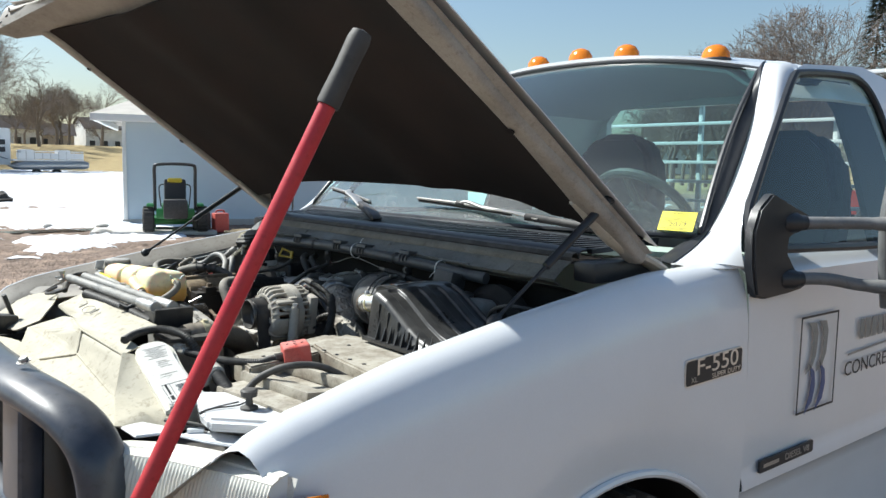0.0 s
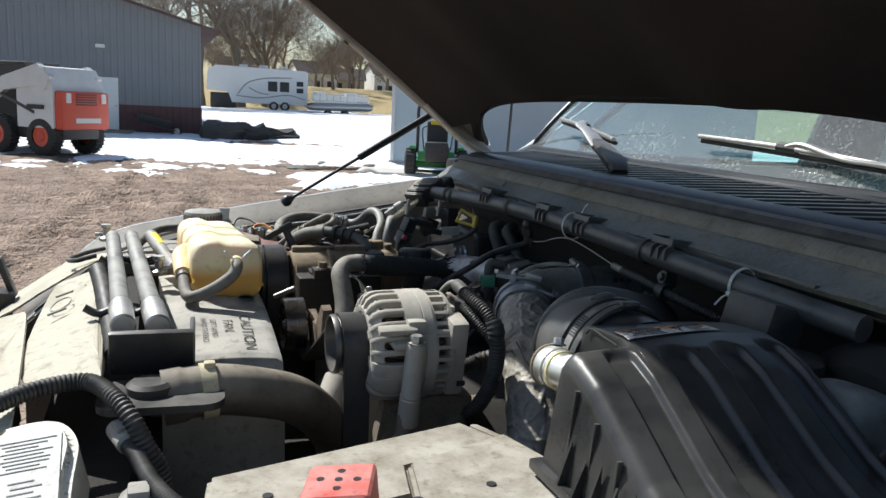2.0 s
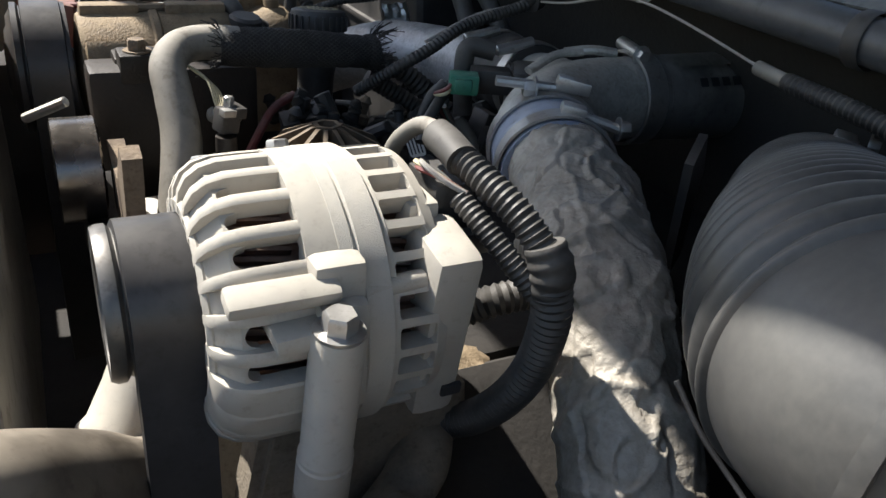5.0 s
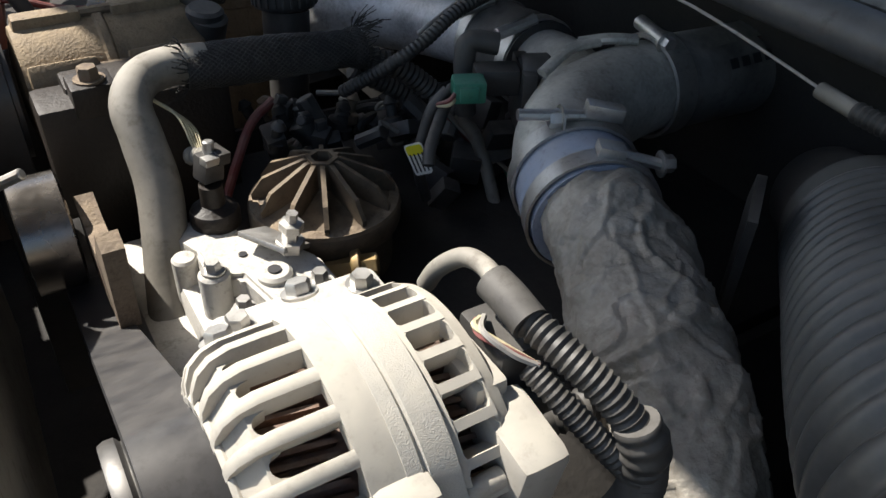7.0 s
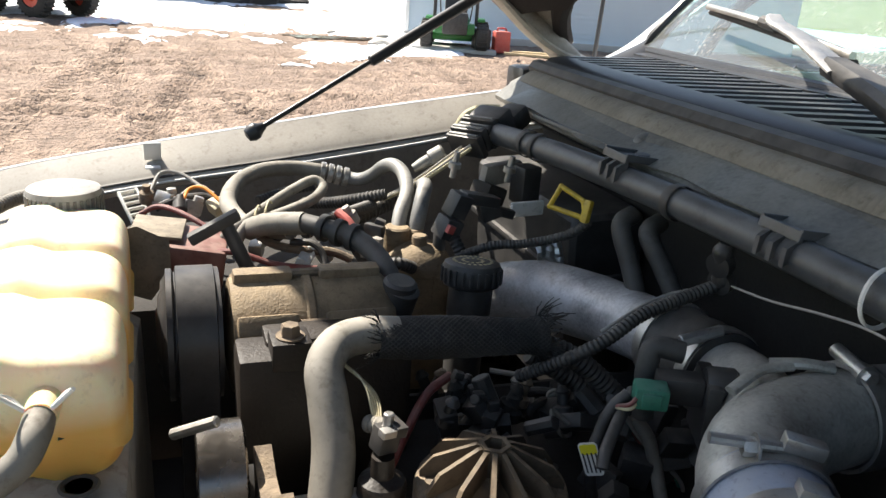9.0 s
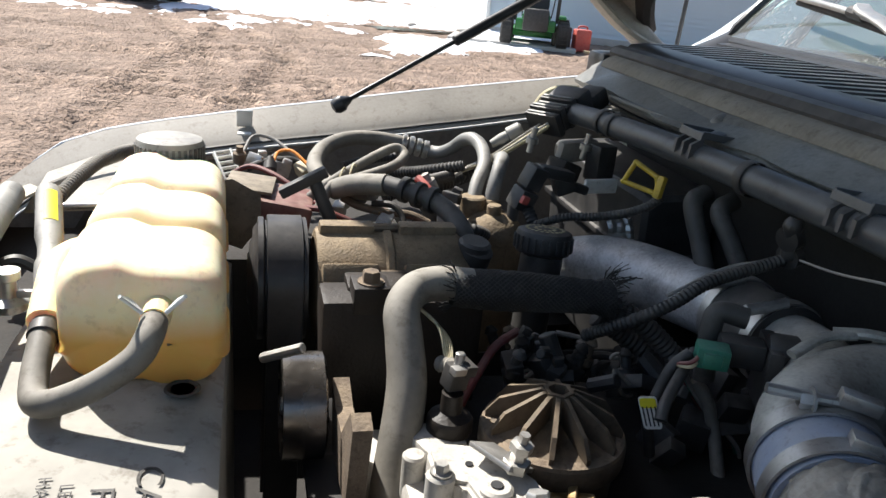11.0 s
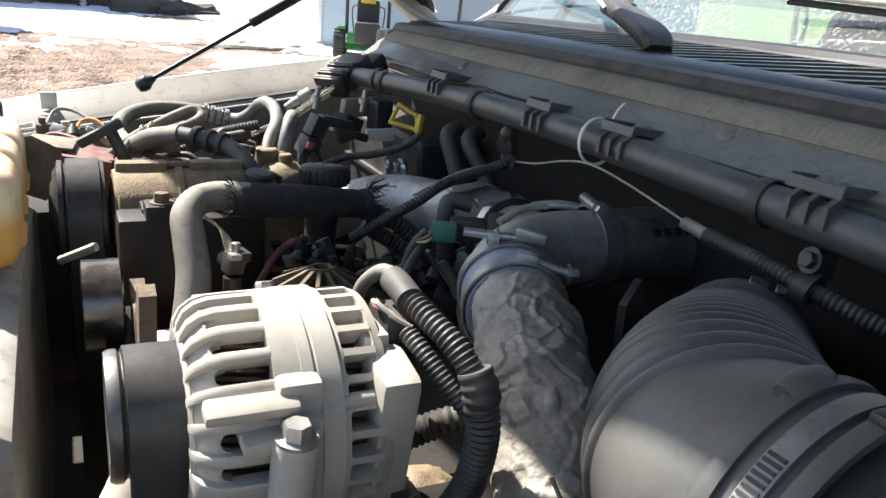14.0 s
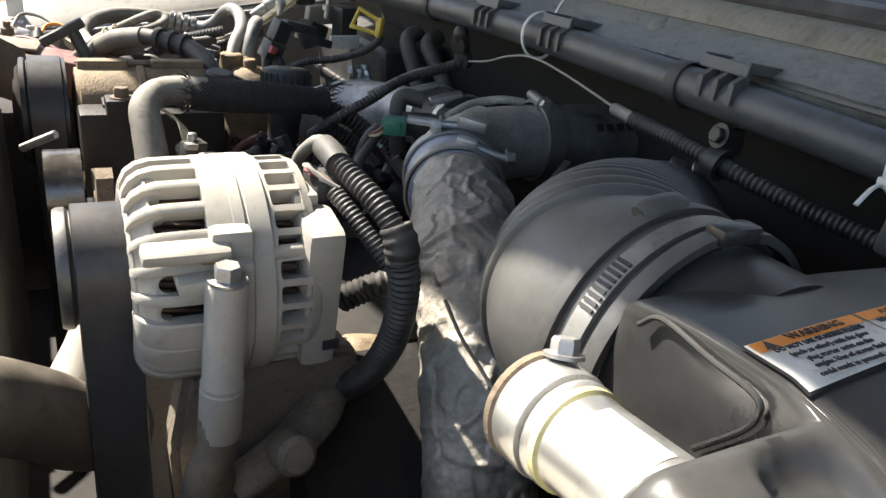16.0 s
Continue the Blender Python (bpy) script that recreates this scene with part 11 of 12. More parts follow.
# pressure switch and wiring plug beside it
pw = thing("black_connector", "black electrical plug on a bracket above the oil cap", "connector", (-0.13, 0.42, 1.27))
for c, s, rot in (((-0.135, 0.420, 1.288), (0.024, 0.022, 0.030), (10, 20, 20)), ((-0.148, 0.414, 1.262), (0.026, 0.024, 0.026), (10, 20, 20)), ((-0.105, 0.428, 1.292), (0.050, 0.022, 0.014), (0, 12, 10)), ((-0.088, 0.436, 1.276), (0.026, 0.02, 0.024), (0, -20, 0)), ((-0.066, 0.442, 1.270), (0.03, 0.012, 0.012), (0, 15, 0))):
    bm = bmesh.new()
    box(bm, c, s, 0.003, rot)
    part("shell", bm, M_BLKPLAST, pw)
bm = bmesh.new()
box(bm, (-0.150, 0.398, 1.265), (0.010, 0.006, 0.010), 0.001, (10, 20, 20))
part("red_lock", bm, M_RED, pw, "small red lock tab")
part("lead", loom([(-0.142, 0.408, 1.252), (-0.136, 0.395, 1.235), (-0.13, 0.385, 1.20)], 0.008, 0.005, 0.15, 12), M_LOOM, pw)
# harness connector block by the cowl corner, with fanned wires
cb = thing("connector_block", "dark multi-row connector block with fanned tan wires", "connector", (-0.05, 0.6, 1.3))
BM_ = basis(Vector((0.035, 0.018, 0.022)), Vector((-0.012, 0.04, 0.0)), Vector((-0.048, 0.598, 1.332)))
for k in range(4):
    bm = bmesh.new()
    box(bm, (-0.020 + 0.012 * k, 0.0, 0.004 * (k % 2)), (0.0105, 0.062, 0.034), 0.002)
    bmesh.ops.transform(bm, matrix=BM_, verts=bm.verts)
    row = part("terminal_bar", bm, M_BLKPLAST, cb)
    bm = bmesh.new()
    box(bm, (-0.020 + 0.012 * k, 0, 0.0175 + 0.004 * (k % 2)), (0.0035, 0.054, 0.003), 0.0006)
    bmesh.ops.transform(bm, matrix=BM_, verts=bm.verts)
    part("lock_strip", bm, M_TUBE, row)
bm = bmesh.new()
box(bm, (0.038, 0.0, -0.004), (0.030, 0.060, 0.044), 0.006)
bmesh.ops.transform(bm, matrix=BM_, verts=bm.verts)
part("housing", bm, M_BLKPLAST, cb)
bm = bmesh.new()
box(bm, (0.066, -0.01, -0.012), (0.036, 0.040, 0.030), 0.006)
bmesh.ops.transform(bm, matrix=BM_, verts=bm.verts)
part("rear_housing", bm, M_BLKPLAST, cb)
for k in range(11):
    o = Vector((rng.uniform(-.006, .006), rng.uniform(-.016, .016), rng.uniform(-.008, .008)))
    e = Vector((rng.uniform(-.012, .012), rng.uniform(-.012, .012), rng.uniform(-.008, .008)))
    part("wire", hose([Vector((-0.066, 0.585, 1.318)) + o, Vector((-0.092, 0.588, 1.298)) + o * 0.9, Vector((-0.130, 0.588, 1.272)) + o * 0.7, Vector((-0.174, 0.572, 1.257)) + o * 0.4, Vector((-0.210, 0.545, 1.252)) + e * 0.3], 0.0017, 6), rng.choice((M_TAN, M_TAN, M_WIRE, M_TRIMW)), cb)
bm = bmesh.new()
lathe(bm, [(0.008, 0), (0.012, 0.003), (0.012, 0.022), (0.0085, 0.024), (0.0085, 0.034), (0.006, 0.05)], (-0.088, 0.612, 1.308), Vector((-0.5, 0.1, -0.32)), 18)
part("round_plug", bm, M_TUBE, cb)
part("wire_sleeve", loom([(-0.205, 0.548, 1.252), (-0.240, 0.515, 1.253), (-0.272, 0.482, 1.256), (-0.31, 0.46, 1.245)], 0.0085, 0.005, 0.16, 12), M_LOOM, cb)
part("lower_sleeve", loom([(-0.12, 0.600, 1.262), (-0.165, 0.585, 1.246), (-0.215, 0.56, 1.235), (-0.26, 0.54, 1.228)], 0.0105, 0.006, 0.16, 12), M_LOOM, cb)
bm = bmesh.new()
sweep(bm, spline([(-0.062, 0.655, 1.318), (-0.050, 0.652, 1.348), (-0.030, 0.645, 1.363), (0.0, 0.635, 1.366)], 8), 0.005, 10)
part("cable", bm, M_TAN, cb)
# relays, brackets and studs in the corner behind
for c, s, rot, m, nm, lab in (((-0.065, 0.50, 1.275), (0.034, 0.036, 0.032), (0, 20, 20), M_DARKBAY, "relay", "dark relay box in the bay corner"), ((-0.040, 0.52, 1.300), (0.07, 0.012, 0.03), (10, 0, 25), M_FENDLIP, "small_bracket", "pale painted bracket in the bay corner"), ((-0.012, 0.50, 1.290), (0.03, 0.03, 0.05), (0, 0, 15), M_BLKPLAST, "relay", "dark relay box in the bay corner"), ((-0.025, 0.46, 1.268), (0.05, 0.008, 0.02), (0, 0, 10), M_WHITEPL, "small_bracket", "white plastic tab in the bay corner")):
    bm = bmesh.new()
    box(bm, c, s, 0.004, rot)
    solo(nm, bm, m, lab, nm.split("_")[-1])
for p in ((-0.115, 0.50, 1.300), (-0.050, 0.475, 1.300)):
    bm = bmesh.new()
    lathe(bm, [(0.004, 0), (0.004, 0.012), (0.008, 0.013), (0.008, 0.020), (0.004, 0.021), (0.004, 0.034)], p, Vector((0.1, -0.1, 1)), 12)
    solo("stud", bm, M_STEEL, "threaded stud with a nut", "stud", "corner studs")

# oil filler, dipstick
oc = thing("oil_filler", "black oil filler tube with a printed cap", "oil cap", (-0.155, 0.3, 1.1))
bm = bmesh.new()
lathe(bm, [(0.020, 0), (0.021, 0.08), (0.024, 0.10), (0.024, 0.125)], (-0.166, 0.292, 1.105), Vector((0.1, 0.16, 1)), 28)
part("neck", bm, M_BLKPLAST, oc)
OC, OA = Vector((-0.1535, 0.3135, 1.2290)), Vector((0.05, 0.12, 1)).normalized()
bm = bmesh.new()
lathe(bm, [(0.024, 0), (0.0300, 0.002), (0.0315, 0.006), (0.0315, 0.022), (0.0300, 0.026), (0.026, 0.0275), (0.002, 0.028)], OC, OA, 48)
cap_ribs = []
for i in range(24):
    t = 2 * math.pi * i / 24
    a, b, d = frame_of(OA)
    o = a * math.cos(t) + b * math.sin(t)
    rib_ = bmesh.new()
    box(rib_, OC + OA * 0.013 + o * 0.0316, (0.004, 0.003, 0.016), 0.0008, basis(o, OA.cross(o), None))
    cap_ribs.append(rib_)
ocap = part("cap", bm, M_BLKPLAST, oc)
for rib_ in cap_ribs:
    part("grip_rib", rib_, M_BLKPLAST, ocap, smooth=False)
bm = bmesh.new()
a, b, d = frame_of(OA)
for r0 in (0.0205, 0.0110):
    for k in range(22 if r0 > 0.015 else 12):
        t = 2 * math.pi * k / (22 if r0 > 0.015 else 12)
        o = a * math.cos(t) + b * math.sin(t)
        box(bm, OC + OA * 0.0283 + o * r0, (0.0034, 0.0030, 0.0004), 0, basis(o, OA.cross(o), None))
part("print_bar", bm, M_TAN, oc, "pale worn print", smooth=False)
ds = thing("dipstick", "yellow plastic dipstick handle on a black corrugated tube", "dipstick", (-0.04, 0.32, 1.28))
DH = [Vector(p) for p in ((-0.048, 0.333, 1.333), (-0.057, 0.338, 1.309), (-0.032, 0.300, 1.305), (-0.033, 0.307, 1.323), (-0.048, 0.333, 1.333))]
bm = bmesh.new()
for p, q in zip(DH, DH[1:]):
    sweep(bm, [p, p.lerp(q, 0.5), q], 0.0030, 10)
for p in DH[:-1]:
    bmesh.ops.create_icosphere(bm, subdivisions=2, radius=0.0034, matrix=Matrix.Translation(p))
part("handle", bm, M_YELLOW, ds)
bm = bmesh.new()
box(bm, (-0.031, 0.301, 1.313), (0.008, 0.010, 0.026), 0.003, (0, 12, 20))
part("stop", bm, M_YELLOW, ds)
part("tube", loom([(-0.028, 0.299, 1.302), (-0.036, 0.310, 1.288), (-0.050, 0.326, 1.275), (-0.078, 0.345, 1.263), (-0.110, 0.362, 1.256), (-0.14, 0.38, 1.24)], 0.0056, 0.0042, 0.14, 12), M_LOOM, ds)
bm = bmesh.new()
surf(bm, lambda u, v: Vector((-0.042 + 0.034 * u + 0.004 * v, 0.392 - 0.012 * v, 1.246 - 0.036 * v + 0.003 * noise.noise(Vector((u * 6, v * 6, 1))))) + Vector((0, 0.006 * noise.noise(Vector((u * 4, v * 5, 7))), 0)), 14, 14)
solid(bm, 0.0012)
solo("foil_patch", bm, M_CHROME, "crumpled bright foil patch on the firewall", "foil", angle=20)
for p0, p1 in (((0.004, 0.285, 1.300), (0.010, 0.235, 1.225)), ((0.024, 0.262, 1.298), (0.042, 0.215, 1.235))):
    d = Vector(p1) - Vector(p0)
    tube_thing("heater_hose", [Vector(p0) + Vector((0.02, 0.01, 0.01)), p0, Vector(p0).lerp(Vector(p1), 0.5), p1, Vector(p1) + d * 0.6], 0.0105, M_RUBBER, "black heater hose at the firewall", "hose", "heater hoses", 16)

# relay box with the red side, T handle, comb and wires by the far fender
rd = thing("solenoid_box", "faded maroon box in a dusty punched bracket", "solenoid", (-0.45, 0.45, 1.2))
bm = bmesh.new()
box(bm, (-0.438, 0.462, 1.222), (0.078, 0.085, 0.050), 0.006, (0, 8, -6))
part("box", bm, M_REDFADE, rd)
bm = bmesh.new()
plate(bm, [(-0.045, -0.032), (0.012, -0.038), (0.026, -0.005), (0.016, 0.028), (-0.020, 0.036), (-0.045, 0.024)], 0.003, basis(Vector((0.75, 0.15, -0.25)), Vector((0.15, 0.25, 0.9)), Vector((-0.482, 0.416, 1.234))))
hp = bmesh.new()
br_ = part("bracket", bm, M_BRKT, rd, "dusty sheet bracket", smooth=False)
lathe(hp, [(0.0095, -0.0045), (0.0095, 0.0005)], basis(Vector((0.75, 0.15, -0.25)), Vector((0.15, 0.25, 0.9)), Vector((-0.482, 0.416, 1.234))) @ Vector((0.006, -0.004, 0.0)), Vector((0.75, 0.15, -0.25)).cross(Vector((0.15, 0.25, 0.9))), 20)
part("hole", hp, M_INK, br_)
bm = bmesh.new()
box(bm, (-0.470, 0.470, 1.256), (0.055, 0.070, 0.004), 0.0015, (0, 6, -6))
part("top_flange", bm, M_BRKT, rd)
tk = thing("t_handle", "black T-shaped plastic handle", "handle", (-0.40, 0.37, 1.27))
bm = bmesh.new()
box(bm, (-0.4155, 0.3700, 1.2870), (0.056, 0.014, 0.012), 0.003, (0, -29, 0))
part("bar", bm, M_RUBBER, tk)
bm = bmesh.new()
cyl(bm, (-0.404, 0.371, 1.289), (-0.380, 0.362, 1.235), 0.0075, 12, 0.002)
part("stem", bm, M_BLKPLAST, tk)
cm = thing("slotted_cover", "white slotted plastic cover by the far fender", "cover", (-0.5, 0.64, 1.22))
CM = basis(Vector((0.017, 0.006, 0.002)), Vector((0.0, 0.04, 0.028)), Vector((-0.5005, 0.640, 1.231)))
bm = bmesh.new()
for k in range(6):
    box(bm, (0, -0.024 + 0.0096 * k, 0), (0.022, 0.0024, 0.006), 0.0006)
for s in (-1, 1):
    box(bm, (0.0115 * s, 0, 0), (0.003, 0.052, 0.007), 0.0008)
bmesh.ops.transform(bm, matrix=CM, verts=bm.verts)
part("grille", bm, M_WHITEPL, cm)
bm = bmesh.new()
box(bm, (0, 0, -0.008), (0.021, 0.050, 0.008), 0.001)
bmesh.ops.transform(bm, matrix=CM, verts=bm.verts)
part("backing", bm, M_INK, cm)
WG = [(M_REDWIRE, 0.0035, [(-0.492, 0.600, 1.232), (-0.470, 0.590, 1.244), (-0.440, 0.560, 1.242), (-0.405, 0.525, 1.228), (-0.385, 0.50, 1.22)]),
      (M_REDWIRE, 0.0035, [(-0.420, 0.430, 1.238), (-0.390, 0.420, 1.240), (-0.350, 0.405, 1.230), (-0.305, 0.395, 1.226), (-0.27, 0.40, 1.222)]),
      (M_ORANGE, 0.0022, [(-0.44, 0.60, 1.250), (-0.432, 0.62, 1.258), (-0.415, 0.61, 1.262), (-0.395, 0.585, 1.25)]),
      (M_WIRE, 0.0026, [(-0.480, 0.655, 1.246), (-0.466, 0.680, 1.264), (-0.440, 0.680, 1.262), (-0.415, 0.655, 1.250), (-0.40, 0.64, 1.245)]),
      (M_WIRE, 0.0022, [(-0.478, 0.62, 1.240), (-0.455, 0.625, 1.238), (-0.432, 0.640, 1.252), (-0.412, 0.640, 1.254), (-0.392, 0.615, 1.235)]),
      (M_TAN, 0.0024, [(-0.345, 0.46, 1.236), (-0.330, 0.44, 1.236), (-0.300, 0.43, 1.232), (-0.265, 0.425, 1.230)]),
      (M_CAST, 0.0050, [(-0.362, 0.455, 1.246), (-0.345, 0.440, 1.240), (-0.318, 0.425, 1.238), (-0.285, 0.420, 1.236), (-0.262, 0.412, 1.228)]),
      (M_LOOM, 0.0040, [(-0.330, 0.425, 1.248), (-0.308, 0.412, 1.250), (-0.297, 0.400, 1.238), (-0.300, 0.385, 1.222), (-0.325, 0.37, 1.212)]),
      (M_RED, 0.0055, [(-0.268, 0.470, 1.268), (-0.258, 0.455, 1.260), (-0.250, 0.44, 1.245)]),
      (M_LOOM, 0.0050, [(-0.475, 0.62, 1.232), (-0.455, 0.625, 1.240), (-0.43, 0.63, 1.244), (-0.405, 0.632, 1.242), (-0.38, 0.60, 1.23)])]
for m, r, pts in WG:
    tube_thing("loose_wire", pts, r, m, {M_REDWIRE: "dull red cable by the far fender", M_ORANGE: "thin orange wire by the far fender", M_WIRE: "thin grey wire by the far fender", M_TAN: "tan wire behind the compressor", M_CAST: "brown rubber vacuum hose", M_LOOM: "black wire behind the compressor", M_RED: "short faded red hose end"}[m], "wire", "loose wires", 10)
for k, (p, m) in enumerate((((-0.485, 0.632, 1.236), M_CAST), ((-0.462, 0.636, 1.240), M_STEEL), ((-0.430, 0.600, 1.238), M_STEEL), ((-0.445, 0.575, 1.240), M_BLKPLAST), ((-0.400, 0.600, 1.238), M_TAN), ((-0.315, 0.420, 1.228), M_WHITEPL), ((-0.285, 0.430, 1.220), M_STEEL), ((-0.235, 0.430, 1.232), M_FENDLIP), ((-0.225, 0.46, 1.245), M_BLKPLAST), ((-0.245, 0.475, 1.250), M_FENDLIP), ((-0.36, 0.50, 1.215), M_STEEL), ((-0.33, 0.54, 1.22), M_BLKPLAST))):
    bm = bmesh.new()
    if k % 3 == 0:
        lathe(bm, [(0.006, 0), (0.009, 0.003), (0.009, 0.016), (0.005, 0.018), (0.005, 0.026)], p, Vector((rng.uniform(-1, 1), rng.uniform(-1, 1), 0.6)), 14)
    else:
        box(bm, p, (0.024, 0.016, 0.018), 0.003, (rng.uniform(-25, 25), rng.uniform(-25, 25), rng.uniform(0, 180)))
        box(bm, Vector(p) + Vector((0.008, 0.004, 0.008)), (0.012, 0.010, 0.012), 0.002, (0, rng.uniform(-25, 25), rng.uniform(0, 180)))
    solo("wire_plug", bm, m, "small wiring plug among the hoses", "connector", "wire plugs")
for pts, r in (([(-0.285, 0.62, 1.235), (-0.255, 0.585, 1.245), (-0.225, 0.555, 1.258), (-0.19, 0.54, 1.268)], 0.008), ([(-0.345, 0.62, 1.24), (-0.30, 0.645, 1.246), (-0.265, 0.650, 1.25)], 0.007), ([(-0.235, 0.41, 1.222), (-0.210, 0.40, 1.225), (-0.19, 0.41, 1.215)], 0.008)):
    solo("small_loom", loom(pts, r, 0.005, 0.16, 12), M_LOOM, "short black corrugated loom behind the compressor", "cable", "small looms")
# dark sill added below all of it, so that the bay has a bottom
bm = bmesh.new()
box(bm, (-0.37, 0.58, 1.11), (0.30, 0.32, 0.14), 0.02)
part("bay_floor_filler", bm, M_DARKBAY, truck, "plain dark filler box below the hoses")

# ---- driver side rear: brake reservoir and lines ----
mc = thing("brake_reservoir", "pale plastic brake fluid reservoir with a black cap", "reservoir", (-0.03, -0.62, 1.2))
bm = bmesh.new()
lathe(bm, [(0.028, 0), (0.034, 0.004), (0.034, 0.014), (0.030, 0.018), (0.004, 0.020)], (-0.020, -0.558, 1.285), Z, 30)
part("cap", bm, M_BLKPLAST, mc)
bm = bmesh.new()
box(bm, (-0.040, -0.645, 1.262), (0.085, 0.085, 0.080), 0.022, (0, 8, 12), 4, 0.85)
part("tank", bm, M_TUBE, mc)
bm = bmesh.new()
box(bm, (-0.030, -0.575, 1.235), (0.080, 0.060, 0.090), 0.015, (0, 8, 12), 3)
part("lower_tank", bm, M_TUBE, mc)
part("brake_line", hose([(-0.05, -0.70, 1.24), (-0.085, -0.735, 1.275), (-0.095, -0.765, 1.300), (-0.08, -0.80, 1.31), (-0.03, -0.84, 1.30)], 0.0050, 12), M_RUBBER, mc)
bm = bmesh.new()
lathe(bm, [(0.03, 0), (0.105, 0.01), (0.112, 0.03), (0.112, 0.05), (0.09, 0.075), (0.05, 0.08)], (0.085, -0.62, 1.215), Vector((-1, 0, 0)), 36)
part("booster", bm, M_DARKBAY, mc)
bm = bmesh.new()
box(bm, (-0.010, -0.50, 1.325), (0.05, 0.075, 0.045), 0.006, (0, 15, 0))
solo("fuse_bracket", bm, M_BLKPLAST, "black bracket box below the harness tube", "bracket")

# ---- front of the truck: headlamp, header, guard ----
hl = thing("headlamp", "ribbed clear glass headlamp in the fender nose", "headlamp", (-0.87, -0.82, 1.0))


def lamp(u, v):
    """u: outwards, v: down."""
    y = -0.715 - 0.285 * u
    x = -0.918 + 0.152 * u ** 0.72
    z = 1.128 + 0.004 * u - 0.190 * v
    return Vector((x - 0.016 * math.sin(math.pi * min(1, v * 1.2)), y, z))


bm = bmesh.new()
surf(bm, lambda u, v: lamp(u, v) + Vector((-0.0026 * (0.5 + 0.5 * math.cos(u * 2 * math.pi * 44)) * min(1, 12 * v), 0, 0)), 264, 20)
part("lens", bm, M_LENS, hl, "ribbed clear lens", angle=60)
bm = bmesh.new()
surf(bm, lambda u, v: lamp(u, v) + Vector((0.045 + 0.03 * math.sin(3.14 * u) * math.sin(3.14 * v), 0, 0)), 30, 20)
part("reflector", bm, M_WHITEPL, hl, "pale reflector bowl")
bm = bmesh.new()


def lamp_top(u, v):
    back = Vector((0.030 + 0.020 * math.sin(math.pi * u), 0.022 * (1 - u) + 0.004, 0.0))
    return lamp(u, 0.0) + back * v + Vector((0.001, 0, 0.0005 + 0.010 * math.sin(v * math.pi / 2) + (0.0022 if 0.42 < v < 0.60 else 0)))


surf(bm, lamp_top, 40, 20)
solid(bm, 0.003)
part("housing_top", bm, M_CREAMPL, hl, "yellowed white plastic housing")
bm = bmesh.new()
surf(bm, lambda u, v: Vector((-0.762 + 0.085 * u ** 1.4, -1.000 - 0.020 * u ** 0.7, 1.106 - 0.004 * u - 0.165 * v)), 24, 12)
solid(bm, 0.004)
solo("corner_lamp", bm, M_AMBER, "amber corner lamp below the fender nose", "lamp")
# white header panel between lamp and bay
hd = thing("header_panel", "white painted header panel with a black bump stop", "panel", (-0.74, -0.75, 1.14))
SHELF = [(-0.772, -0.776), (-0.768, -0.735), (-0.724, -0.600), (-0.672, -0.640), (-0.560, -0.770), (-0.640, -0.905), (-0.676, -0.872)]
bm = bmesh.new()
plate(bm, SHELF, 0.024, Matrix.Translation((0, 0, 1.154)))
bmesh.ops.recalc_face_normals(bm, faces=bm.faces)
bmesh.ops.bevel(bm, geom=list(bm.edges), offset=0.007, segments=3, affect="EDGES")
part("shelf", bm, M_WHITE, hd, "white painted shelf with rounded edges")
bm = bmesh.new()
sweep(bm, spline([(-0.770, -0.738, 1.1765), (-0.740, -0.728, 1.1788), (-0.700, -0.735, 1.1788), (-0.672, -0.722, 1.1788)], 6), 0.0014, 6)
part("shelf_seam", bm, M_RUBBER, hd, "dark seam line")
# black sheet that stands for the shade in the gap behind the lamp
bm = bmesh.new()
surf(bm, lambda u, v: Vector((-0.890 + 0.13 * v + 0.150 * u, -0.600 - 0.29 * u, 1.095 + 0.012 * u)), 16, 4)
solid(bm, 0.004)
part("dark_gap_sheet", bm, M_BLKPLAST, hd)
for outline, z in (([(-0.873, -0.625), (-0.833, -0.616), (-0.795, -0.690), (-0.806, -0.706), (-0.868, -0.690)], 1.138), ([(-0.804, -0.712), (-0.757, -0.716), (-0.742, -0.742), (-0.697, -0.820), (-0.690, -0.860), (-0.735, -0.845), (-0.780, -0.770)], 1.134)):
    bm = bmesh.new()
    plate(bm, outline, 0.005, Matrix.Translation((0, 0, z)))
    bmesh.ops.recalc_face_normals(bm, faces=bm.faces)
    bmesh.ops.bevel(bm, geom=list(bm.edges), offset=0.0018, segments=2, affect="EDGES")
    part("tab", bm, M_WHITE, hd)
bm = bmesh.new()
box(bm, (-0.772, -0.722, 1.143), (0.030, 0.012, 0.008), 0.002, (0, 0, -30))
part("tab_rib", bm, M_WHITE, hd)
bs = thing("bump_stop", "black rubber hood bump stop like a mushroom", "bump stop", (-0.683, -0.772, 1.18))
bm = bmesh.new()
lathe(bm, [(0.016, 0), (0.016, 0.004), (0.007, 0.008), (0.006, 0.022), (0.0145, 0.024), (0.0155, 0.034), (0.012, 0.037), (0.002, 0.0375)], (-0.690, -0.765, 1.178), Z, 24)
part("rubber", bm, M_RUBBER, bs)
tube_thing("latch_cable", [(-0.809, -0.672, 1.155), (-0.785, -0.703, 1.155), (-0.755, -0.742, 1.151), (-0.7236, -0.792, 1.148), (-0.690, -0.850, 1.146)], 0.0038, M_LOOM, "thin black release cable along the header panel", "cable")
bm = bmesh.new()
sweep(bm, spline([(-0.773, -0.745, 1.160), (-0.772, -0.738, 1.178), (-0.735, -0.735, 1.183), (-0.700, -0.745, 1.188)], 6), 0.0015, 6)
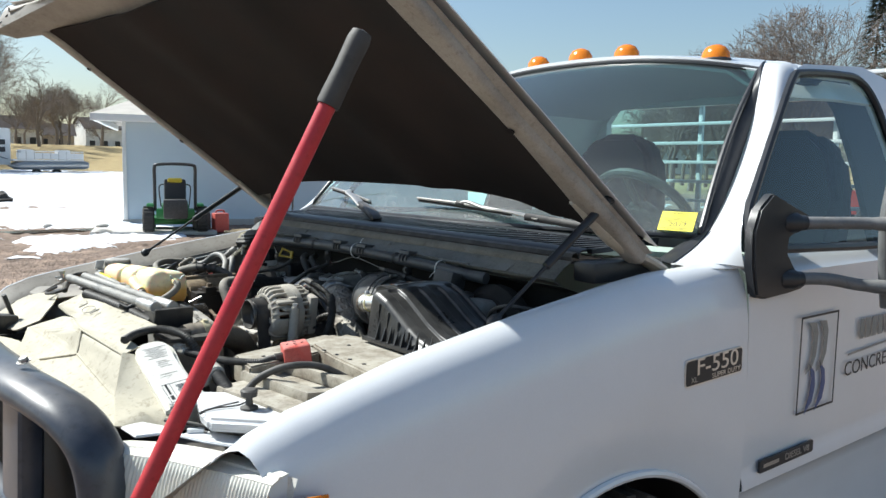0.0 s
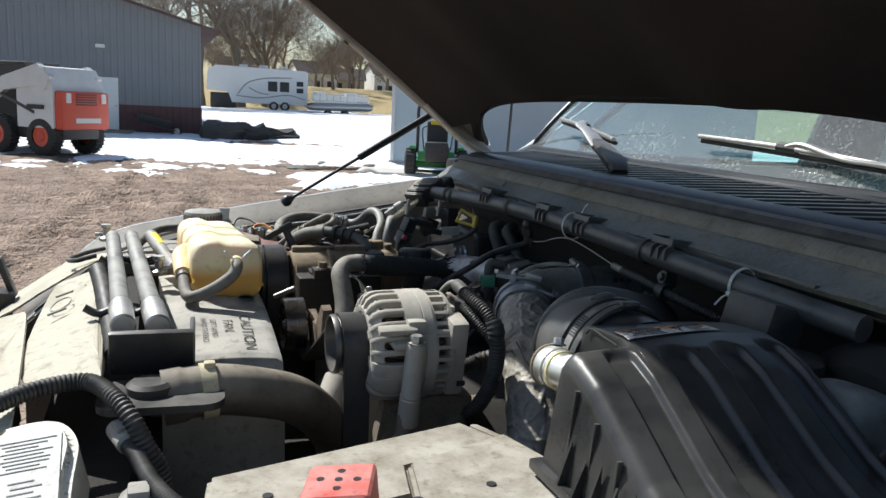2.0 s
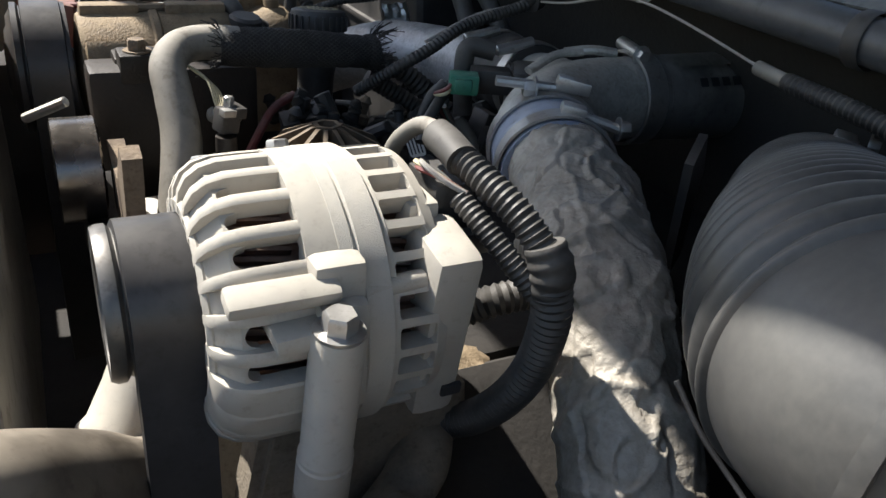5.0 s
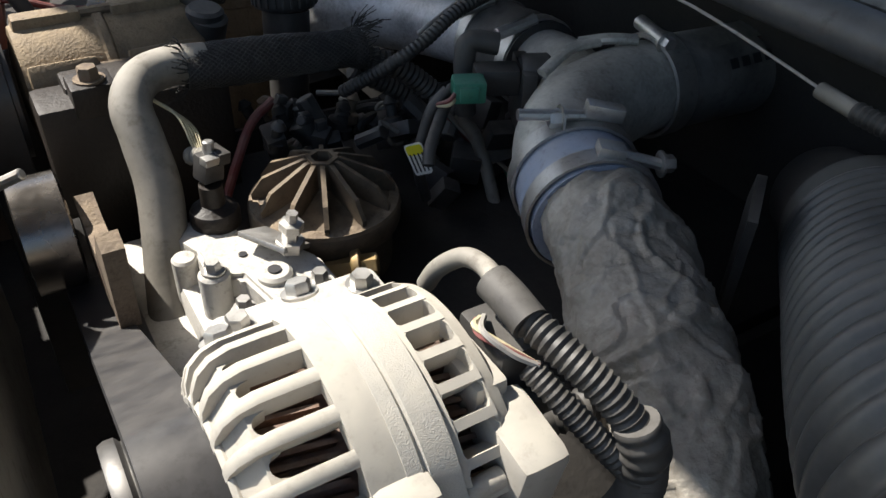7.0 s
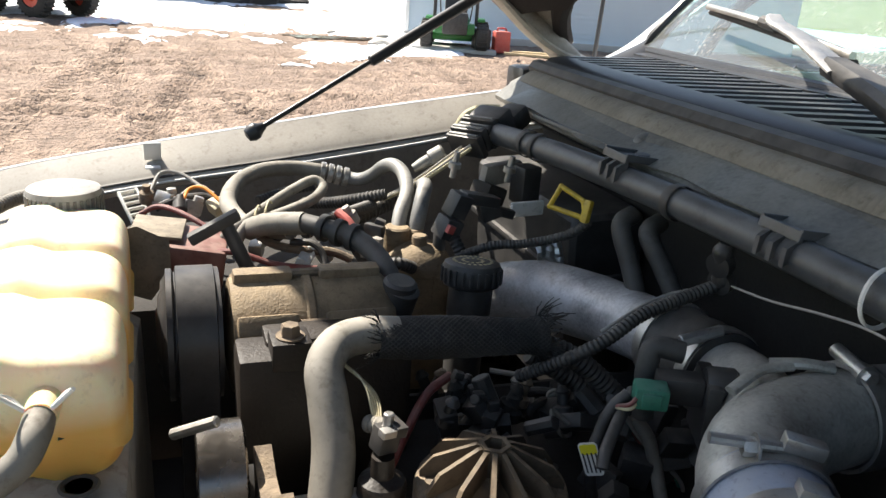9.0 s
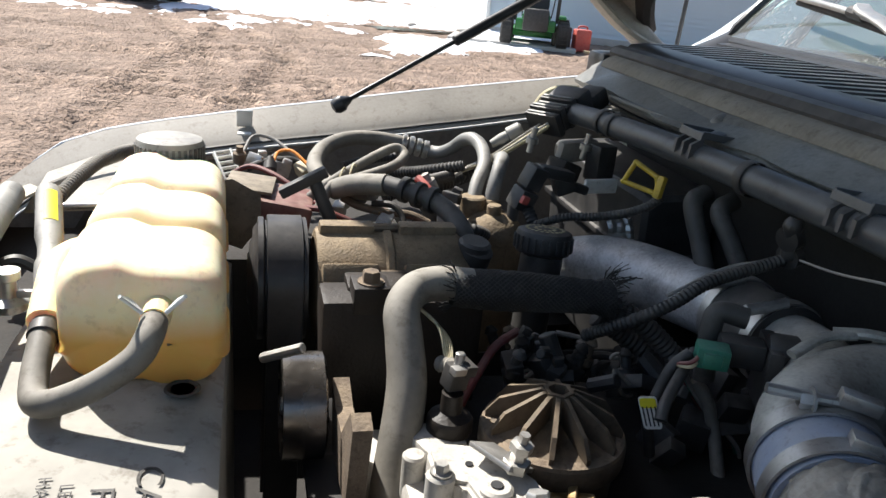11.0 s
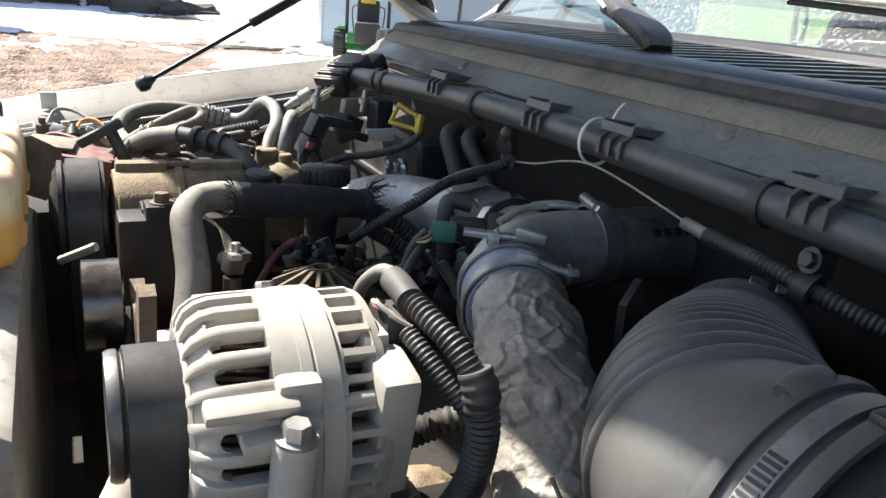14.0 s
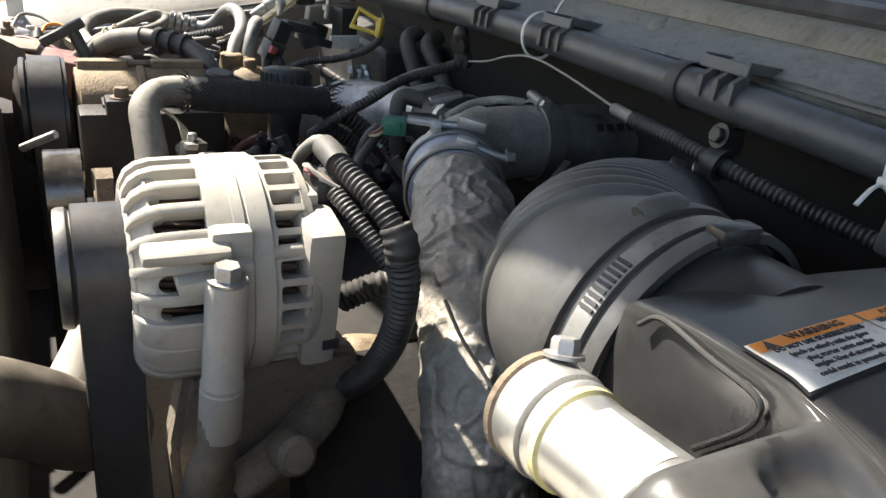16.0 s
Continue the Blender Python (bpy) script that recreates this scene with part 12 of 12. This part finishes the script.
solo("thin_rod", bm, M_BLKPLAST, "thin black prop wire on the header panel", "rod")
# second, far headlamp shelf and grille surround
bm = bmesh.new()
surf(bm, lambda u, v: Vector((-0.945 + 0.02 * v, -0.62 + 1.24 * u, 1.10 - 0.26 * v)), 30, 8)
solid(bm, 0.006)
part("grille_back", bm, M_DARKBAY, truck)
# grille guard
gg = thing("grille_guard", "blue-black painted steel grille guard", "grille guard", (-1.0, -0.2, 0.5))
bm = bmesh.new()
GP = spline([(-1.030, 0.80, 1.19), (-1.035, 0.60, 1.213), (-1.035, 0.2, 1.222), (-1.030, -0.2, 1.222), (-1.012, -0.46, 1.215), (-0.985, -0.585, 1.203), (-0.958, -0.665, 1.180), (-0.938, -0.712, 1.135), (-0.930, -0.728, 1.06), (-0.930, -0.730, 0.95), (-0.935, -0.73, 0.60)], 12)
sweep(bm, GP, 0.048, 24, 0.62)
part("hoop", bm, M_GUARD, gg)
for y in (-0.50, 0.30, 0.70):
    bm = bmesh.new()
    box(bm, (-1.015, y, 0.86), (0.045, 0.14 if y < 0 else 0.05, 0.66), 0.015, (0, 2, 0), 3)
    part("upright", bm, M_GUARD, gg)
for z in (0.98, 0.78):
    bm = bmesh.new()
    cyl(bm, (-1.02, 0.72, z), (-1.02, -0.70, z), 0.022, 20, 0.004)
    part("cross_bar", bm, M_GUARD, gg)
for p in ((-1.000, -0.500, 1.2545), (-1.045, -0.478, 1.195)):
    bm = bmesh.new()
    hexbolt(bm, p, Vector((-0.3, -0.1, 1)) if p[2] > 1.22 else Vector((-1, -0.2, 0.35)), 0.0085, 0.007)
    part("bolt", bm, M_STEEL, gg)
# red bar that leans on the guard
rbx = thing("pry_bar", "red enamelled steel bar with a black rubber grip", "bar", (-1.74, -1.305, 0.0))
top, dn = Vector((-0.964, -1.545, 1.72)), Vector((0.412, -0.127, 0.902)).normalized()
bm = bmesh.new()
cyl(bm, top - dn * 0.050, top - dn * 1.882, 0.0068, 20, 0.001)
part("rod", bm, M_REDBAR, rbx)
bm = bmesh.new()
lathe(bm, [(0.0086, 0), (0.0090, 0.003), (0.0084, 0.03), (0.0088, 0.050), (0.0090, 0.055), (0.0078, 0.0615), (0.002, 0.0635)], top - dn * 0.0635, dn, 24)
part("grip", bm, M_RUBBER, rbx, "black rubber grip")
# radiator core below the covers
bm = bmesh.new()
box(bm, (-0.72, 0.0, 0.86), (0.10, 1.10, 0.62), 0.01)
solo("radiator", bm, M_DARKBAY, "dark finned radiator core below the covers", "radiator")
